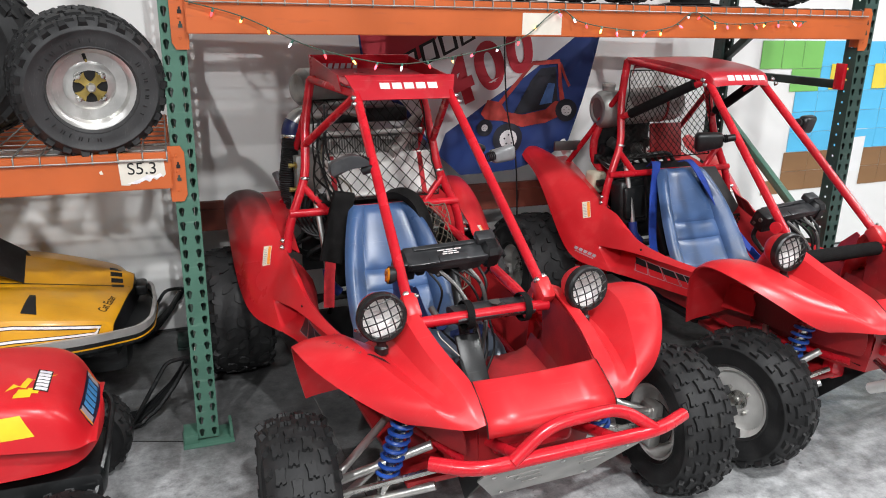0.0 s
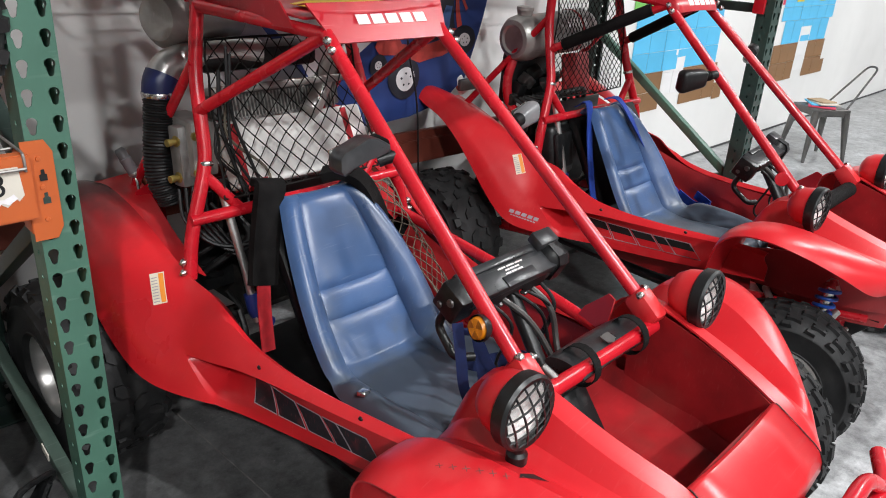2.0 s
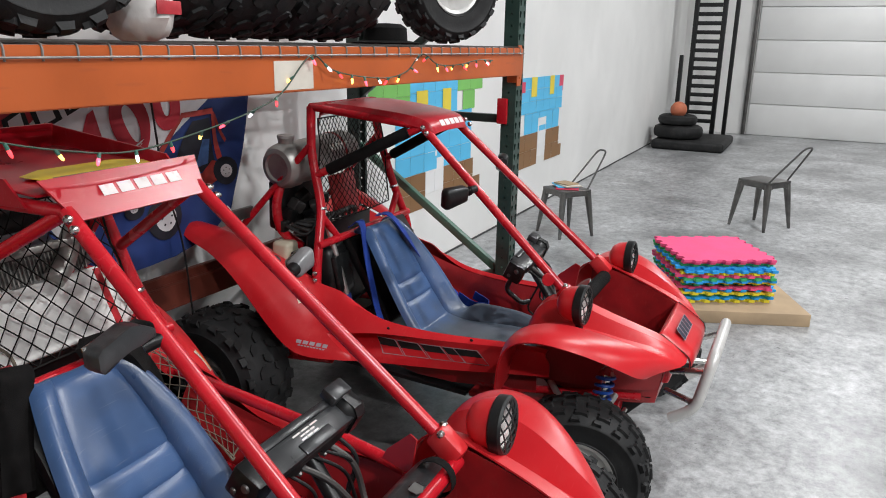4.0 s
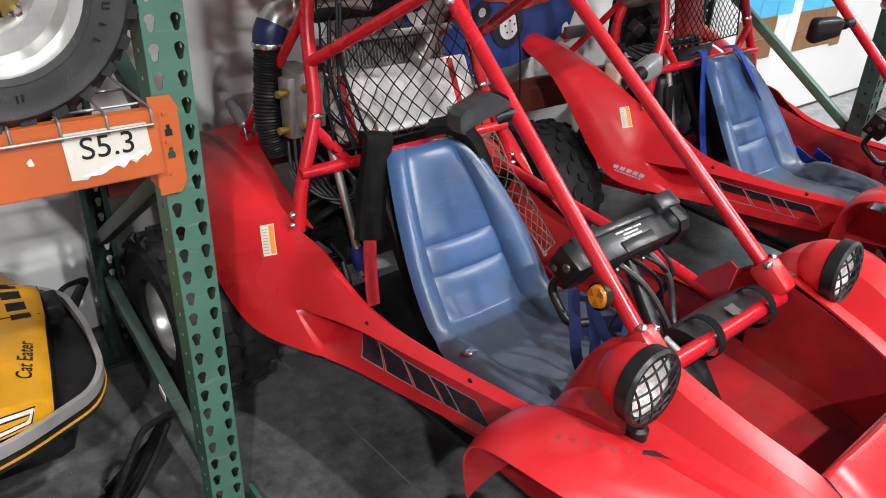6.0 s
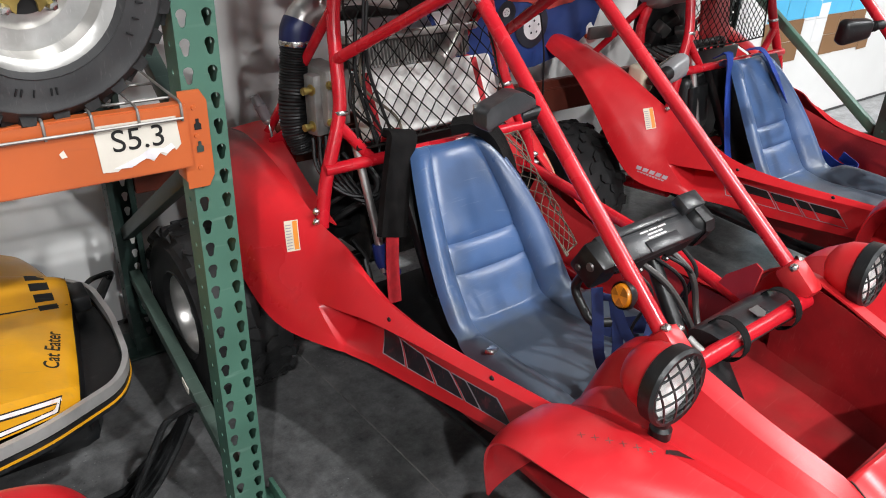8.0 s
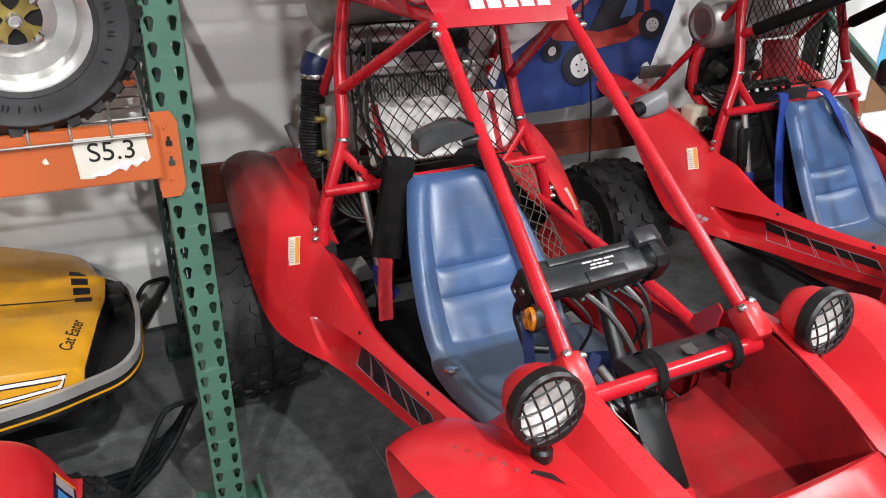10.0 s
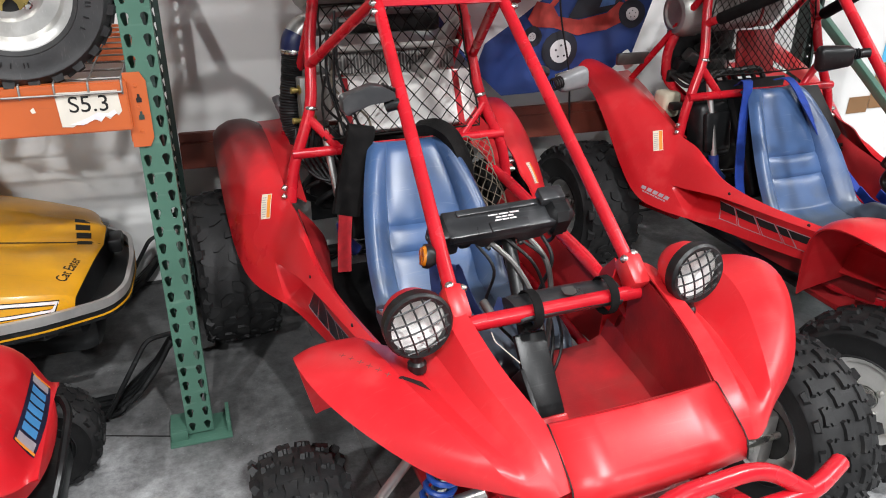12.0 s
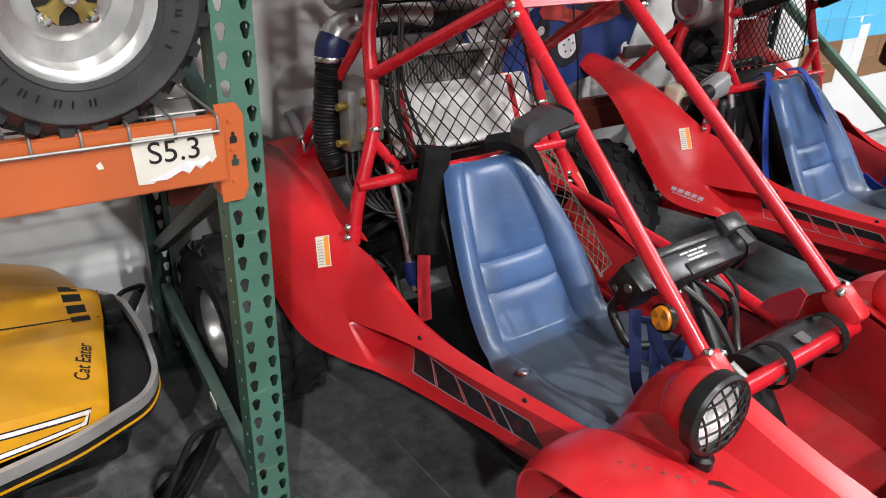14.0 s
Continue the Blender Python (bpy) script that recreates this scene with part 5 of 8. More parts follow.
    part("cross_bar", tube([(-0.37, 1.092, 0.795), (0.37, 1.092, 0.795)], 0.0165, 12), TUBE_RED, cage)
    part("dash_bar", tube([(-0.228, 0.065, 0.706), (0.228, 0.065, 0.706)], 0.0180, 14), TUBE_RED, cage)
    part("rear_cross", tube([(-0.235, 1.225, hoop_z), (0.235, 1.225, hoop_z)], 0.0155, 12), TUBE_RED, cage)
    part("front_cross", tube([(-top_x, 0.76, top_z - 0.002), (top_x, 0.76, top_z - 0.002)], 0.0150, 12), TUBE_RED, cage)
    # roof
    if first:
        roof = part("roof_panel", box((0.40, 0.46, 0.006), (0, 1.045, 1.338), 0.002, rot=(3, 0, 0)), ROOF_RED, car, "red roof tray with side wings and visor")
        part("visor", prism([(-0.178, -0.055), (0.178, -0.055), (0.212, 0.048), (-0.212, 0.048)], 0.005, facing((0, 0.765, 1.322), (1, 0, 0), (0, 0.62, 0.78))), ROOF_RED, roof)
        part("visor_top", grid([[(-0.212, 0.797, 1.362), (0.212, 0.797, 1.362)], [(-0.212, 0.845, 1.352), (0.212, 0.845, 1.352)]]), ROOF_RED, roof)
        for k in (-1, 1):
            o = [(0.0, 0.0), (0.055, 0.055), (0.50, 0.105), (0.46, -0.010)]
            mw = facing((k * 0.214, 0.835, 1.302), (0, 1, 0), (0, 0, 1))
            part("wing", prism(o, 0.005, mw), ROOF_RED, roof)
        part("rear_spoiler", prism([(-0.214, -0.05), (0.214, -0.05), (0.214, 0.045), (-0.214, 0.045)], 0.005, facing((0, 1.315, 1.365), (1, 0, 0), (0, -0.25, 1))), ROOF_RED, roof)
        ms = facing((-0.06, 1.302, 1.365), (1, 0, 0), (0, -0.25, 1)) @ Matrix.Translation((0, 0, 0.004))
        for q in range(6):
            part("script_bar", prism([(-0.11 + q * 0.027, -0.012), (-0.092 + q * 0.027, -0.012), (-0.088 + q * 0.027, 0.010), (-0.106 + q * 0.027, 0.010)], 0.0008, ms), SILVER_INK, roof)
        md = facing((0.03, 0.93, 1.340), (1, 0, 0), (0, 1, 0.05)) @ Matrix.Translation((0, 0, 0.003))
        part("roof_decal", prism([(-0.16, -0.045), (0.13, -0.055), (0.15, 0.0), (0.10, 0.05), (-0.10, 0.055), (-0.17, 0.02)], 0.0012, md), YELLOW_INK, roof)
        part("roof_decal_dark", prism([(-0.15, -0.060), (0.14, -0.072), (0.135, -0.040), (-0.13, -0.034)], 0.0016, md), NAVY_INK, roof)
        decal_bars(roof, facing((0.0, 0.762, 1.320), (1, 0, 0), (0, 0.62, 0.78)) @ Matrix.Translation((0.024, 0.004, 0.0055)), 5, 0.046, 0.026, WHITE_INK, None, 0.0, 0.2)
    else:
        RP = [(0.708, 1.262, 0.150), (0.722, 1.300, 0.160), (0.770, 1.324, 0.168), (0.95, 1.338, 0.190), (1.15, 1.345, 0.212), (1.195, 1.335, 0.218), (1.20, 1.290, 0.218)]
        roof = panel("roof_panel", [[(f * w, y, z - (0.035 if abs(f) == 1 else 0) + (0.006 if abs(f) < 0.5 else 0)) for f in (-1, -0.97, -0.4, 0.4, 0.97, 1)] for y, z, w in RP], ROOF_RED, car, False, 0.005, 2, "moulded red roof panel", crease={1: 0.6, 4: 0.6})
        decal_bars(roof, facing((0.035, 0.722, 1.296), (1, 0, 0), (0, 0.55, 0.83)), 5, 0.044, 0.026, WHITE_INK, None, 0.0, 0.2, wrap=True)
        for k in (-1, 1):
            part("roof_pad", tube([(k * 0.262, 1.12, 1.085), (k * 0.172, 0.81, 1.262)], 0.023, 12), BLACK_PAD, cage, "black foam tube sleeve")
    # lamps and mirrors
    headlamp(car, (-0.338, 0.016, 0.766), (-0.03, -1, 0.05))
    headlamp(car, (0.318, -0.004, 0.774), (0.03, -1, 0.05))
    for k in (-1, 1):
        zc = 1.066 if k < 0 else 1.108
        px = 0.225 - (zc + 0.02 - 0.755) / 0.53 * 0.045
        py = 0.10 + (zc + 0.02 - 0.755) / 0.53 * 0.645
        mc = Matrix.Translation((k * (px + (0.098 if not first else 0.108 if k > 0 else 0.078)), py + 0.035, zc)) @ pose(0, 0, 0, 10, k * 8, 70 if first and k > 0 else k * 22)
        bent = first and k < 0
        if bent:
            mc = Matrix.Translation((-0.300, py + 0.018, 1.096)) @ pose(0, 0, 0, 0, -13, 0)
        if first and k > 0:
            mc = Matrix.Translation((0.300, 0.545, 1.096)) @ pose(0, 0, 0, 0, -8, 12)
        bm = box((0.102, 0.042, 0.060) if first else (0.116, 0.046, 0.082), (0, 0, 0), 0.018, seg=3)
        for v in bm.verts:                                # tapers towards its stalk
            f = 0.72 + 0.28 * min(1, max(0, (k * v.co.x + 0.06) / 0.08))
            v.co.z *= f
        bmesh.ops.transform(bm, matrix=mc, verts=bm.verts)
        if bent:
            bm = prism([(-0.334, 1.060), (-0.345, 1.072), (-0.346, 1.100), (-0.336, 1.111), (-0.272, 1.132), (-0.250, 1.129), (-0.214, 1.110), (-0.212, 1.086), (-0.248, 1.096), (-0.276, 1.086)], 0.044, facing((0, py + 0.040, 0), (1, 0, 0), (0, 0, 1)))
            bmesh.ops.bevel(bm, geom=bm.edges[:], offset=0.007, segments=2, affect="EDGES", profile=0.6)
        mir = part("mirror", bm, SHEEN_PLASTIC if first and k > 0 else DUSTY_BLACK if first else BLACK_PLASTIC, car, "black mirror on stalk, painted grey for its reflection" if first and k > 0 else "black door mirror on stalk")
        part("mirror_arm", tube(rounded([(k * px, py - 0.004, zc + 0.018), (k * (px + 0.016), py + 0.004, zc + 0.016), (k * (px + 0.036), py + 0.016, zc + 0.008)], 0.01), 0.015, 12, radii=None), BLACK_PLASTIC, mir)
        for q in range(4):                                # ribbed boot
            part("boot_rib", lathe([(0.0135, -0.003), (0.0175 if not bent else 0.0225, 0.0), (0.0135, 0.003)], 12, (Matrix.Translation((-0.247 + 0.009 * q, py + 0.018, 1.112 - 0.0045 * q)) @ pose(0, 0, 0, 0, 115, 0) if bent else mc @ Matrix.Translation((-k * (0.046 + 0.008 * q), -0.004, 0.006)) @ pose(0, 0, 0, 0, 90, 0))), BLACK_PLASTIC, mir)
        part("mirror_glass", box((0.082, 0.003, 0.044), (0, 0, 0), 0.001), STEEL, mir).matrix_local = mc @ Matrix.Translation((0, 0.0215, 0))
    # steering
    bm = box((0.33, 0.094, 0.032), (0, 0, 0), 0.005, seg=2)
    for v in bm.verts:                                    # sags and narrows towards the middle
        v.co.z -= 0.010 * (1 - (v.co.x / 0.165) ** 2) * (v.co.z < 0)
        v.co.y *= 0.86 + 0.14 * abs(v.co.x / 0.165)
    st = part("handlebar_cover", bm, DUSTY_BLACK, car, "black plastic handlebar cover with printed notice")
    st.matrix_local = pose(-0.012, 0.325, 0.818, 30, -2, -2) @ Matrix.Scale(0.86, 4)
    if not first:
        st.matrix_local = pose(0.0, 0.335, 0.800, 22, -2, 4) @ Matrix.Scale(0.82, 4)
    part("cover_ridge", box((0.25, 0.022, 0.012), (0.0, 0.030, 0.018), 0.004), DUSTY_BLACK, st)
    part("cover_step", box((0.12, 0.034, 0.010), (0.02, -0.032, 0.016), 0.004), DUSTY_BLACK, st)
    for q, wd in enumerate((0.098, 0.056, 0.068) if first else ()):
        for w_ in range(3):
            part("notice_line", box((wd * 0.29, 0.0045, 0.001), (0.015 + (w_ - 1) * wd * 0.34, 0.010 - 0.010 * q, 0.0166)), WHITE_INK, st)
    part("switch_box", box((0.080, 0.098, 0.100), (0.186, -0.004, -0.012), 0.022, seg=1), BLACK_PLASTIC, st)
    part("cover_lip", prism([(-0.150, 0.0), (-0.085, -0.004), (-0.07, -0.022), (-0.045, -0.022), (-0.03, -0.006), (0.04, -0.006), (0.055, -0.026), (0.12, -0.020), (0.15, 0.0), (0.15, 0.026), (-0.15, 0.026)], 0.004, facing((0, -0.045, -0.020), (1, 0, 0), (0, 0.25, 1))), BLACK_PLASTIC, st)
    part("switch_lid", box((0.075, 0.050, 0.034), (0.170, 0.036, 0.030), 0.006), DUSTY_BLACK, st)
    part("switch_band", box((0.006, 0.102, 0.104), (0.178, -0.004, -0.012), 0.020, seg=1), BLACK_PLASTIC, st)
    part("lever", tube(rounded([(0.19, -0.02, -0.05), (0.19, -0.03, -0.10), (0.188, -0.01, -0.14)], 0.02), 0.006, 8), BLACK_PLASTIC, st)
    for q in range(4):
        part("switch_cable", tube(spline([(0.150 + 0.008 * q, 0.01, -0.055), (0.148 + 0.008 * q, 0.02, -0.10), (0.10 + 0.008 * q, 0.03, -0.125), (0.03, 0.02, -0.13)], 5), 0.004, 6), HOSE, st)
    part("control_block", box((0.075, 0.085, 0.090), (-0.165, 0.0, -0.030), 0.010), BLACK_PLASTIC, st)
    part("control_clamp", box((0.040, 0.055, 0.060), (-0.105, -0.010, -0.035), 0.012), DARK_METAL, st)
    part("control_face", lathe([(0, 0.006), (0.010, 0.005), (0.012, 0)], 14, facing((-0.204, -0.01, -0.015), (0, -1, 0), (0, 0, 1))), GUN_METAL, st)
    part("control_face", lathe([(0, 0.005), (0.007, 0.004), (0.009, 0)], 14, facing((-0.204, 0.015, -0.050), (0, -1, 0), (0, 0, 1))), GUN_METAL, st)
    part("grip", tube(rounded([(-0.185, 0.0, -0.06), (-0.185, 0.0, -0.13), (-0.195, -0.10, -0.145), (-0.145, -0.12, -0.14)], 0.03), 0.012, 10), BLACK_PLASTIC, st)
    part("grip", tube(rounded([(0.16, 0.0, -0.04), (0.15, 0.01, -0.11), (0.08, 0.02, -0.13)], 0.03), 0.010, 10), BLACK_PLASTIC, st)
    part("steering_head", box((0.10, 0.06, 0.09), (0.02, 0.01, -0.065), 0.012), DARK_METAL, st)
    part("clamp_bolt", lathe([(0, 0.016), (0.006, 0.015), (0.007, 0.008), (0.010, 0.007), (0.010, 0)], 8, pose(-0.04, -0.045, -0.05, 90)), GUN_METAL, st)
    part("clamp_bolt", lathe([(0, 0.016), (0.006, 0.015), (0.007, 0.008), (0.010, 0.007), (0.010, 0)], 8, pose(0.06, -0.045, -0.05, 90)), GUN_METAL, st)
    part("steering_column", tube([(0.02, 0.33, 0.76), (0.00, 0.18, 0.58), (0.0, 0.05, 0.46)], 0.018, 12), BLACK_PLASTIC, car)
    rnd = random.Random(7)
    for q, (x0, bow, r, mt) in enumerate(((-0.045, 0.09, 0.0075, GUN_METAL), (0.06, 0.04, 0.0075, GUN_METAL), (0.0, 0.10, 0.0045, HOSE), (0.10, -0.02, 0.005, HOSE), (-0.08, 0.03, 0.004, HOSE), (0.03, 0.12, 0.004, HOSE))):
        part("cable", tube(spline([(x0, 0.315, 0.775), (x0 + 0.02 + bow * 0.4, 0.265, 0.715), (x0 + bow, 0.215 + 0.02 * q, 0.63 - 0.01 * q), (x0 * 0.4 + bow * 0.7, 0.16, 0.53), (x0 * 0.2, 0.10, 0.42)], 6), r, 8), mt, car)
    if first:
        bag = part("tool_bag", tube(spline([(-0.085, 0.095, 0.700), (-0.06, 0.095, 0.702), (0.06, 0.097, 0.703), (0.165, 0.097, 0.700), (0.185, 0.095, 0.698)], 4), 0.034, 16, flat=(0.050, 0.024)), DUSTY_BLACK, car, "black tool roll strapped to the bar")
        for x in (-0.045, 0.150):
            part("bag_strap", lathe([(0.044, -0.012), (0.046, -0.010), (0.046, 0.010), (0.044, 0.012)], 18, Matrix.Translation((x, 0.082, 0.703)) @ pose(0, 0, 0, 0, 90, 0)), BLACK_PAD, bag)
        part("bag_badge", prism([(-0.016, -0.010), (0, -0.017), (0.016, -0.010), (0.016, 0.012), (-0.016, 0.012)], 0.001, facing((0.05, 0.080, 0.734), (1, 0, 0), (0, 1, 0.25))), GUN_METAL, bag)
        part("lamp_switch", lathe([(0.010, 0), (0.010, 0.035), (0.006, 0.037), (0, 0.037)], 12, Matrix.Translation((-0.145, 0.075, 0.715)) @ pose(0, 0, 0, -60, -20, 0)), GUN_METAL, car)
        refl = part("side_reflector", lathe([(0, 0.012), (0.020, 0.011), (0.0235, 0.006), (0.024, 0)], 20, Matrix.Translation((-0.250, 0.195, 0.818)) @ Vector((-0.97, 0.12, 0.15)).to_track_quat("Z", "Y").to_matrix().to_4x4()), REFLECT, car, "round amber reflector")
        for q in range(3):
            a0 = 0.3 + q * 2.094
            part("reflector_facet", prism([(0.003 * math.cos(a0 + 0.5), 0.003 * math.sin(a0 + 0.5))] + [(0.0205 * math.cos(a0 + 0.262 * j), 0.0205 * math.sin(a0 + 0.262 * j)) for j in range(5)], 0.0012, Matrix.Translation((-0.250, 0.195, 0.818)) @ Vector((-0.97, 0.12, 0.15)).to_track_quat("Z", "Y").to_matrix().to_4x4() @ Matrix.Translation((0, 0, 0.0115))), REFLECT_DARK, refl)
        part("reflector_cup", lathe([(0.027, 0.006), (0.028, -0.004), (0.018, -0.020), (0, -0.022)], 20, Matrix.Translation((-0.250, 0.195, 0.818)) @ Vector((-0.97, 0.12, 0.15)).to_track_quat("Z", "Y").to_matrix().to_4x4()), BLACK_PLASTIC, refl)
        bar_ob = part("front_bumper", tube(rounded([(-0.350, -0.385, 0.545), (-0.26, -0.455, 0.548), (0.26, -0.465, 0.548), (0.378, -0.420, 0.545)], 0.06, 5), 0.0180, 12), TUBE_RED, car, "bent red tube bumper")
        part("upper_hoop", tube(rounded([(-0.17, -0.462, 0.552), (-0.06, -0.445, 0.622), (0.15, -0.440, 0.622), (0.25, -0.460, 0.552)], 0.06, 5), 0.0165, 12), TUBE_RED, bar_ob)
    else:
        bar_ob = part("front_bumper", tube(rounded([(-0.20, -0.315, 0.36), (-0.205, -0.395, 0.42), (-0.20, -0.430, 0.63), (0.20, -0.430, 0.63), (0.205, -0.395, 0.42), (0.20, -0.315, 0.36)], 0.06, 5), 0.0195, 12), RIM_SILVER, car, "chromed tube front bumper")
        for k in (-1, 1):
            part("stay", tube([(k * 0.202, -0.420, 0.57), (k * 0.15, -0.29, 0.52)], 0.012, 10), STEEL, bar_ob)
            part("stay", tube([(k * 0.203, -0.400, 0.44), (k * 0.15, -0.28, 0.44)], 0.012, 10), STEEL, bar_ob)
    for k in (-1, 1) if first else ():
        part("bumper_stay", tube([(k * 0.13, -0.455, 0.548), (k * 0.13, -0.22, 0.47)], 0.0150, 10), TUBE_RED, bar_ob)
    if first:
        sk = part("skid_plate", prism([(-0.15, -0.105), (0.15, -0.105), (0.245, 0.06), (0.235, 0.085), (-0.235, 0.085), (-0.245, 0.06)], 0.004, facing((0.02, -0.352, 0.420), (1, 0, 0), (0, -0.60, 0.80))), GREY_PIPE, car, "scuffed aluminium skid plate")
        for dx, dy, w_, h_ in ((-0.10, 0.045, 0.115, 0.008), (-0.085, 0.010, 0.075, 0.007), (-0.115, 0.028, 0.010, 0.030), (-0.055, -0.030, 0.060, 0.006), (0.12, 0.050, 0.105, 0.008), (0.115, 0.012, 0.080, 0.007)):
            part("raised_bar", box((w_, h_, 0.006), (0, 0, 0.004), 0.002), GREY_PIPE, sk).matrix_local = facing((0.02, -0.352, 0.420), (1, 0, 0), (0, -0.60, 0.80)) @ pose(dx, dy, 0, 0, 0, 6)
        for dx, dy in ((-0.20, 0.065), (0.0, 0.065), (0.20, 0.065), (-0.13, -0.08), (0.13, -0.08)):
            part("rivet", lathe([(0, 0.006), (0.005, 0.005), (0.007, 0.003)], 8, facing((0.02, -0.352, 0.420), (1, 0, 0), (0, -0.60, 0.80)) @ pose(dx, dy, 0.002)), STEEL, sk)
    part("front_frame", box((0.24, 0.10, 0.06), (0, -0.235, 0.475), 0.015), TUBE_RED, car)
    part("frame_bracket", box((0.30, 0.05, 0.16), (0, -0.10, 0.36), 0.012), TUBE_RED, car)
    # suspension and wheels
    for k in (-1, 1):
        wx = (-0.600 if first else -0.505) if k < 0 else 0.690
        hub_y, R = (-0.035 if first else -0.065), 0.257
        hub_z = R - (0 if first else 0.008)
        for z0, z1, y1 in ((0.300, 0.415, -0.12), (0.215, 0.300, -0.15)):
            part("control_arm", tube([(k * (abs(wx) - 0.09), hub_y, z0), (k * 0.235, y1, z1)], 0.0135, 10), ALU, car)
            part("control_arm", tube([(k * (abs(wx) - 0.09), hub_y, z0), (k * 0.255, y1 + 0.24, z1)], 0.0120, 10), ALU, car)
        part("tie_rod", tube([(k * (abs(wx) - 0.10), hub_y - 0.07, 0.31), (k * 0.22, -0.16, 0.36)], 0.0090, 8), STEEL, car)
        part("knuckle", box((0.05, 0.07, 0.16), (k * (abs(wx) - 0.085), hub_y, 0.258), 0.014), ALU, car)
        part("brake_disc", lathe([(0, 0), (0.075, 0), (0.075, 0.005), (0, 0.005)], 24, Matrix.Translation((k * (abs(wx) - 0.06), hub_y, hub_z)) @ pose(0, 0, 0, 0, 90, 0)), DARK_METAL, car)
        spring(car, (k * 0.295, -0.095, 0.545), (k * 0.375, -0.085, 0.27))
        w = thing("wheel", Matrix(), "", "")
        for key in ("label", "category"):
            if key in w:
                del w[key]
        w.name = "front_wheel"
        w.parent = car
        tyre_parts(w, R, 0.185, 0.128, pose(wx, hub_y, hub_z, 0, 0, (-4 if first else 14) + (180 if k > 0 else 0)), 20, "h", RIM_SILVER)
        w2 = new("rear_wheel")
        w2.parent = car
        tyre_parts(w2, 0.285, 0.265, 0.122, pose(k * 0.568, 1.430, 0.285 - (0 if first else 0.055), 0, 0, 180 if k > 0 else 0), 18, "b")
        part("rear_shock", tube([(k * 0.40, 1.30, 0.62), (k * 0.40, 1.42, 0.32)], 0.022, 10), DARK_METAL, car)
        part("trailing_arm", tube([(k * 0.40, 1.0, 0.34), (k * 0.42, 1.43, 0.285)], 0.022, 10), TUBE_RED, car)
    part("rear_axle", tube([(-0.46, 1.43, 0.285), (0.46, 1.43, 0.285)], 0.020, 12), DARK_METAL, car)
    # engine bay
    eng = part("engine", box((0.36, 0.30, 0.24), (0.02, 1.36, 0.52), 0.03), DARK_METAL, car, "oily dark engine block with hoses")
    for q in range(7):
        part("cooling_fin", box((0.20, 0.16, 0.006), (0.0, 1.34, 0.655 + q * 0.016), 0.001), DARK_METAL, eng)
    rnd = random.Random(11 if first else 12)
    for q in range(16):
        bx, by, bz = rnd.uniform(-0.30, 0.30), rnd.uniform(1.16, 1.30), rnd.uniform(0.42, 0.80)
        if q % 2:
            part("engine_fitting", box((rnd.uniform(0.03, 0.09), rnd.uniform(0.03, 0.07), rnd.uniform(0.03, 0.09)), (bx, by + 0.05, bz), 0.008), (DARK_METAL, BLACK_PLASTIC, GUN_METAL)[q % 3], eng)
        else:
            part("engine_hose", tube(spline([(bx, by, bz), (bx + rnd.uniform(-.08, .08), by - 0.04, bz - 0.08), (bx + rnd.uniform(-.12, .12), by + 0.02, bz - 0.18), (bx * 0.6, by + 0.08, bz - 0.24)], 5), rnd.uniform(0.005, 0.012), 8), HOSE, eng)
    part("strut_tube", tube([(-0.255, 1.13, 0.86), (-0.235, 1.06, 0.62), (-0.23, 1.02, 0.48)], 0.0125, 10), ALU, cage, "bare aluminium strut")
    part("strut_boot", tube(rounded([(-0.232, 1.045, 0.56), (-0.23, 1.03, 0.50), (-0.19, 1.02, 0.46)], 0.03), 0.021, 12), mat("blue_silicone", (0.015, 0.03, 0.16), 0.4), cage, "dark blue silicone coupling")
    if first:
        wb = part("cooling_box", box((0.50, 0.06, 0.190), (0.060, 1.210, 0.906), 0.012, rot=(-28, 0, 0), seg=3), WHITE_BOX, car, "white foam covered cooling box")
        for x in (-0.165, 0.232):
            part("box_strap", strap([(x, 1.19, 0.808), (x + 0.002, 1.136, 0.830), (x + 0.006, 1.224, 0.9955), (x + 0.008, 1.29, 0.995)], 0.022, 0.003), RED_BELT, wb)
        rad = part("radiator", box((0.44, 0.050, 0.085), (0.03, 1.285, 1.040), 0.006, rot=(-14, 0, 0)), GUN_METAL, car, "dusty finned radiator core")
        for q in range(36):
            part("fin", box((0.0035, 0.006, 0.070), (-0.175 + q * 0.0115, 1.257, 1.033), 0.0, rot=(-14, 0, 0)), GREY_PIPE, rad)
        part("tank_rail", box((0.46, 0.06, 0.022), (0.03, 1.262, 1.084), 0.006, rot=(-14, 0, 0)), GREY_PIPE, rad)
        part("header_tank", box((0.40, 0.13, 0.07), (0.03, 1.40, 1.150), 0.02), BLACK_PLASTIC, car)
        mod = part("aluminium_box", box((0.075, 0.16, 0.155), (-0.238, 1.31, 0.935), 0.006), GREY_PIPE, car, "bare aluminium box with brass fittings")
        for zz in (0.977, 0.873):
            part("brass_fitting", lathe([(0, 0.022), (0.006, 0.022), (0.007, 0.008), (0.012, 0.008), (0.012, 0)], 8, facing((-0.268, 1.229, zz), (1, 0, 0), (0.3, 0, 1))), BRASS, mod)
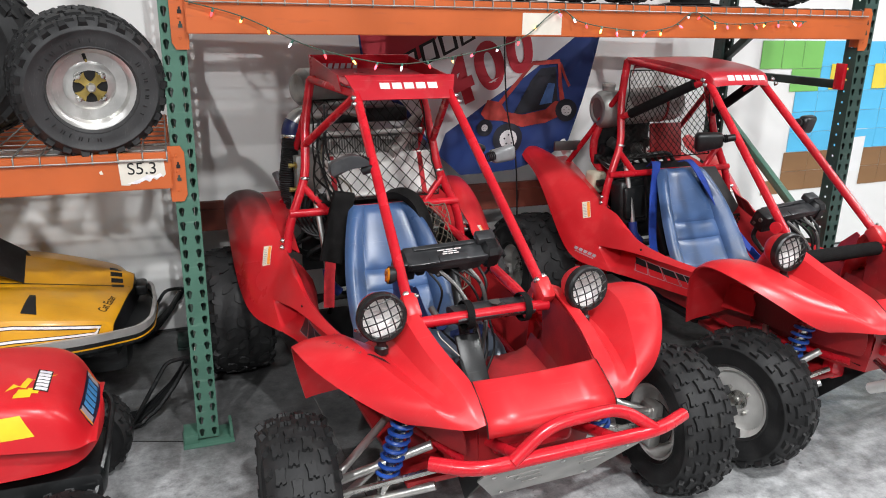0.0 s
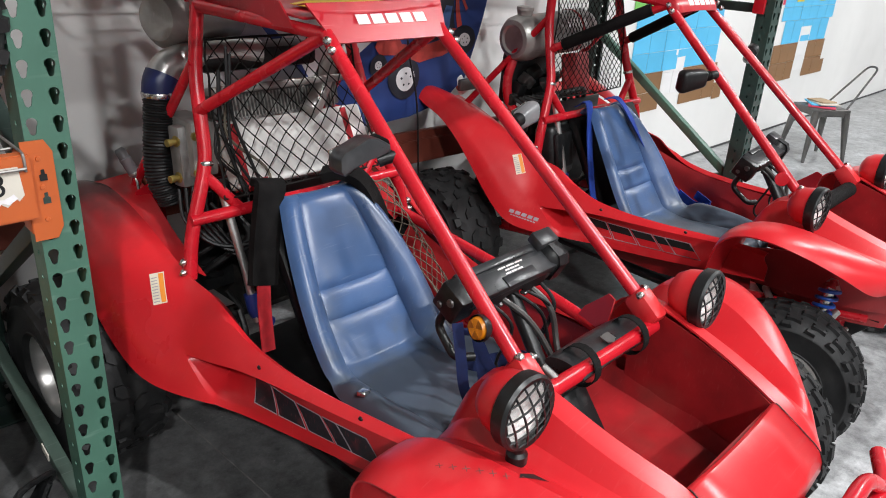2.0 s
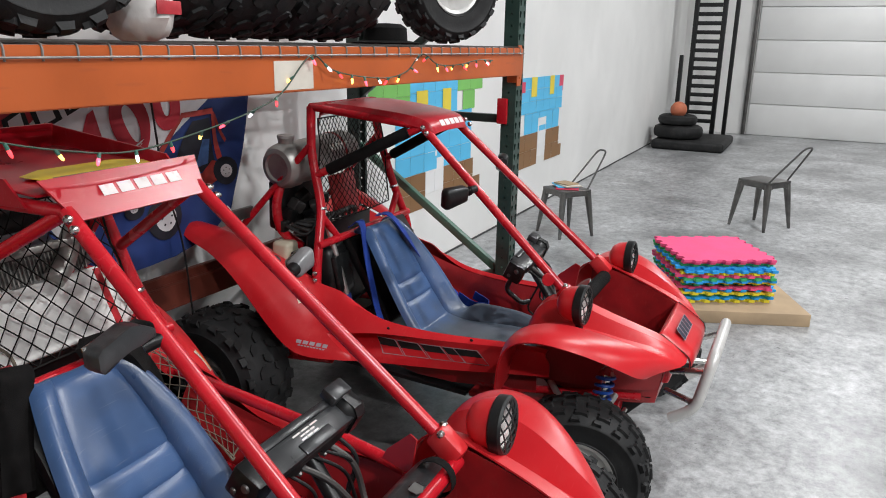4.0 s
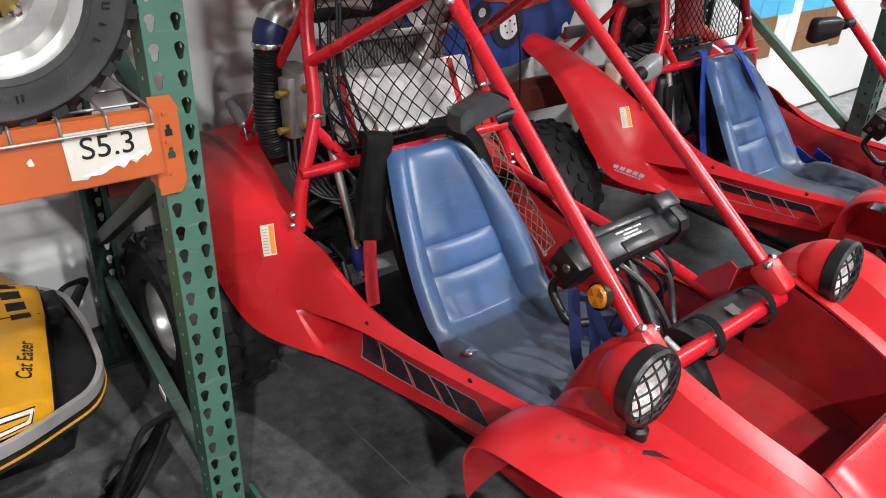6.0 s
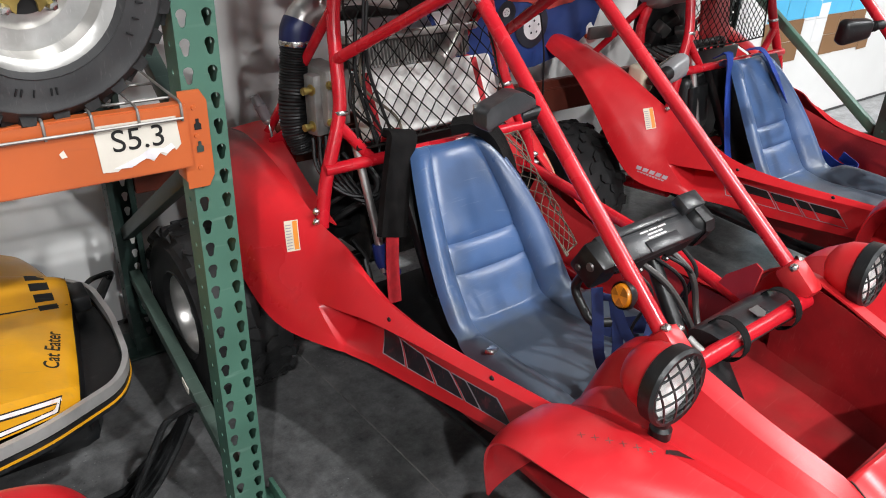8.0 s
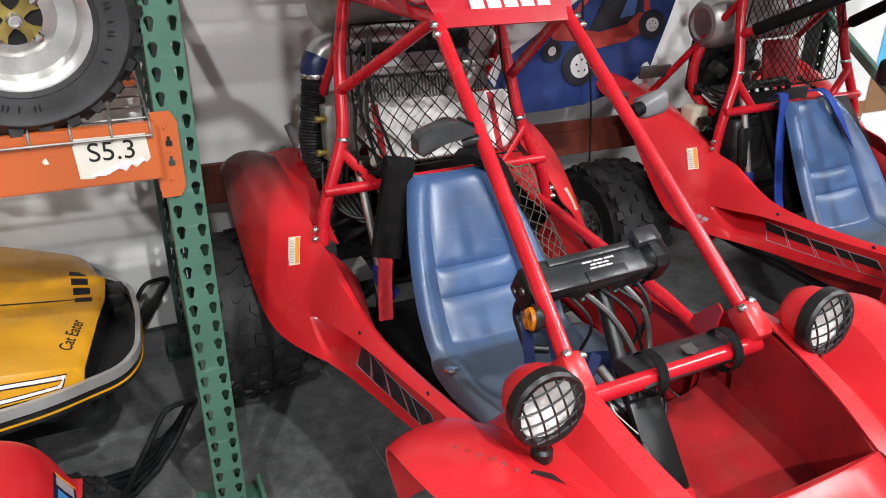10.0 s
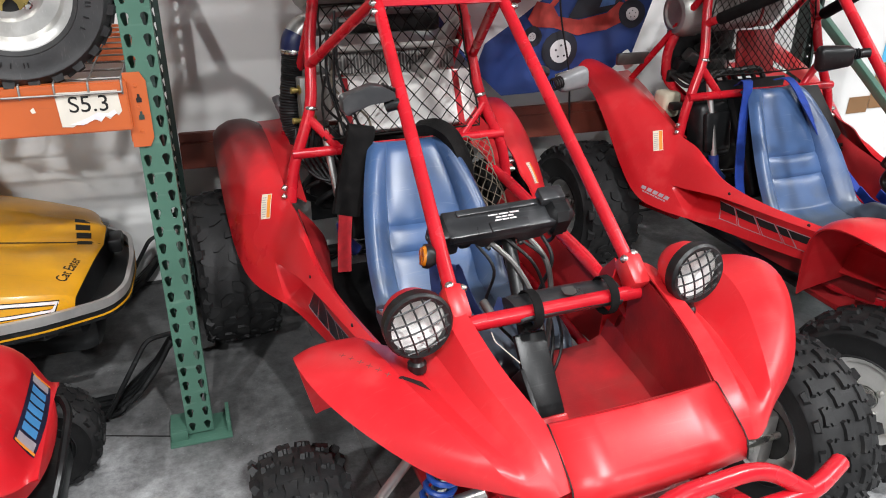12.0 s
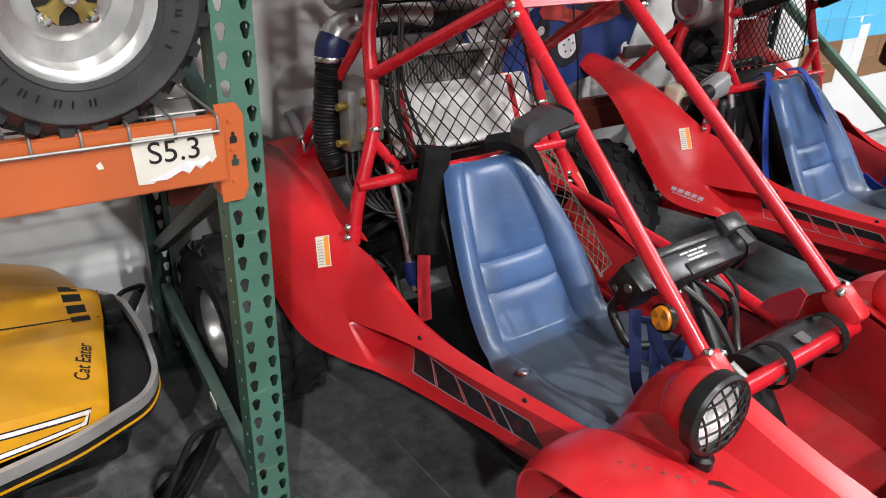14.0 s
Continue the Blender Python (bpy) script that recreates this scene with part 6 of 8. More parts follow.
        for q, (x0, z0_, x1, z1_, c_) in enumerate(((-0.195, 1.22, -0.19, 0.86, HOSE), (-0.185, 1.20, -0.150, 0.83, HOSE), (-0.22, 1.16, -0.205, 0.82, HOSE), (-0.20, 1.10, -0.12, 0.815, PALE_CORD), (-0.235, 1.02, -0.20, 0.80, HOSE))):
            part("loom", tube(spline([(x0, 1.165, z0_), (x0 - 0.012, 1.15, z0_ * 0.6 + z1_ * 0.4), (x1 - 0.02 + 0.01 * q, 1.135, z0_ * 0.25 + z1_ * 0.75), (x1 + 0.02, 1.115, z1_)], 6), 0.0042 + 0.0006 * (q % 3), 6), c_, car)
        for q in range(5):
            part("engine_hose", tube(spline([(-0.33 + 0.02 * q, 1.22, 0.84), (-0.335 + 0.018 * q, 1.19, 0.76), (-0.29 + 0.02 * q, 1.13, 0.70 - 0.012 * q), (-0.22, 1.09, 0.69 - 0.015 * q), (-0.19, 1.06, 0.72)], 6), 0.0055 + 0.001 * (q % 2), 7), HOSE, eng)
        # added black sheet, fills the dark space below the cooling box
        part("black_backing", box((0.54, 0.01, 0.31), (-0.02, 1.262, 0.645), 0.004), BLACK_PLASTIC, eng)
        hose = part("intake_hose", tube(spline([(-0.300, 1.335, 0.76), (-0.316, 1.352, 0.86), (-0.300, 1.366, 0.98), (-0.288, 1.37, 1.075)], 26), 0.042, 16, radii=[0.0405 + 0.0032 * (i % 2) + 0.0012 * math.sin(i * 0.9) - (0.010 * max(0.0, 1 - i / 16)) for i in range(79)]), HOSE, car, "black corrugated intake hose")
        part("elbow_coupling", tube(spline([(-0.288, 1.37, 1.060), (-0.287, 1.371, 1.080), (-0.283, 1.372, 1.100), (-0.272, 1.374, 1.120)], 6), 0.047, 14), mat("blue_silicone_elbow", (0.010, 0.016, 0.075), 0.4), hose, "dark blue silicone elbow")
        part("elbow_pipe", tube(spline([(-0.283, 1.373, 1.105), (-0.262, 1.376, 1.135), (-0.225, 1.378, 1.152), (-0.16, 1.378, 1.162), (-0.06, 1.375, 1.168), (0.03, 1.37, 1.16)], 6), 0.043, 16), ALU, hose, "bare aluminium pipe")
        part("pipe_band", lathe([(0.046, -0.008), (0.048, -0.005), (0.048, 0.005), (0.046, 0.008)], 18, Matrix.Translation((-0.288, 1.371, 1.070))), STEEL, hose)
        part("exhaust_pipe", tube(spline([(0.30, 1.30, 1.16), (0.22, 1.28, 1.10), (0.15, 1.24, 1.03), (0.10, 1.22, 1.00)], 6), 0.030, 14), GREY_PIPE, car, "grey exhaust pipe")
        part("silencer", lathe([(0, -0.16), (0.06, -0.16), (0.085, -0.13), (0.088, 0.12), (0.06, 0.16), (0, 0.16)], 26, Matrix.Translation((-0.10, 1.48, 1.262)) @ pose(0, 0, 0, 0, 90, 20)), GREY_PIPE, car, "round grey silencer can")
        CAN = Matrix.Translation((-0.304, 1.545, 0.792)) @ Vector((-0.027, 0.025, 0.071)).to_track_quat("Z", "Y").to_matrix().to_4x4()
        can = part("fuel_filter", lathe([(0, -0.004), (0.009, -0.004), (0.0165, 0.003), (0.0175, 0.008), (0.0172, 0.050), (0.0182, 0.052), (0.0182, 0.058), (0.0160, 0.060), (0.0160, 0.086), (0.012, 0.092), (0, 0.092)], 20, CAN), DULL_CAN, car, "small dull grey canister")
        part("filter_cap", lathe([(0.0095, 0.0005), (0.0175, 0.0045), (0.0183, 0.009), (0.0176, 0.011)], 20, CAN), ALU, can)
        part("filter_stem", tube([CAN @ Vector((0, 0, 0.002)), (-0.306, 1.535, 0.772), (-0.312, 1.515, 0.750)], 0.0045, 8), STEEL, can)
        for q, (bx, bz) in enumerate(((-0.322, 0.738), (-0.308, 0.722))):
            part("bracket_bolt", lathe([(0, 0.011), (0.006, 0.010), (0.0085, 0.006), (0.0085, -0.004)], 8, facing((bx, 1.494, bz), (1, 0, 0), (0, 0, 1))), STEEL, can)
        part("side_bracket", prism([(-0.058, 0.025), (0.0, 0.040), (0.030, 0.020), (0.036, -0.090), (-0.040, -0.075)], 0.004, facing((-0.278, 1.505, 0.735), (1, 0.25, 0), (0, 0.12, 1))), TUBE_RED, car, "folded red steel bracket")
        tank = part("expansion_tank", box((0.092, 0.050, 0.170), (-0.256, 1.285, 0.912), 0.006, rot=(-3, 0, 6), seg=2), DULL_ALU, car, "dull aluminium tank with brass fittings")
        for bz in (0.958, 0.855):
            part("brass_fitting", lathe([(0.016, -0.002), (0.016, 0.003), (0.0085, 0.004), (0.0085, 0.016), (0.0105, 0.017), (0.0105, 0.030), (0, 0.031)], 12, Matrix.Translation((-0.300, 1.272, bz)) @ Vector((-1, -0.15, 0)).to_track_quat("Z", "Y").to_matrix().to_4x4()), BRASS, tank)
        net([(-0.265, 1.105, 0.83), (0.285, 1.105, 0.83), (0.235, 1.19, 1.235), (-0.235, 1.19, 1.235)], 10, 7, 0.0019, car, -0.015)
        net([(0.235, 0.76, 0.50), (0.300, 0.78, 0.52), (0.300, 1.07, 0.790), (0.195, 1.06, 0.800)], 4, 10, 0.0015, car, 0.03, 3, cord=PALE_CORD)
        pad = part("belt_pad", strap(spline([(-0.150, 1.075, 0.866), (-0.156, 1.045, 0.862), (-0.172, 1.030, 0.825), (-0.205, 1.005, 0.72), (-0.236, 0.975, 0.612)], 5), 0.088, 0.022, (1, 0.1, -0.15)), BLACK_PAD, car, "black shoulder belt pad with red webbing")
        part("webbing", strap(spline([(-0.236, 0.972, 0.625), (-0.250, 0.95, 0.54), (-0.262, 0.92, 0.44)], 4), 0.046, 0.004, (1, 0.2, 0)), RED_BELT, pad)
        part("webbing", strap(spline([(-0.150, 1.12, 0.83), (-0.150, 1.10, 0.865), (-0.165, 1.075, 0.862)], 4), 0.045, 0.005, (1, 0, 0)), RED_BELT, pad)
        pad2 = part("belt_pad", strap(spline([(0.045, 1.075, 0.850), (0.085, 1.03, 0.862), (0.135, 1.00, 0.83), (0.165, 0.965, 0.75), (0.170, 0.945, 0.69)], 5), 0.058, 0.028, (0.9, 0.5, 0.2)), BLACK_PAD, car, "black shoulder belt pad draped on the seat")
        part("webbing", strap(spline([(0.170, 0.945, 0.69), (0.185, 0.93, 0.60), (0.20, 0.90, 0.50)], 4), 0.035, 0.004, (1, 0.4, 0)), RED_BELT, pad2)
        part("lap_belt", strap(spline([(-0.195, 0.30, 0.765), (-0.192, 0.285, 0.68), (-0.182, 0.28, 0.61), (-0.150, 0.28, 0.545), (-0.122, 0.28, 0.536), (-0.112, 0.285, 0.60), (-0.125, 0.30, 0.70), (-0.135, 0.305, 0.725)], 6), 0.024, 0.003, (0.75, -0.65, 0)), NAVY_BELT, car, "navy blue lap belt hanging in a loop")
        part("lap_belt", strap(spline([(-0.130, 0.305, 0.72), (-0.105, 0.28, 0.64), (-0.080, 0.26, 0.595), (-0.045, 0.26, 0.59), (-0.02, 0.27, 0.63)], 6), 0.022, 0.003, (0.75, -0.65, 0)), NAVY_BELT, car, "navy blue lap belt hanging in a loop")
        part("belt_slider", box((0.040, 0.006, 0.018), (-0.160, 0.288, 0.735), 0.003, rot=(10, 5, -40)), NAVY_BELT, car)
        part("lap_belt", strap(spline([(0.10, 0.52, 0.42), (0.14, 0.44, 0.47), (0.16, 0.36, 0.50), (0.10, 0.30, 0.48)], 5), 0.045, 0.004, (0.3, 0.3, 1)), NAVY_BELT, car, "dark blue lap belt")
        part("buckle", box((0.05, 0.022, 0.012), (-0.245, 0.540, 0.492), 0.004, rot=(0, 20, 30)), STEEL, car, "steel belt buckle")
        for q in range(6):                                # cross stitches over the crack
            for a in (0.7, -0.7):
                st_ = part("stitch", box((0.0135, 0.0016, 0.0016), (-0.478 + q * 0.0135, 0.072 - q * 0.0185, 0.7135 - q * 0.0005), rot=(0, 8, 53 if a > 0 else -37)), THREAD, car)
                lay(st_, crack_fender, (0, 0, -1), 0.0008)
    else:
        can = part("silencer", lathe([(0, -0.232), (0.052, -0.232), (0.060, -0.240), (0.078, -0.236), (0.092, -0.215), (0.096, -0.19), (0.096, -0.15), (0.090, -0.145), (0.090, 0.20), (0.075, 0.235), (0, 0.24)], 30, Matrix.Translation((-0.062, 1.335, 1.085)) @ Vector((0.465, -0.03, 0.03)).to_track_quat("Z", "Y").to_matrix().to_4x4()), GREY_PIPE, car, "round grey silencer canister")
        part("silencer_cap", lathe([(0.030, 0), (0.034, 0.02), (0.036, 0.022), (0.036, 0.034), (0.020, 0.038), (0, 0.038)], 16, Matrix.Translation((-0.245, 1.345, 1.165))), GREY_PIPE, can)
        part("silencer_band", lathe([(0.0905, -0.008), (0.0925, -0.006), (0.0925, 0.006), (0.0905, 0.008)], 30, Matrix.Translation((0.06, 1.328, 1.093)) @ Vector((0.465, -0.03, 0.03)).to_track_quat("Z", "Y").to_matrix().to_4x4()), RED_DARK, can)
        part("exhaust_pipe", tube(spline([(-0.26, 1.36, 1.00), (-0.29, 1.36, 0.90), (-0.28, 1.34, 0.80), (-0.20, 1.30, 0.72)], 6), 0.020, 12), TUBE_RED, car)
        part("guard_plate", box((0.20, 0.02, 0.19), (0.10, 1.28, 0.905), 0.01, rot=(-12, 0, 0)), RED_DARK, car)
        bottle = part("fuel_filter", lathe([(0, 0), (0.024, 0.0), (0.026, 0.006), (0.026, 0.075), (0.020, 0.08), (0.018, 0.10), (0, 0.10)], 16, Matrix.Translation((-0.30, 1.59, 0.80)) @ pose(0, 0, 0, -20, -28, 0)), WHITE_BOX, car, "white canister with printed band")
        part("printed_band", lathe([(0.0265, 0.026), (0.0265, 0.046)], 16, Matrix.Translation((-0.30, 1.59, 0.80)) @ pose(0, 0, 0, -20, -28, 0)), mat("orange_band", (0.5, 0.10, 0.03), 0.5), bottle)
        part("overflow_tank", box((0.085, 0.085, 0.11), (-0.285, 1.32, 0.705), 0.018, seg=3), mat("yellowed_plastic", (0.55, 0.50, 0.38), 0.5, var=0.15, scale=8), car, "yellowed plastic overflow tank")
        ab = part("air_box", box((0.18, 0.10, 0.23), (-0.205, 1.13, 0.64), 0.030, rot=(-12, 0, 8), seg=3), BLACK_PLASTIC, car, "black moulded air box")
        part("air_box_lid", box((0.14, 0.03, 0.16), (-0.21, 1.078, 0.65), 0.014, rot=(-12, 0, 8), seg=2), BLACK_PLASTIC, ab)
        for q in range(6):
            part("engine_hose", tube(spline([(-0.30 + 0.03 * q, 1.30, 0.83), (-0.27 + 0.04 * q, 1.22, 0.80 + 0.01 * q), (-0.20 + 0.05 * q, 1.20, 0.86), (-0.10 + 0.05 * q, 1.25, 0.80)], 6), 0.008 + 0.002 * (q % 3), 7), (HOSE, DARK_METAL)[q % 2], eng)
        # added black block, fills the dark area seen through the net
        part("dark_backing", box((0.34, 0.05, 0.22), (-0.10, 1.40, 0.90), 0.02), BLACK_PLASTIC, eng)
        part("mesh_screen", box((0.16, 0.02, 0.05), (-0.36, 1.50, 0.86), 0.006), GUN_METAL, eng)
        for q in range(7):
            part("engine_fitting", box((0.04 + 0.012 * (q % 3), 0.05, 0.05 + 0.01 * (q % 2)), (-0.28 + 0.05 * q, 1.34, 0.82 + 0.035 * (q % 4)), 0.008, rot=(10 * q, 14 * q, 0)), (DARK_METAL, BLACK_PLASTIC, GUN_METAL)[q % 3], eng)
        part("side_board", prism([(-0.130, 0.285), (-0.012, 0.285), (0.150, 0.075), (0.155, -0.115), (0.0, -0.115)], 0.006, facing((0.25, 1.02, 0.53), (1, -0.12, 0), (0, 0.10, 1))), BOARD_GREY, car, "black side board with open mesh")
        net([(-0.285, 1.135, 0.86), (0.285, 1.135, 0.86), (0.235, 1.20, 1.28), (-0.235, 1.20, 1.28)], 16, 11, 0.0018, car, -0.01, 5)
        net([(0.255, 0.94, 0.42), (0.385, 0.93, 0.42), (0.395, 0.965, 0.57), (0.255, 0.985, 0.57)], 6, 6, 0.0026, car, 0.0, 6)
        part("webbing", strap(spline([(-0.13, 1.09, 0.83), (-0.145, 1.03, 0.85), (-0.185, 0.97, 0.70), (-0.215, 0.90, 0.52), (-0.22, 0.85, 0.42)], 5), 0.05, 0.004, (1, 0.2, 0)), BLUE_BELT, car, "bright blue shoulder belt")
        part("webbing", strap(spline([(0.03, 1.06, 0.850), (0.045, 1.00, 0.855), (0.115, 0.93, 0.73), (0.185, 0.86, 0.60), (0.270, 0.75, 0.46)], 5), 0.046, 0.004, (1, 0.3, 0)), BLUE_BELT, car, "bright blue shoulder belt")
        part("webbing", strap(spline([(0.270, 0.75, 0.46), (0.262, 0.66, 0.43), (0.285, 0.60, 0.44), (0.295, 0.68, 0.47)], 5), 0.040, 0.004, (0, 0.2, 1)), BLUE_BELT, car, "bright blue lap belt")
        # added black sheet, keeps the space behind the seat dark
        part("black_backing", box((0.50, 0.01, 0.30), (0.0, 1.235, 0.66), 0.004), BLACK_PLASTIC, eng)
        part("dash_sleeve", tube([(-0.20, 0.065, 0.706), (0.20, 0.065, 0.706)], 0.028, 14), BLACK_PAD, cage, "black foam sleeve")
        part("side_reflector", lathe([(0, 0.006), (0.022, 0.005), (0.024, 0)], 18, Matrix.Translation((-0.243, 0.17, 0.80)) @ Vector((-0.9, -0.4, 0.1)).to_track_quat("Z", "Y").to_matrix().to_4x4()), TUBE_RED, car, "round red reflector")
        decal_bars(cowl, facing((0.0, -0.292, 0.632), (1, 0, 0), (0, 0.75, 0.66)) @ Matrix.Translation((0, 0, 0.010)), 5, 0.036, 0.045, NAVY_INK, SILVER_INK, 0.2, 0.2)
    return car


buggy(pose(0.55, 1.72, 0, 0, 0, 2.6), "first")
buggy(pose(2.100, 1.855, 0.010, 2.2, 0, 2.3), "second")


# ---- things on the shelves ----
sw = thing("spare_wheel", pose(-0.525, 2.60, 1.128, 0, 0, 0), "knobbly black tyre on a bare aluminium rim leaning on the deck", "wheel", "stored wheels")
WHEEL_AT = pose(0.0, -0.070, 0.218, 0, -12, 103)
spare_tyre = tyre_parts(sw, 0.230, 0.200, 0.126, WHEEL_AT, 24, "h", mat("worn_alloy_rim", (0.52, 0.51, 0.49), 0.34, metal=0.75, var=0.25, scale=10, bump=0.15, spot=0.4, spot_col=(0.20, 0.185, 0.16), spot_scale=12, scratch=0.3, scratch_col=(0.75, 0.74, 0.72)), False, 0.34)
spare_tyre.data.materials[0] = SIDEWALL_GREY
FACE = WHEEL_AT @ pose(0, 0, 0, 0, -90, 0)
zf = 0.0435
# flat black disc paints the shaded depth of the hub openings
part("hub_dark_disc", lathe([(0, zf), (0.050, zf), (0.052, zf - 0.004)], 28, FACE), INK, sw)
CROSS = [(r * math.cos(a), r * math.sin(a)) for q in range(4) for r, a in ((0.0165, q * math.pi / 2), (0.022, q * math.pi / 2 + 0.30), (0.034, q * math.pi / 2 + 0.44), (0.050, q * math.pi / 2 + 0.36), (0.050, q * math.pi / 2 + 1.21), (0.034, q * math.pi / 2 + 1.13), (0.022, q * math.pi / 2 + 1.27))]
hubp = part("hub_cross", prism(CROSS, 0.007, FACE @ Matrix.Translation((0, 0, zf - 0.001))), BRASS, sw, "yellow zinc plated hub cross")
part("axle_nut", lathe([(0, zf + 0.019), (0.007, zf + 0.019), (0.008, zf + 0.022), (0.012, zf + 0.021), (0.0145, zf + 0.015), (0.0145, zf)], 12, FACE), ALU, hubp)
for q in range(4):
    a = math.pi / 4 + q * math.pi / 2
    part("washer", lathe([(0.009, zf + 0.006), (0.0125, zf + 0.005), (0.0135, zf - 0.004)], 14, FACE @ Matrix.Translation((0.048 * math.cos(a), 0.048 * math.sin(a), 0))), STEEL, sw)
for q in range(72):                                 # raised marks round the sidewall
    if q % 24 < 13 and q % 4 != 3:
        part("sidewall_mark", box((0.013, 0.0028, 0.003), (0.158, 0, 0.0992), 0.0008), RUBBER, sw).matrix_local = FACE @ Matrix.Rotation(q * 2 * math.pi / 72, 4, "Z") @ pose(0, 0, 0, 0, 0, (0, 18, 0, -14)[q % 4])
valve = part("valve", tube([FACE @ Vector((0.101, 0.012, 0.040)), FACE @ Vector((0.091, 0.011, 0.066))], 0.0052, 8), INK, sw)
part("valve_tip", tube([FACE @ Vector((0.0912, 0.011, 0.0655)), FACE @ Vector((0.088, 0.0107, 0.074))], 0.0035, 8), BRASS, valve)
for k, (x, y, rz) in enumerate(((-0.95, 2.85, 80), (-1.5, 2.75, 100))):
    w = thing("spare_wheel", pose(x, y, 1.128), "worn black tyre standing on the wire deck", "wheel", "stored wheels")
    tyre_parts(w, 0.285, 0.25, 0.118, pose(0, 0, 0.29, 0, 0, rz), 18, "b", DARK_METAL, None, 0.05)
for x, y, R, W, rim_r, rz, style in ((0.12, 2.80, 0.275, 0.22, 0.118, 8, "b"), (0.43, 2.64, 0.242, 0.20, 0.122, 82, "b"), (0.865, 2.80, 0.285, 0.25, 0.118, 3, "b"), (1.125, 2.79, 0.285, 0.25, 0.118, -5, "b"), (1.385, 2.81, 0.285, 0.25, 0.118, 4, "b"), (1.630, 2.80, 0.275, 0.22, 0.118, -6, "b"), (2.43, 2.74, 0.257, 0.185, 0.128, 66, "h")):
    w = thing("spare_wheel", pose(x, y, TOP1 + 0.008), "knobbly black tyre on a white rim standing on the upper deck" if style == "h" else "worn black tyre standing on the upper wire deck", "wheel", "stored wheels")
    tyre_parts(w, R, W, rim_r, pose(0, 0, R + 0.004, 0, 0, rz), 18 if style == "b" else 20, style, RIM_SILVER if style == "h" else DARK_METAL, None, 0.05)
sack = thing("sack", pose(0.665, 2.60, TOP1 + 0.008), "pale crumpled plastic bag with red print on the upper deck", "bag")
rnd = random.Random(8)
body = bmesh.new()
bmesh.ops.create_uvsphere(body, u_segments=18, v_segments=12, radius=1.0)
for v in body.verts:
    d = 1 + rnd.uniform(-0.06, 0.06)
    v.co = Vector((v.co.x * 0.066 * d, v.co.y * 0.10 * d, 0.075 + max(-0.075, v.co.z * 0.085 * d)))
part("bag_body", body, mat("pale_plastic_film", (0.66, 0.64, 0.62), 0.4, var=0.12, scale=18, bump=0.5, bscale=40), sack)
part("printed_band", box((0.070, 0.004, 0.030), (0, -0.1015, 0.075), 0.002), mat("red_film_print", (0.42, 0.03, 0.04), 0.45, var=0.2, scale=30), sack, "red printed band")
hat = thing("cap", pose(1.91, 2.72, TOP1 + 0.008), "black felt cap with green trim lying on the deck", "cap")
part("brim", lathe([(0, 0), (0.13, 0), (0.135, 0.006), (0.09, 0.014), (0, 0.014)], 26), BLACK_PAD, hat)
part("crown", lathe([(0.085, 0.012), (0.082, 0.06), (0.06, 0.075), (0, 0.078)], 26), BLACK_PAD, hat)

# ---- string of coloured bulbs ----
LINE = [(-0.215, 2.452, 1.60), (-0.04, 2.452, 1.555), (0.16, 2.45, 1.468), (0.35, 2.45, 1.420), (0.50, 2.45, 1.404), (0.69, 2.45, 1.428), (0.86, 2.45, 1.462), (0.98, 2.45, 1.503), (1.11, 2.452, 1.598), (1.20, 2.452, 1.560), (1.32, 2.452, 1.538), (1.50, 2.452, 1.526), (1.63, 2.452, 1.545), (1.73, 2.452, 1.600), (1.85, 2.452, 1.562), (2.02, 2.452, 1.560), (2.18, 2.452, 1.575), (2.32, 2.452, 1.572)]
lights = thing("string_lights", Matrix(), "green wired string of tiny coloured bulbs draped over the beam", "string lights")
LP = spline(LINE, 10)
part("wire", tube(LP, 0.0022, 6), mat("dark_green_wire", (0.02, 0.05, 0.03), 0.5), lights)
BULBS = [mat("bulb_" + n, c, 0.2, emit=(c, e), bump=0) for n, c, e in (("red", (0.9, 0.05, 0.06), 4), ("amber", (1.0, 0.55, 0.12), 6), ("pink", (0.95, 0.10, 0.16), 4), ("white", (0.85, 0.85, 0.95), 3))]
HOLDER = mat("bulb_holder", (0.05, 0.16, 0.12), 0.4)
acc, last, n = 0.0, LP[0], 0
rnd = random.Random(5)
for q in LP[1:]:
    acc += (q - last).length
    if acc > (0.085 if q.x < 1.15 else 0.062):
        acc = 0.0
        mt = Matrix.Translation(q) @ pose(0, 0, 0, 180 + rnd.uniform(-50, 50), rnd.uniform(-40, 40), 0)
        bl = part("bulb", lathe([(0.0032, 0.012), (0.0042, 0.018), (0.0032, 0.027), (0, 0.031)], 8, mt), BULBS[n % 4] if rnd.random() < 0.8 else BULBS[1], lights)
        part("holder", lathe([(0.0, 0), (0.0036, 0.0), (0.0042, 0.013), (0, 0.014)], 8, mt), HOLDER, bl)
        n += 1
    last = q

# ---- banner ----
BANNER_BLUE = mat("blue_banner_cloth", (0.012, 0.035, 0.16), 0.7, var=0.2, scale=3, bump=0.2, bscale=500)
BANNER_WHITE = mat("white_banner_cloth", (0.66, 0.65, 0.66), 0.7, var=0.06, scale=4, bump=0.2, bscale=500)
BANNER_RED = mat("red_banner_cloth", (0.42, 0.02, 0.035), 0.7, var=0.15, scale=4, bump=0.2, bscale=500)
ban = thing("banner", pose(0, 3.405, 0), "red white and blue cloth banner with a printed buggy hanging behind", "banner")


def fold(x, z):
    """How far the hanging cloth bulges."""
    return 0.016 * math.sin(9 * x + 5 * z) * (1.65 - z) + 0.010 * math.sin(21 * x - 13 * z + 1.0) + 0.03 * max(0, 1.25 - z) * math.sin(6 * x)


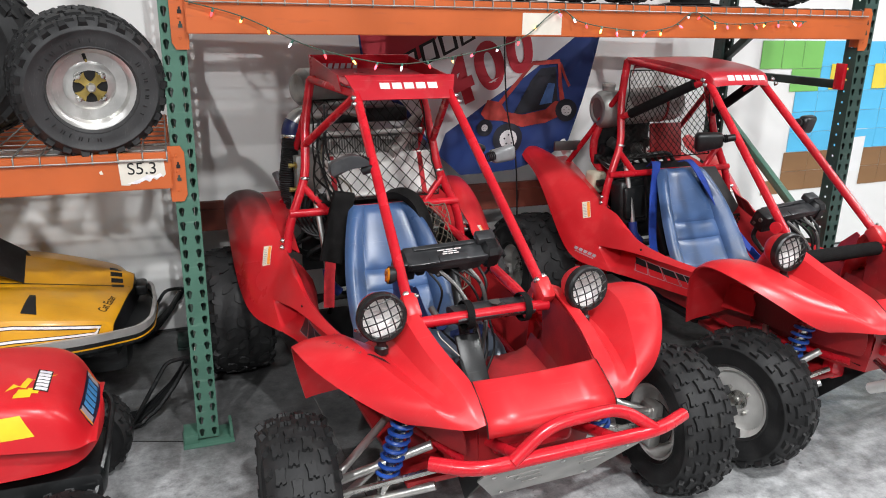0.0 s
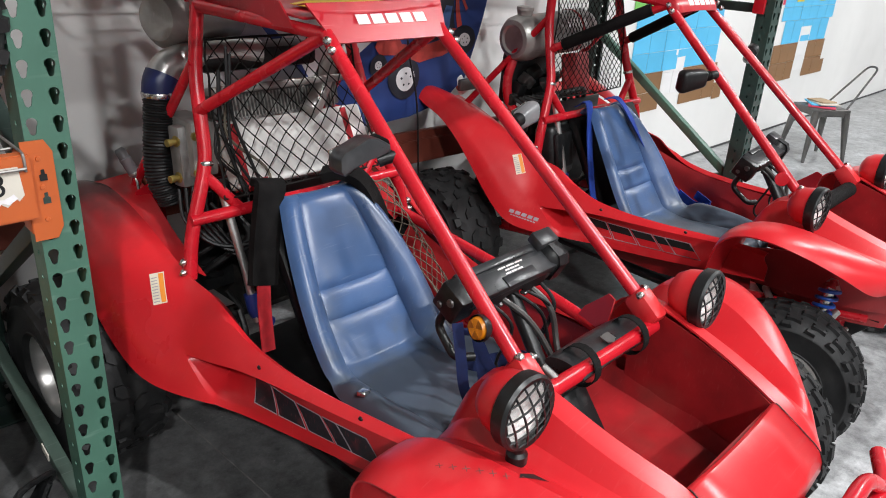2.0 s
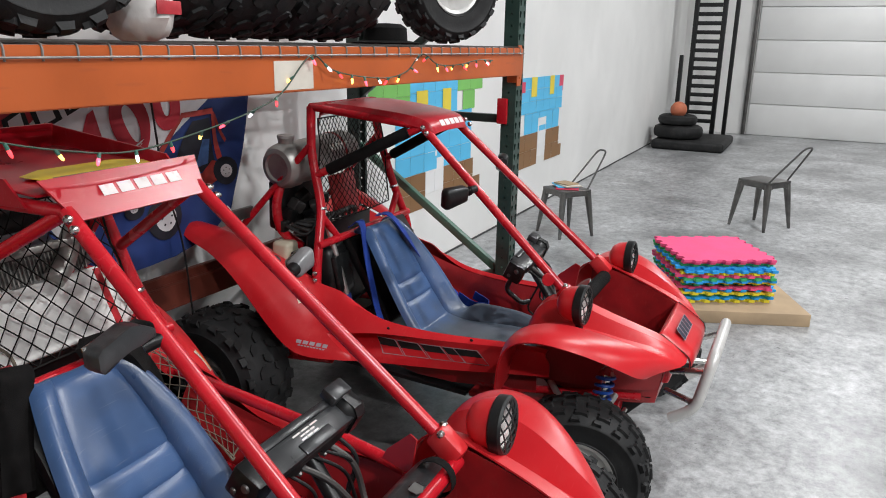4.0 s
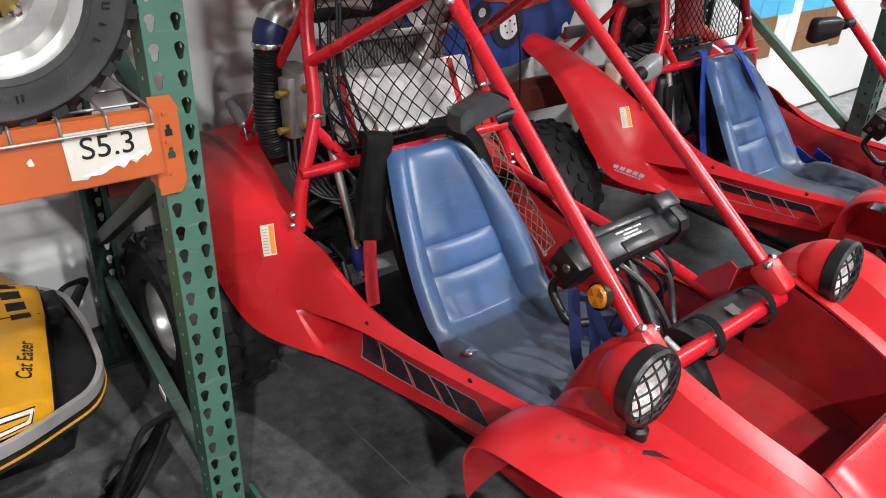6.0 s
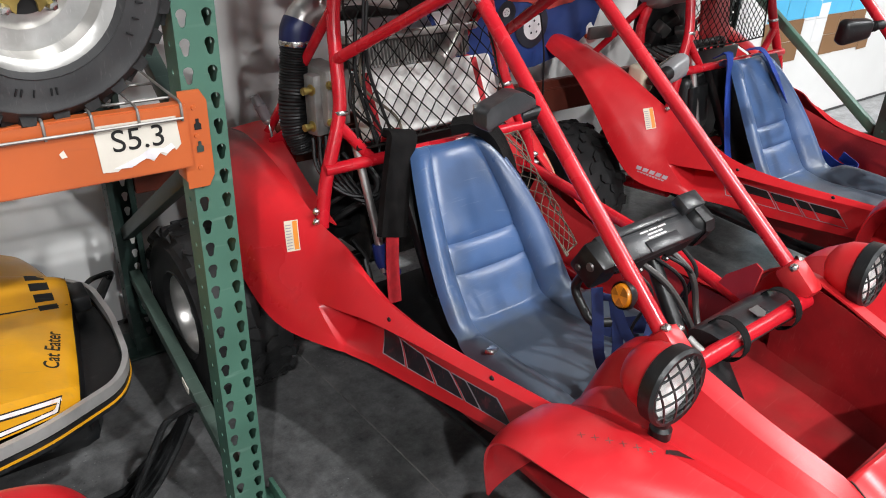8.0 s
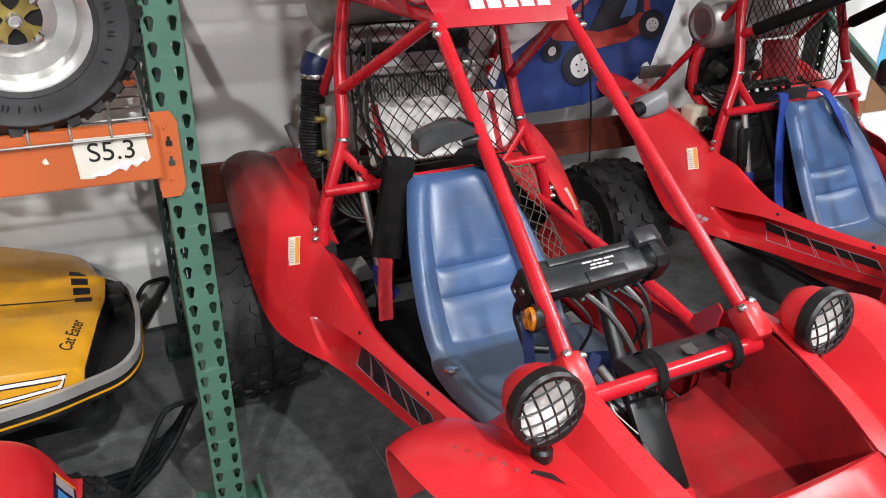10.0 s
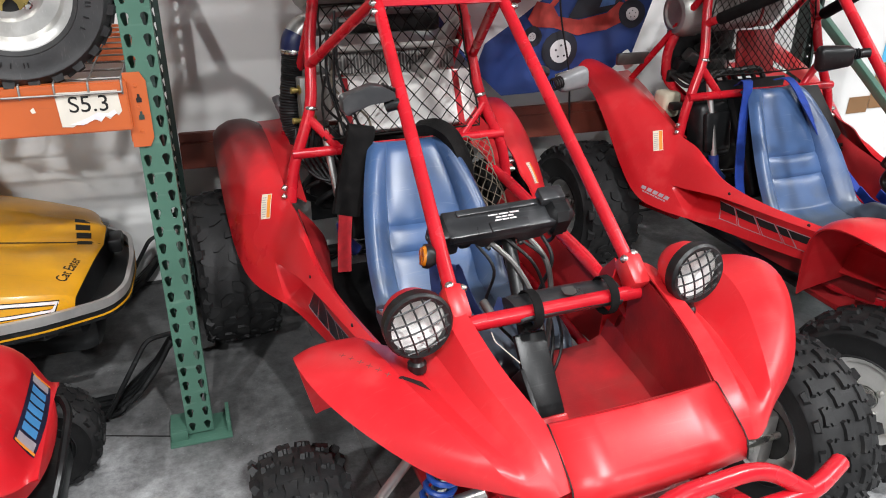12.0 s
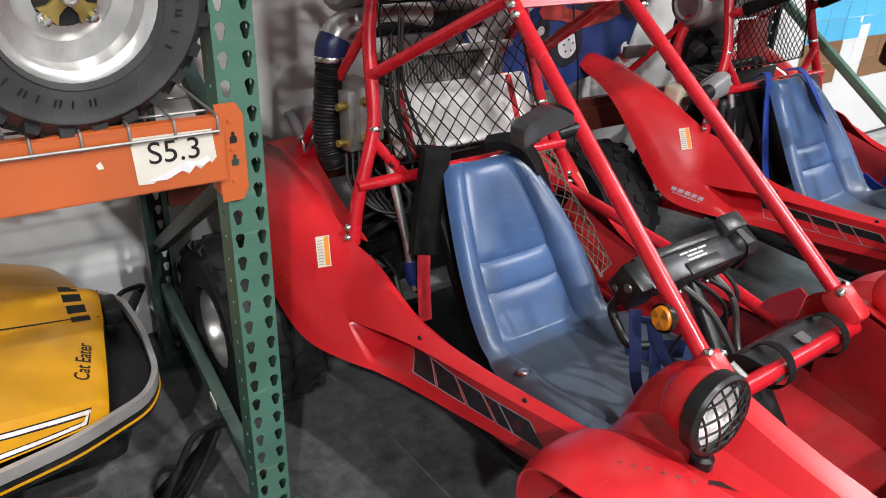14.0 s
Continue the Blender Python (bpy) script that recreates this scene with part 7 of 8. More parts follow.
bm = cut_flat([(0.56, 1.62), (1.93, 1.62), (1.87, 1.45), (1.80, 1.20), (1.745, 0.93), (1.60, 0.85), (1.42, 0.79), (1.126, 0.772), (1.00, 0.88), (0.80, 1.15), (0.60, 1.33)], facing((0, 0, 0), (1, 0, 0), (0, 0, 1)), 0.035)
for v in bm.verts:
    v.co.y = fold(v.co.x, v.co.z)
blue = part("cloth", bm, BANNER_BLUE, ban, smooth=180)
flat_on = facing((0, -0.05, 0), (1, 0, 0), (0, 0, 1))


def printed(name, outline, material, lift, fine=0.035, m=None):
    return lay(part(name, cut_flat(outline, m or flat_on, fine), material, blue), blue, (0, 1, 0), lift)


printed("white_print", [(0.60, 1.335), (0.95, 1.612), (1.90, 1.612), (1.726, 1.472), (1.458, 1.272), (1.203, 1.128), (1.03, 1.00), (0.99, 0.90), (0.80, 1.155)], BANNER_WHITE, 0.002)
printed("red_print", [(0.566, 1.612), (1.06, 1.612), (0.98, 1.50), (0.93, 1.40), (0.80, 1.30), (0.61, 1.345)], BANNER_RED, 0.0035)
tr = facing((1.247, -0.05, 1.317), (0.9, 0, 0.436), (-0.436, 0, 0.9))
for q, ch in enumerate("400"):
    d = lettering("printed_digit", ch, 0.31, tr @ Matrix.Translation((-0.185 + q * 0.185, 0, 0)), BANNER_RED, blue, 0.0, shear=0.15, bold=0.012)
    lay(d, blue, (0, 1, 0), 0.005)
for q in range(5):
    a = -0.46 + q * 0.105
    printed("printed_bar", [(a - 0.045, 0.165), (a + 0.042, 0.165), (a + 0.058, 0.262), (a - 0.03, 0.262)], INK, 0.006, 0.03, tr)
    printed("printed_bar_core", [(a - 0.028, 0.178), (a + 0.024, 0.178), (a + 0.040, 0.248), (a - 0.012, 0.248)], BANNER_WHITE, 0.0075, 0.03, tr)
PRINT_RED = mat("printed_red_ink", (0.42, 0.045, 0.035), 0.7, var=0.3, scale=18, bump=0.1)
PRINT_DARK = mat("printed_dark_ink", (0.012, 0.013, 0.022), 0.7, var=0.4, scale=20, bump=0.1)
PRINT_SEAT = mat("printed_blue_ink", (0.06, 0.14, 0.34), 0.7, var=0.3, scale=20, bump=0.1)
for outline, ink in (([(1.215, 1.095), (1.25, 1.165), (1.33, 1.15), (1.36, 1.10), (1.45, 1.085), (1.60, 1.105), (1.655, 1.15), (1.705, 1.14), (1.69, 1.075), (1.60, 1.035), (1.45, 1.02), (1.34, 1.055), (1.25, 1.06)], PRINT_RED),
                     ([(1.315, 1.15), (1.505, 1.352), (1.525, 1.352), (1.34, 1.14)], PRINT_RED), ([(1.505, 1.335), (1.505, 1.355), (1.655, 1.368), (1.66, 1.345)], PRINT_RED),
                     ([(1.645, 1.36), (1.665, 1.35), (1.705, 1.16), (1.680, 1.15)], PRINT_RED), ([(1.665, 1.33), (1.672, 1.345), (1.735, 1.23), (1.725, 1.22)], PRINT_RED),
                     ([(1.40, 1.09), (1.50, 1.26), (1.55, 1.32), (1.64, 1.33), (1.67, 1.15), (1.60, 1.11), (1.46, 1.09)], PRINT_DARK), ([(1.555, 1.13), (1.60, 1.245), (1.645, 1.24), (1.635, 1.14)], PRINT_SEAT)):
    printed("printed_shape", outline, ink, 0.003 if ink is PRINT_DARK else 0.0042, 0.03)
for cx, cz, r, rh in ((1.375, 0.958, 0.085, 0.050), (1.715, 1.10, 0.060, 0.028), (1.245, 1.02, 0.045, 0.018)):
    printed("printed_wheel", [(cx + r * math.cos(a * 0.349), cz + r * math.sin(a * 0.349)) for a in range(18)], PRINT_DARK, 0.0048, 0.03)
    printed("printed_hub", [(cx + rh * math.cos(a * 0.349), cz + rh * math.sin(a * 0.349)) for a in range(18)], BANNER_WHITE, 0.0060, 0.03)
    for k in range(5):
        a0 = 0.4 + k * 1.2566
        printed("printed_dot", [(cx + rh * 0.5 * math.cos(a0) + rh * 0.12 * math.cos(a), cz + rh * 0.5 * math.sin(a0) + rh * 0.12 * math.sin(a)) for a in (0, 1.57, 3.14, 4.71)], PRINT_DARK, 0.0072, 0.03)
cord = part("cord", tube(spline([(1.30, 3.35, 1.62), (1.335, 3.345, 1.15), (1.40, 3.34, 0.85), (1.43, 3.34, 0.4), (1.45, 3.34, 0.006)], 6), 0.004, 6), HOSE)
tagged(cord, "thin black cord hanging down beside the banner", "cord")

# ---- paper mural on the wall ----
mural = thing("mural", pose(0, 0, 0), "blocky figures of coloured paper squares taped on the wall", "mural")
SKY = mat("light_blue_paper", (0.10, 0.50, 0.80), 0.6, var=0.06, scale=5, bump=0.1)
GRASS = mat("green_paper", (0.20, 0.52, 0.12), 0.6, var=0.06, scale=5, bump=0.1)
SUNNY = mat("yellow_paper", (0.78, 0.62, 0.06), 0.6, var=0.06, scale=5, bump=0.1)
BROWN = mat("brown_paper", (0.25, 0.13, 0.055), 0.6, var=0.08, scale=5, bump=0.1)
PINK = mat("red_paper", (0.66, 0.06, 0.12), 0.6, var=0.06, scale=5, bump=0.1)
PALE = mat("white_paper", (0.80, 0.80, 0.80), 0.6, var=0.04, scale=5, bump=0.1)
AREAS = [(3.32, 3.86, 1.28, 1.46, GRASS), (3.60, 3.86, 1.13, 1.28, GRASS), (3.86, 4.62, 1.13, 1.46, SKY), (4.62, 5.10, 1.28, 1.46, GRASS), (4.72, 4.95, 1.13, 1.28, GRASS),
         (3.66, 4.90, 0.72, 1.13, SKY), (3.64, 4.10, 0.45, 0.72, BROWN), (3.48, 3.64, 0.43, 0.53, BROWN), (4.40, 4.95, 0.45, 0.72, BROWN), (4.95, 5.10, 0.43, 0.56, BROWN), (4.10, 4.40, 0.55, 0.86, PALE),
         (6.05, 7.30, 0.98, 1.33, SKY), (6.15, 7.22, 0.78, 0.98, SKY), (6.0, 6.55, 0.45, 0.78, BROWN), (6.80, 7.25, 0.45, 0.78, BROWN), (7.25, 7.36, 0.45, 0.58, BROWN), (6.55, 6.80, 0.52, 0.92, PALE), (6.0, 6.14, 1.12, 1.33, PINK), (7.18, 7.32, 1.16, 1.33, PINK)]
TILE = {}
rnd = random.Random(9)
for x0, x1, z0, z1, mt in AREAS:
    nx, nz = max(1, round((x1 - x0) / 0.2)), max(1, round((z1 - z0) / 0.14))
    for i in range(nx):
        for j in range(nz):
            w, h = (x1 - x0) / nx, (z1 - z0) / nz
            x, z = x0 + (i + 0.5) * w, z0 + (j + 0.5) * h
            key = (round(w, 3), round(h, 3), mt.name)
            if key not in TILE:
                tmp = part("paper_square", box((w - 0.003, 0.0012, h - 0.003)), mt)
                TILE[key] = tmp.data
                bpy.data.objects.remove(tmp)
            p = new("paper_square", TILE[key])
            p.parent = mural
            p.matrix_local = pose(x, wall_y(x) - 0.003 - rnd.uniform(0, 0.002), z, rnd.uniform(-0.6, 0.6), rnd.uniform(-0.7, 0.7), turn)
for x0, x1, z0, z1 in ((3.95, 4.12, 1.14, 1.31), (4.36, 4.50, 1.14, 1.31), (6.30, 6.46, 1.14, 1.33), (6.86, 7.0, 1.14, 1.33)):
    p = part("paper_square", box((x1 - x0, 0.0012, z1 - z0)), SUNNY, mural)
    p.matrix_local = pose((x0 + x1) / 2, wall_y((x0 + x1) / 2) - 0.008, (z0 + z1) / 2, 0, 0, turn)


# ---- yellow snowmobile ----
sm = thing("snowmobile", pose(0, 0, 0), "old yellow snowmobile with black hand-lettered nose and chrome rail", "snowmobile")
MID = 3.13
HALF = [  # near half of each cross-section from the rear to the nose: edge, shoulder, two of the flat, crease, ridge
    [(-1.75, 2.47, 0.490), (-1.75, 2.49, 0.610), (-1.75, 2.68, 0.670), (-1.75, 2.82, 0.690), (-1.75, 2.90, 0.660), (-1.75, MID, 0.80)],
    [(-1.15, 2.50, 0.480), (-1.15, 2.53, 0.580), (-1.15, 2.72, 0.612), (-1.15, 2.86, 0.605), (-1.15, 2.935, 0.565), (-1.15, MID, 0.705)],
    [(-0.86, 2.555, 0.462), (-0.86, 2.585, 0.545), (-0.86, 2.76, 0.566), (-0.86, 2.90, 0.550), (-0.86, 2.970, 0.526), (-0.86, MID, 0.630)],
    [(-0.66, 2.620, 0.436), (-0.66, 2.640, 0.495), (-0.66, 2.79, 0.510), (-0.66, 2.92, 0.505), (-0.66, 3.005, 0.495), (-0.66, MID, 0.572)],
    [(-0.575, 2.658, 0.420), (-0.569, 2.668, 0.470), (-0.546, 2.80, 0.480), (-0.530, 2.93, 0.483), (-0.515, 3.028, 0.477), (-0.505, MID, 0.516)],
    [(-0.563, 2.670, 0.412), (-0.556, 2.680, 0.452), (-0.534, 2.80, 0.464), (-0.516, 2.93, 0.467), (-0.498, 3.032, 0.462), (-0.488, MID, 0.500)],
]
HOOD = [row + [(x, MID + (MID - y) * 0.72, z - 0.035) for x, y, z in row[-2::-1]] for row in HALF]
hood = panel("hood", HOOD, YELLOW_HOOD, sm, False, 0.006, 2, "yellow fibreglass hood", crease={1: 0.9, 4: 0.85, 5: 0.3, 6: 0.85, 9: 0.9})
up_hood = (0, 0, -1)
t_ = lettering("painted_line", "Cat Eater", 0.040, facing((-0.566, 2.805, 0.50), (0.20, 0.98, 0), (-0.69, 0.14, 0.71)), INK, hood, 0.0, shear=0.15, bold=0.0006)
lay(t_, hood, (-0.71, 0.15, -0.69), 0.0012)
lay(part("hood_vent", cut_flat([(-0.085, -0.012), (0.085, 0.010), (0.085, 0.030), (-0.085, 0.038)], facing((-0.806, 2.728, 0.60), (0, 1, 0), (-1, 0, 0)), 0.03), INK, hood, "black louvre opening"), hood, up_hood, 0.0015)
lay(part("crease_line", cut_flat([(-1.6, -0.222), (-0.505, -0.098), (-0.505, -0.094), (-1.6, -0.218)], facing((0, 3.122, 0.9), (1, 0, 0), (0, 1, 0)), 0.04), INK, hood), hood, up_hood, 0.0012, 0.6)
for q in range(6):                                   # a slanted row of dark blocks across the nose
    y0 = 3.000 + q * 0.034
    lay(part("maker_bar", cut_flat([(-0.572 - q * 0.003, y0), (-0.528 - q * 0.003, y0 + 0.006), (-0.528 - q * 0.003, y0 + 0.030), (-0.572 - q * 0.003, y0 + 0.024)], facing((0, 0, 0.9), (1, 0, 0), (0, 1, 0)), 0.03), BLACK_PLASTIC, hood), hood, up_hood, 0.0012, 0.6)


def side_line(name, pts, w, material, lift):
    """A painted line on the hood's near side; pts are (x, height)."""
    o = pts + [(x, z - w) for x, z in pts[::-1]]
    return lay(part(name, cut_flat(o, facing((0, 2.3, 0), (1, 0, 0), (0, 0, 1)), 0.04), material, hood), hood, (0, 1, 0), lift, 0.6)


for grow, w, ink in ((0.0, 0.003, INK), (0.003, 0.008, WHITE_INK), (0.011, 0.0025, INK)):     # a long outlined field
    side_line("painted_line", [(-1.6, 0.575 - grow), (-1.15, 0.556 - grow), (-0.86, 0.527 - grow), (-0.66, 0.481 - grow), (-0.592 - grow, 0.465 - grow)], w, ink, 0.0012)
    side_line("painted_line", [(-1.6, 0.505 + grow + w), (-1.15, 0.487 + grow + w), (-0.86, 0.468 + grow + w), (-0.606 - grow, 0.433 + grow + w)], w, ink, 0.0012)
    lay(part("painted_line", cut_flat([(-0.592 - grow, 0.465 - grow), (-0.592 - grow - w * 1.2, 0.465 - grow - w * 0.8), (-0.606 - grow - w * 1.2, 0.433 + grow), (-0.606 - grow, 0.433 + grow)], facing((0, 2.3, 0), (1, 0, 0), (0, 0, 1)), 0.04), ink, hood), hood, (0, 1, 0), 0.0012, 0.6)
part("nose_skirt", grid([[(x, y, z) for x, y, z in HOOD[-1]], [(x + 0.01, y, 0.33) for x, y, z in HOOD[-1]]]), BLACK_PLASTIC, sm)
part("belly_pan", box((1.3, 0.80, 0.16), (-1.16, MID, 0.30), 0.05), BLACK_PLASTIC, sm)
RAIL = [(-1.75, 2.43, 0.482), (-1.15, 2.455, 0.478), (-0.86, 2.505, 0.462), (-0.64, 2.590, 0.436), (-0.470, 2.705, 0.410), (-0.425, 2.80, 0.406), (-0.412, 3.0, 0.410), (-0.425, 3.20, 0.425), (-0.50, 3.40, 0.43), (-0.66, 3.56, 0.43)]
RAIL = [(x, MID + (y - MID) * 0.70 if y > MID else y, z - max(0.0, y - MID) * 0.12) for x, y, z in RAIL]
LINE_R = rounded(RAIL, 0.05, 4)
part("chrome_rail", strap([(x, y, z) for x, y, z in LINE_R], 0.028, 0.014, (0, 0, 1)), mat("dull_bright_trim", (0.50, 0.49, 0.475), 0.34, metal=0.6, var=0.15, scale=12, scratch=0.3, scratch_col=(0.4, 0.39, 0.38)), sm, "brushed metal trim rail")
for dz, th, mt_, out in ((-0.024, 0.012, BLACK_PLASTIC, 0.0), (-0.033, 0.005, YELLOW_HOOD, 0.002), (-0.042, 0.012, BLACK_PLASTIC, 0.0)):
    part("trim_strip", strap([(x + out, y - out, z + dz) for x, y, z in LINE_R], th, 0.012, (0, 0, 1)), mt_, sm)
part("bumper_tray", prism([(-0.75, 2.62), (-0.64, 2.605), (-0.475, 2.715), (-0.435, 2.80), (-0.422, 3.0), (-0.435, 3.17), (-0.51, 3.30), (-0.66, 3.40), (-0.80, 3.38)], 0.02, Matrix.Translation((0, 0, 0.365))), BLACK_PLASTIC, sm)
part("nose_block", box((0.05, 0.10, 0.05), (-0.468, 3.12, 0.435), 0.012), BLACK_PLASTIC, sm)
part("cowl", grid([[(-0.88, 2.985, 0.545), (-0.88, MID, 0.635), (-0.88, 3.28, 0.545)], [(-1.0, 2.86, 0.66), (-1.0, MID, 0.72), (-1.0, 3.34, 0.62)], [(-1.3, 2.76, 0.84), (-1.35, MID, 0.90), (-1.3, 3.44, 0.78)]]), BLACK_PLASTIC, sm, "black windscreen and cowl")
for dy in (0.0, 0.83):
    ski = part("ski", tube(rounded([(-0.535, 2.652 + dy, 0.03), (-0.385, 2.700 + dy, 0.262), (-0.293, 2.735 + dy, 0.255), (-0.320, 2.765 + dy, 0.190), (-0.480, 2.800 + dy, 0.03)], 0.03, 4), 0.0085, 8), BLACK_PLASTIC, sm, "black ski with bent tube loop")
    for q in range(4):
        part("ski_rib", tube(spline([(-1.30, 2.675 + 0.035 * q + dy, 0.012), (-0.60, 2.675 + 0.035 * q + dy, 0.014), (-0.47, 2.690 + 0.028 * q + dy, 0.045), (-0.38, 2.715 + 0.018 * q + dy, 0.13), (-0.315, 2.735 + 0.008 * q + dy, 0.225)], 6), 0.010, 7), BLACK_PLASTIC, ski)
    part("ski_leg", tube([(-0.80, 2.73 + dy, 0.02), (-0.80, 2.80 + dy * 0.8, 0.30)], 0.018, 8), DARK_METAL, ski)
part("tunnel", box((1.6, 0.46, 0.30), (-2.4, MID, 0.34), 0.03), BLACK_PLASTIC, sm)

# ---- red toy quad ----
qd = thing("toy_quad", pose(-0.62, 2.13, 0, 0, 0, 0), "small red plastic children's quad with yellow lightning sticker", "toy quad")
QB = []
for x, hw, z in ((0.052, 0.165, 0.35), (0.03, 0.17, 0.42), (0.0, 0.20, 0.50), (-0.06, 0.22, 0.548), (-0.22, 0.22, 0.565), (-0.42, 0.20, 0.575), (-0.62, 0.16, 0.60)):
    low = max(z - 0.13, 0.395)
    z = max(z, 0.405)
    QB.append([(x, -hw - 0.02, low), (x, -hw, z - 0.02 if z > 0.43 else low + 0.004), (x, -hw * 0.85, z), (x, 0, z + 0.012), (x, hw * 0.85, z), (x, hw, z - 0.02 if z > 0.43 else low + 0.004), (x, hw + 0.02, low)])
body = panel("body", QB, RED, qd, False, 0.006, 2, "glossy red plastic hood")
panel("skirt", [[(-0.6, 0.20, 0.43), (-0.06, 0.195, 0.42), (0.020, 0.155, 0.405), (0.040, 0.0, 0.40), (0.022, -0.150, 0.405), (-0.06, -0.185, 0.42), (-0.6, -0.19, 0.43)],
                [(-0.6, 0.24, 0.40), (-0.05, 0.225, 0.41), (0.050, 0.165, 0.412), (0.062, 0.0, 0.385), (0.035, -0.165, 0.375), (-0.06, -0.205, 0.385), (-0.6, -0.215, 0.40)],
                [(-0.6, 0.245, 0.35), (-0.05, 0.230, 0.37), (0.046, 0.170, 0.385), (0.060, 0.0, 0.345), (0.022, -0.168, 0.325), (-0.08, -0.208, 0.322), (-0.6, -0.22, 0.335)]], RED, qd, False, 0.006, 2, "flared red bumper skirt")
gm = facing((0.10, 0.0, 0.458), (0, 1, 0), (0, 0, 1))


def on_nose(name, o, material, parent, lift):
    return lay(part(name, cut_flat(o, gm, 0.03), material, parent), body, (-1, 0, -0.15), lift, 0.3)


on_nose("grille_sticker", [(-0.138, -0.032), (0.138, -0.032), (0.132, 0.030), (-0.132, 0.030)], NAVY_INK, body, 0.0012)
for q in range(5):
    on_nose("grille_cell", [(-0.086 + q * 0.036, -0.022), (-0.058 + q * 0.036, -0.022), (-0.058 + q * 0.036, 0.020), (-0.086 + q * 0.036, 0.020)], BLUE_INK, body, 0.0022)
for s in (-1, 1):
    on_nose("printed_lamp", [(s * 0.112 - 0.016, -0.026), (s * 0.112 + 0.016, -0.026), (s * 0.112 + 0.015, 0.024), (s * 0.112 - 0.015, 0.024)], SILVER_INK, body, 0.0022)
    on_nose("printed_lamp_corner", [(s * 0.131 - 0.004, -0.03), (s * 0.131 + 0.004, -0.03), (s * 0.129 + 0.004, 0.028), (s * 0.129 - 0.004, 0.028)], ORANGE_INK, body, 0.003)
hm = facing((-0.095, -0.07, 0.70), (0.1, 1, 0), (-1, 0.1, 0))


def on_hood(name, o, material, lift):
    return lay(part(name, cut_flat(o, hm, 0.03), material, body), body, (0, 0, -1), lift, 0.3)


on_hood("lightning", [(-0.075, 0.060), (-0.035, 0.048), (-0.045, 0.030), (0.005, 0.022), (-0.005, 0.004), (0.050, -0.045), (-0.012, -0.012), (-0.004, 0.006), (-0.055, 0.014), (-0.048, 0.034)], YELLOW_INK, 0.0012)
on_hood("number_sticker", [(-0.105, 0.035), (-0.095, -0.005), (-0.075, -0.005), (-0.074, -0.020), (-0.060, -0.020), (-0.061, -0.005), (-0.050, -0.004), (-0.052, 0.008), (-0.060, 0.008), (-0.062, 0.030), (-0.072, 0.030), (-0.072, 0.008), (-0.084, 0.008), (-0.092, 0.035)], YELLOW_INK, 0.0014)
on_hood("sticker_edge", [(-0.060, -0.042), (0.060, -0.032), (0.060, 0.006), (-0.060, -0.004)], INK, 0.0016)
for q in range(6):
    x0 = -0.055 + q * 0.019
    on_hood("sticker_bar", [(x0, -0.038 + 0.0016 * q), (x0 + 0.015, -0.038 + 0.0016 * q), (x0 + 0.015, -0.008 + 0.0016 * q), (x0, -0.008 + 0.0016 * q)], PAPER_BARE, 0.0022)
for x0, x1, ink in ((-0.20, -0.09, YELLOW_INK), (-0.36, -0.205, BLUE_INK)):
    lay(part("side_sticker", cut_flat([(x0, -0.025), (x1, -0.025), (x1 - 0.03, 0.035), (x0, 0.035)], facing((0, -0.40, 0.49), (1, 0, 0), (0, 0, 1)), 0.03), ink, body), body, (0, 1, 0), 0.0012, 0.3)
part("chassis", box((0.75, 0.30, 0.10), (-0.32, 0, 0.22), 0.03), BLACK_PLASTIC, qd)
part("front_guard", tube(rounded([(-0.02, 0.16, 0.30), (0.050, 0.165, 0.375), (0.075, 0.11, 0.355), (0.062, -0.05, 0.30), (0.020, -0.17, 0.19), (-0.06, -0.23, 0.10), (-0.16, -0.22, 0.10)], 0.03, 4), 0.011, 8), BLACK_PLASTIC, qd)
for x in (-0.05, -0.72):
    for s in (-1, 1):
        w = new("wheel")
        w.parent = qd
        tyre_parts(w, 0.150, 0.135, 0.070, pose(x + (0.012 if x > -0.5 else 0), s * 0.305, 0.150, 0, 0, 90 if s < 0 else -90) @ pose(0, 0, 0, 0, 0, 0), 16, "b", BLACK_PLASTIC, None, 0.2)

# ---- far side of the hall ----
def metal_chair(m, label):
    c = thing("metal_chair", m, label, "chair", "metal chairs")
    part("seat", box((0.34, 0.34, 0.025), (0, 0, 0.445), 0.02, seg=3), GUN_METAL, c)
    part("apron", box((0.31, 0.31, 0.05), (0, 0, 0.415), 0.015), GUN_METAL, c)
    for sx in (-1, 1):
        for sy in (-1, 1):
            part("leg", tube([(sx * 0.14, sy * 0.14, 0.43), (sx * 0.165, sy * 0.165, 0.22), (sx * 0.19, sy * 0.19, 0.0)], 0.02, 8, radii=[0.034, 0.026, 0.014]), GUN_METAL, c)
    part("backrest", tube(rounded([(-0.14, 0.13, 0.44), (-0.06, 0.40, 0.80), (0.06, 0.40, 0.80), (0.14, 0.13, 0.44)], 0.05, 4), 0.009, 8), GUN_METAL, c)
    for sx, sy in ((-1, 0), (1, 0), (0, -1), (0, 1)):     # arched skirts between the legs
        arch = [(-0.155, 0.03), (-0.150, -0.09), (-0.125, -0.03), (-0.06, 0.0), (0.06, 0.0), (0.125, -0.03), (0.150, -0.09), (0.155, 0.03)]
        part("skirt", prism(arch, 0.003, facing((sx * 0.158, sy * 0.158, 0.41), (-sy, sx, 0), (0, 0, 1))), GUN_METAL, c)
    return c


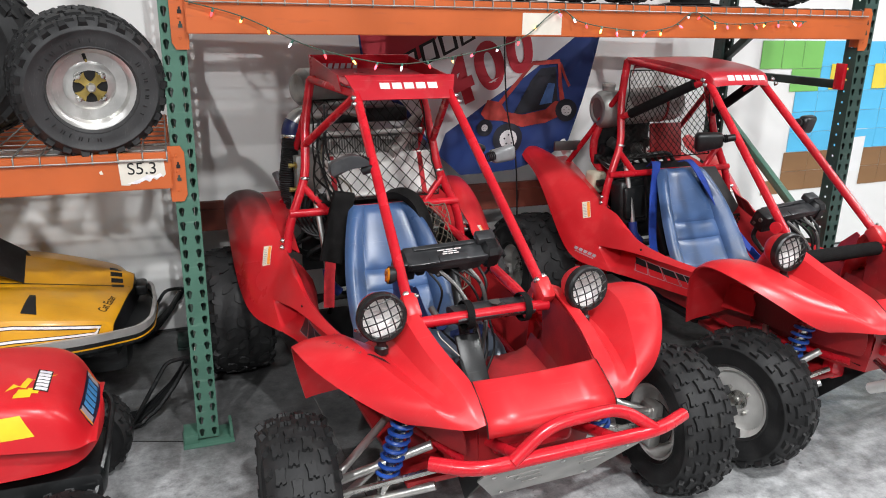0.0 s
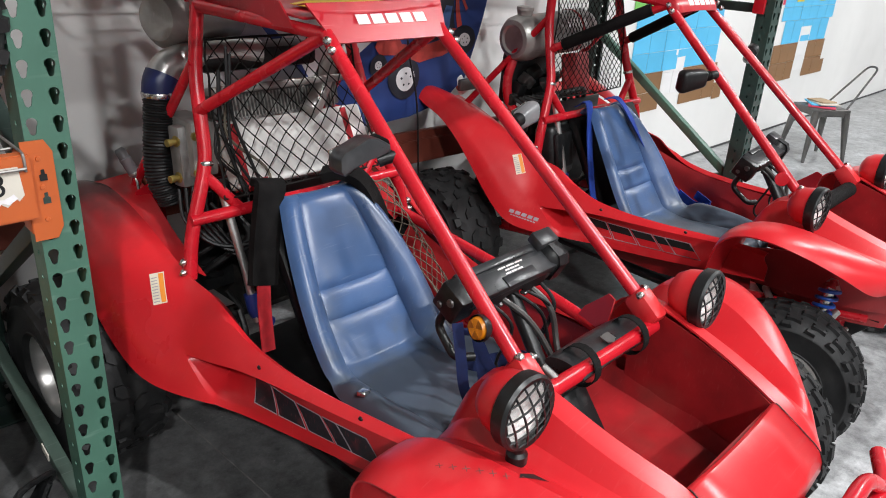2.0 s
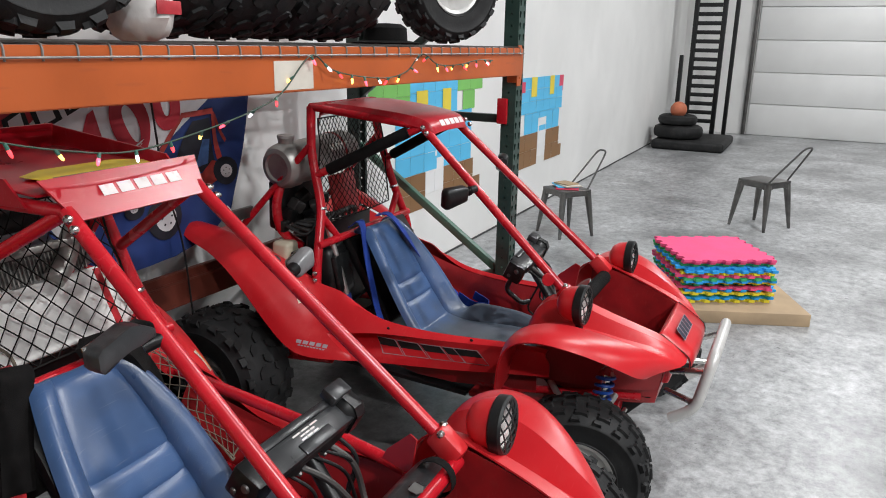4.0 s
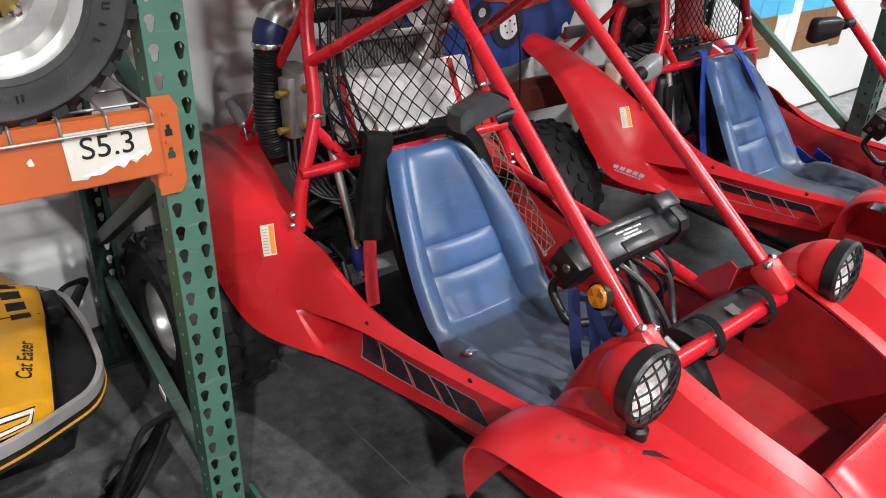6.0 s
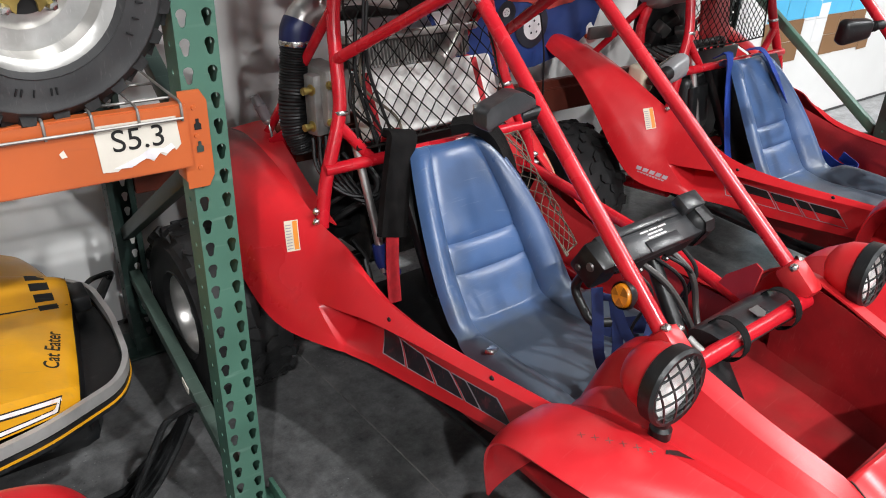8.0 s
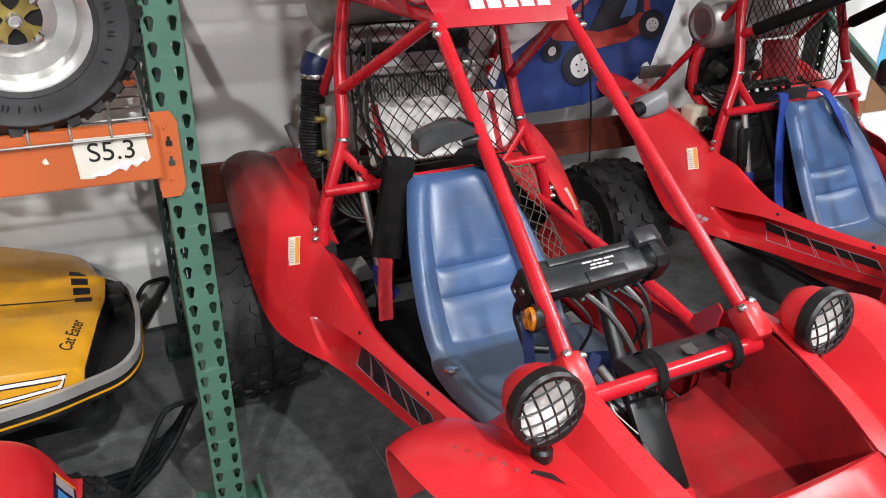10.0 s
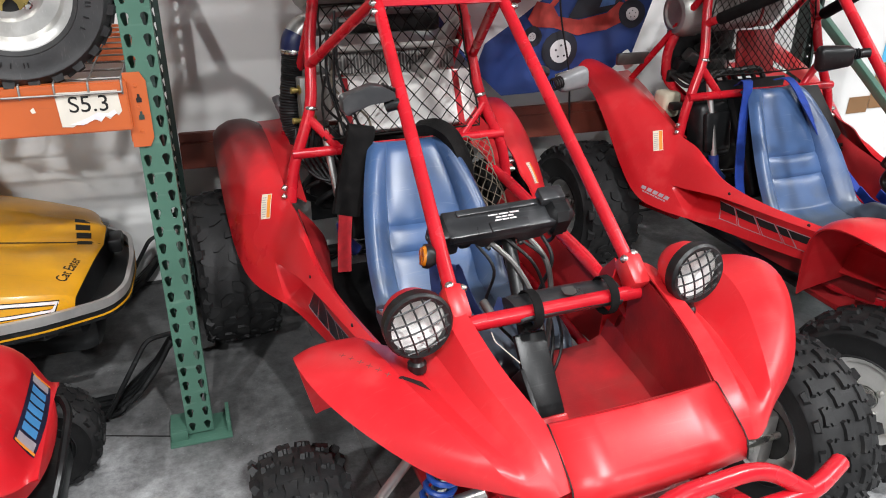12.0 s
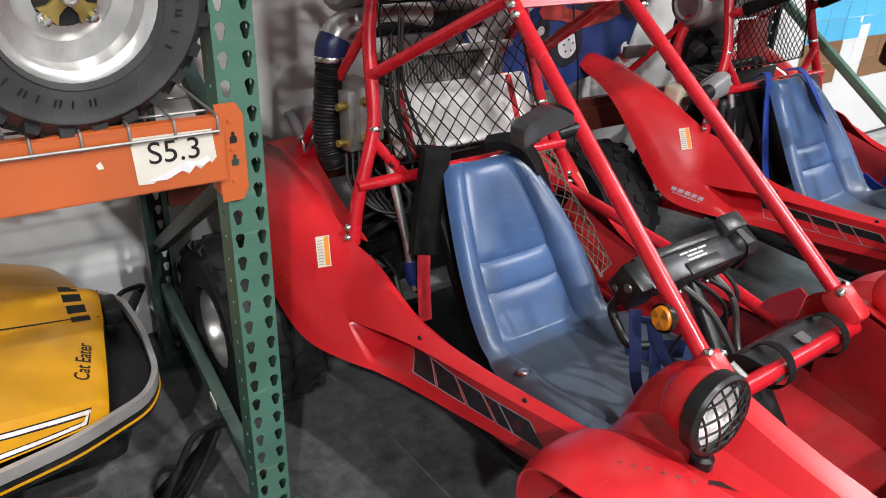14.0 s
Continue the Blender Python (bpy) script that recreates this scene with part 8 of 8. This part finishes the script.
metal_chair(pose(5.62, 3.20, 0, 0, 0, -125) @ Matrix.Scale(0.92, 4), "gunmetal grey steel chair with low bent-rod back by the wall")
metal_chair(pose(6.90, 1.70, 0, 0, 0, 150), "gunmetal grey steel chair on the open floor")
mag = thing("magazines", pose(5.62, 3.20, 0.4225, 0, 0, 20), "loose pile of coloured papers lying on a chair", "papers")
for q, (dx, mt) in enumerate(((0, PINK), (0.02, SKY), (-0.01, PAPER), (0.01, CARDBOARD))):
    part("sheet", box((0.26 - 0.03 * q, 0.20 - 0.02 * q, 0.010), (dx, dx, 0.005 + 0.0105 * q), 0.001, rot=(0, 0, 15 * q)), mt, mag)

FOAM = [mat("foam_" + n, c, 0.8, var=0.08, scale=6, bump=0.2, bscale=200) for n, c in (("yellow", (0.75, 0.62, 0.03)), ("blue", (0.02, 0.33, 0.75)), ("green", (0.05, 0.42, 0.14)), ("pink", (0.85, 0.08, 0.22)))]
card = part("cardboard_sheet", box((0.90, 0.90, 0.08), (0, 0, 0.04), 0.004), CARDBOARD)
card.matrix_world = pose(4.44, 1.72, 0, 0, 0, 24)
tagged(card, "flat brown cardboard box under the foam mats", "box")


def mat_outline(w):
    o, k = [], 12
    for side in range(4):
        for i in range(k):
            t = -w / 2 + w * (i + 0.5) / k
            d = w / 2 + (0.012 if i % 2 else -0.012)
            for tt in (t - w / k * 0.36, t + w / k * 0.36):
                x, y = tt, -d
                for _ in range(side):
                    x, y = -y, x
                o.append((x, y))
    return o


rnd = random.Random(21)
for q, ci in enumerate((0, 1, 2, 0, 1, 3, 2, 0, 1, 2, 3, 0, 1, 1, 2, 3, 3)):
    f = part("foam_mat", prism(mat_outline(0.58), 0.0160), FOAM[ci])
    f.matrix_world = pose(4.40 + rnd.uniform(-.02, .02) + (0.04 if q < 8 else 0), 1.765 + rnd.uniform(-.02, .02), 0.081 + q * 0.0172, 0, 0, 30 + rnd.uniform(-4, 4))
    tagged(f, ("yellow", "blue", "green", "pink")[ci] + " interlocking foam floor mat in a loose stack", "foam mat", "stack of foam mats")

plinth = part("rubber_platform", box((1.5, 1.15, 0.155), (0, 0, 0.0775), 0.05, seg=3), RUBBER)
plinth.matrix_world = pose(12.66, 3.36, 0, 0, 0, turn)
tagged(plinth, "low black rubber platform standing by the end wall", "platform")
for q, (x, y, z, R, H) in enumerate(((12.40, 3.58, 0.156, 0.40, 0.22), (12.37, 3.60, 0.377, 0.32, 0.17))):
    t = part("old_tyre", lathe([(R * 0.55, 0.02), (R * 0.8, 0.0), (R * 0.95, 0.03), (R, 0.08), (R, H - 0.08), (R * 0.95, H - 0.03), (R * 0.8, H), (R * 0.55, H - 0.02)], 36, closed=True), RUBBER)
    t.matrix_world = pose(x, y, z)
    tagged(t, "black car tyre lying flat in a stack", "tyre", "stack of tyres")
ball = part("ball", lathe([(0.135 * math.sin(a * math.pi / 12), 0.135 - 0.135 * math.cos(a * math.pi / 12)) for a in range(13)], 24), mat("orange_ball", (0.55, 0.16, 0.08), 0.6))
ball.matrix_world = pose(12.37, 3.60, 0.49)
tagged(ball, "dull orange ball lying on the tyre stack", "ball")
lift = thing("lift_column", pose(13.62, 3.46, 0), "tall black steel mast with punched rungs", "mast")
for s in (-1, 1):
    part("rail", box((0.08, 0.08, 4.4), (0, s * 0.24, 2.2), 0.01), BLACK_PLASTIC, lift)
for q in range(26):
    part("rung", box((0.04, 0.42, 0.07), (0, 0, 0.35 + q * 0.155), 0.006), BLACK_PLASTIC, lift)
for dy, hh in ((0.44, 1.5), (-0.43, 4.2)):
    part("stay", box((0.07, 0.07, hh), (0.1, dy, hh / 2), 0.008), BLACK_PLASTIC, lift)
part("foot", box((0.4, 1.05, 0.06), (0.05, 0.0, 0.03), 0.01), BLACK_PLASTIC, lift)
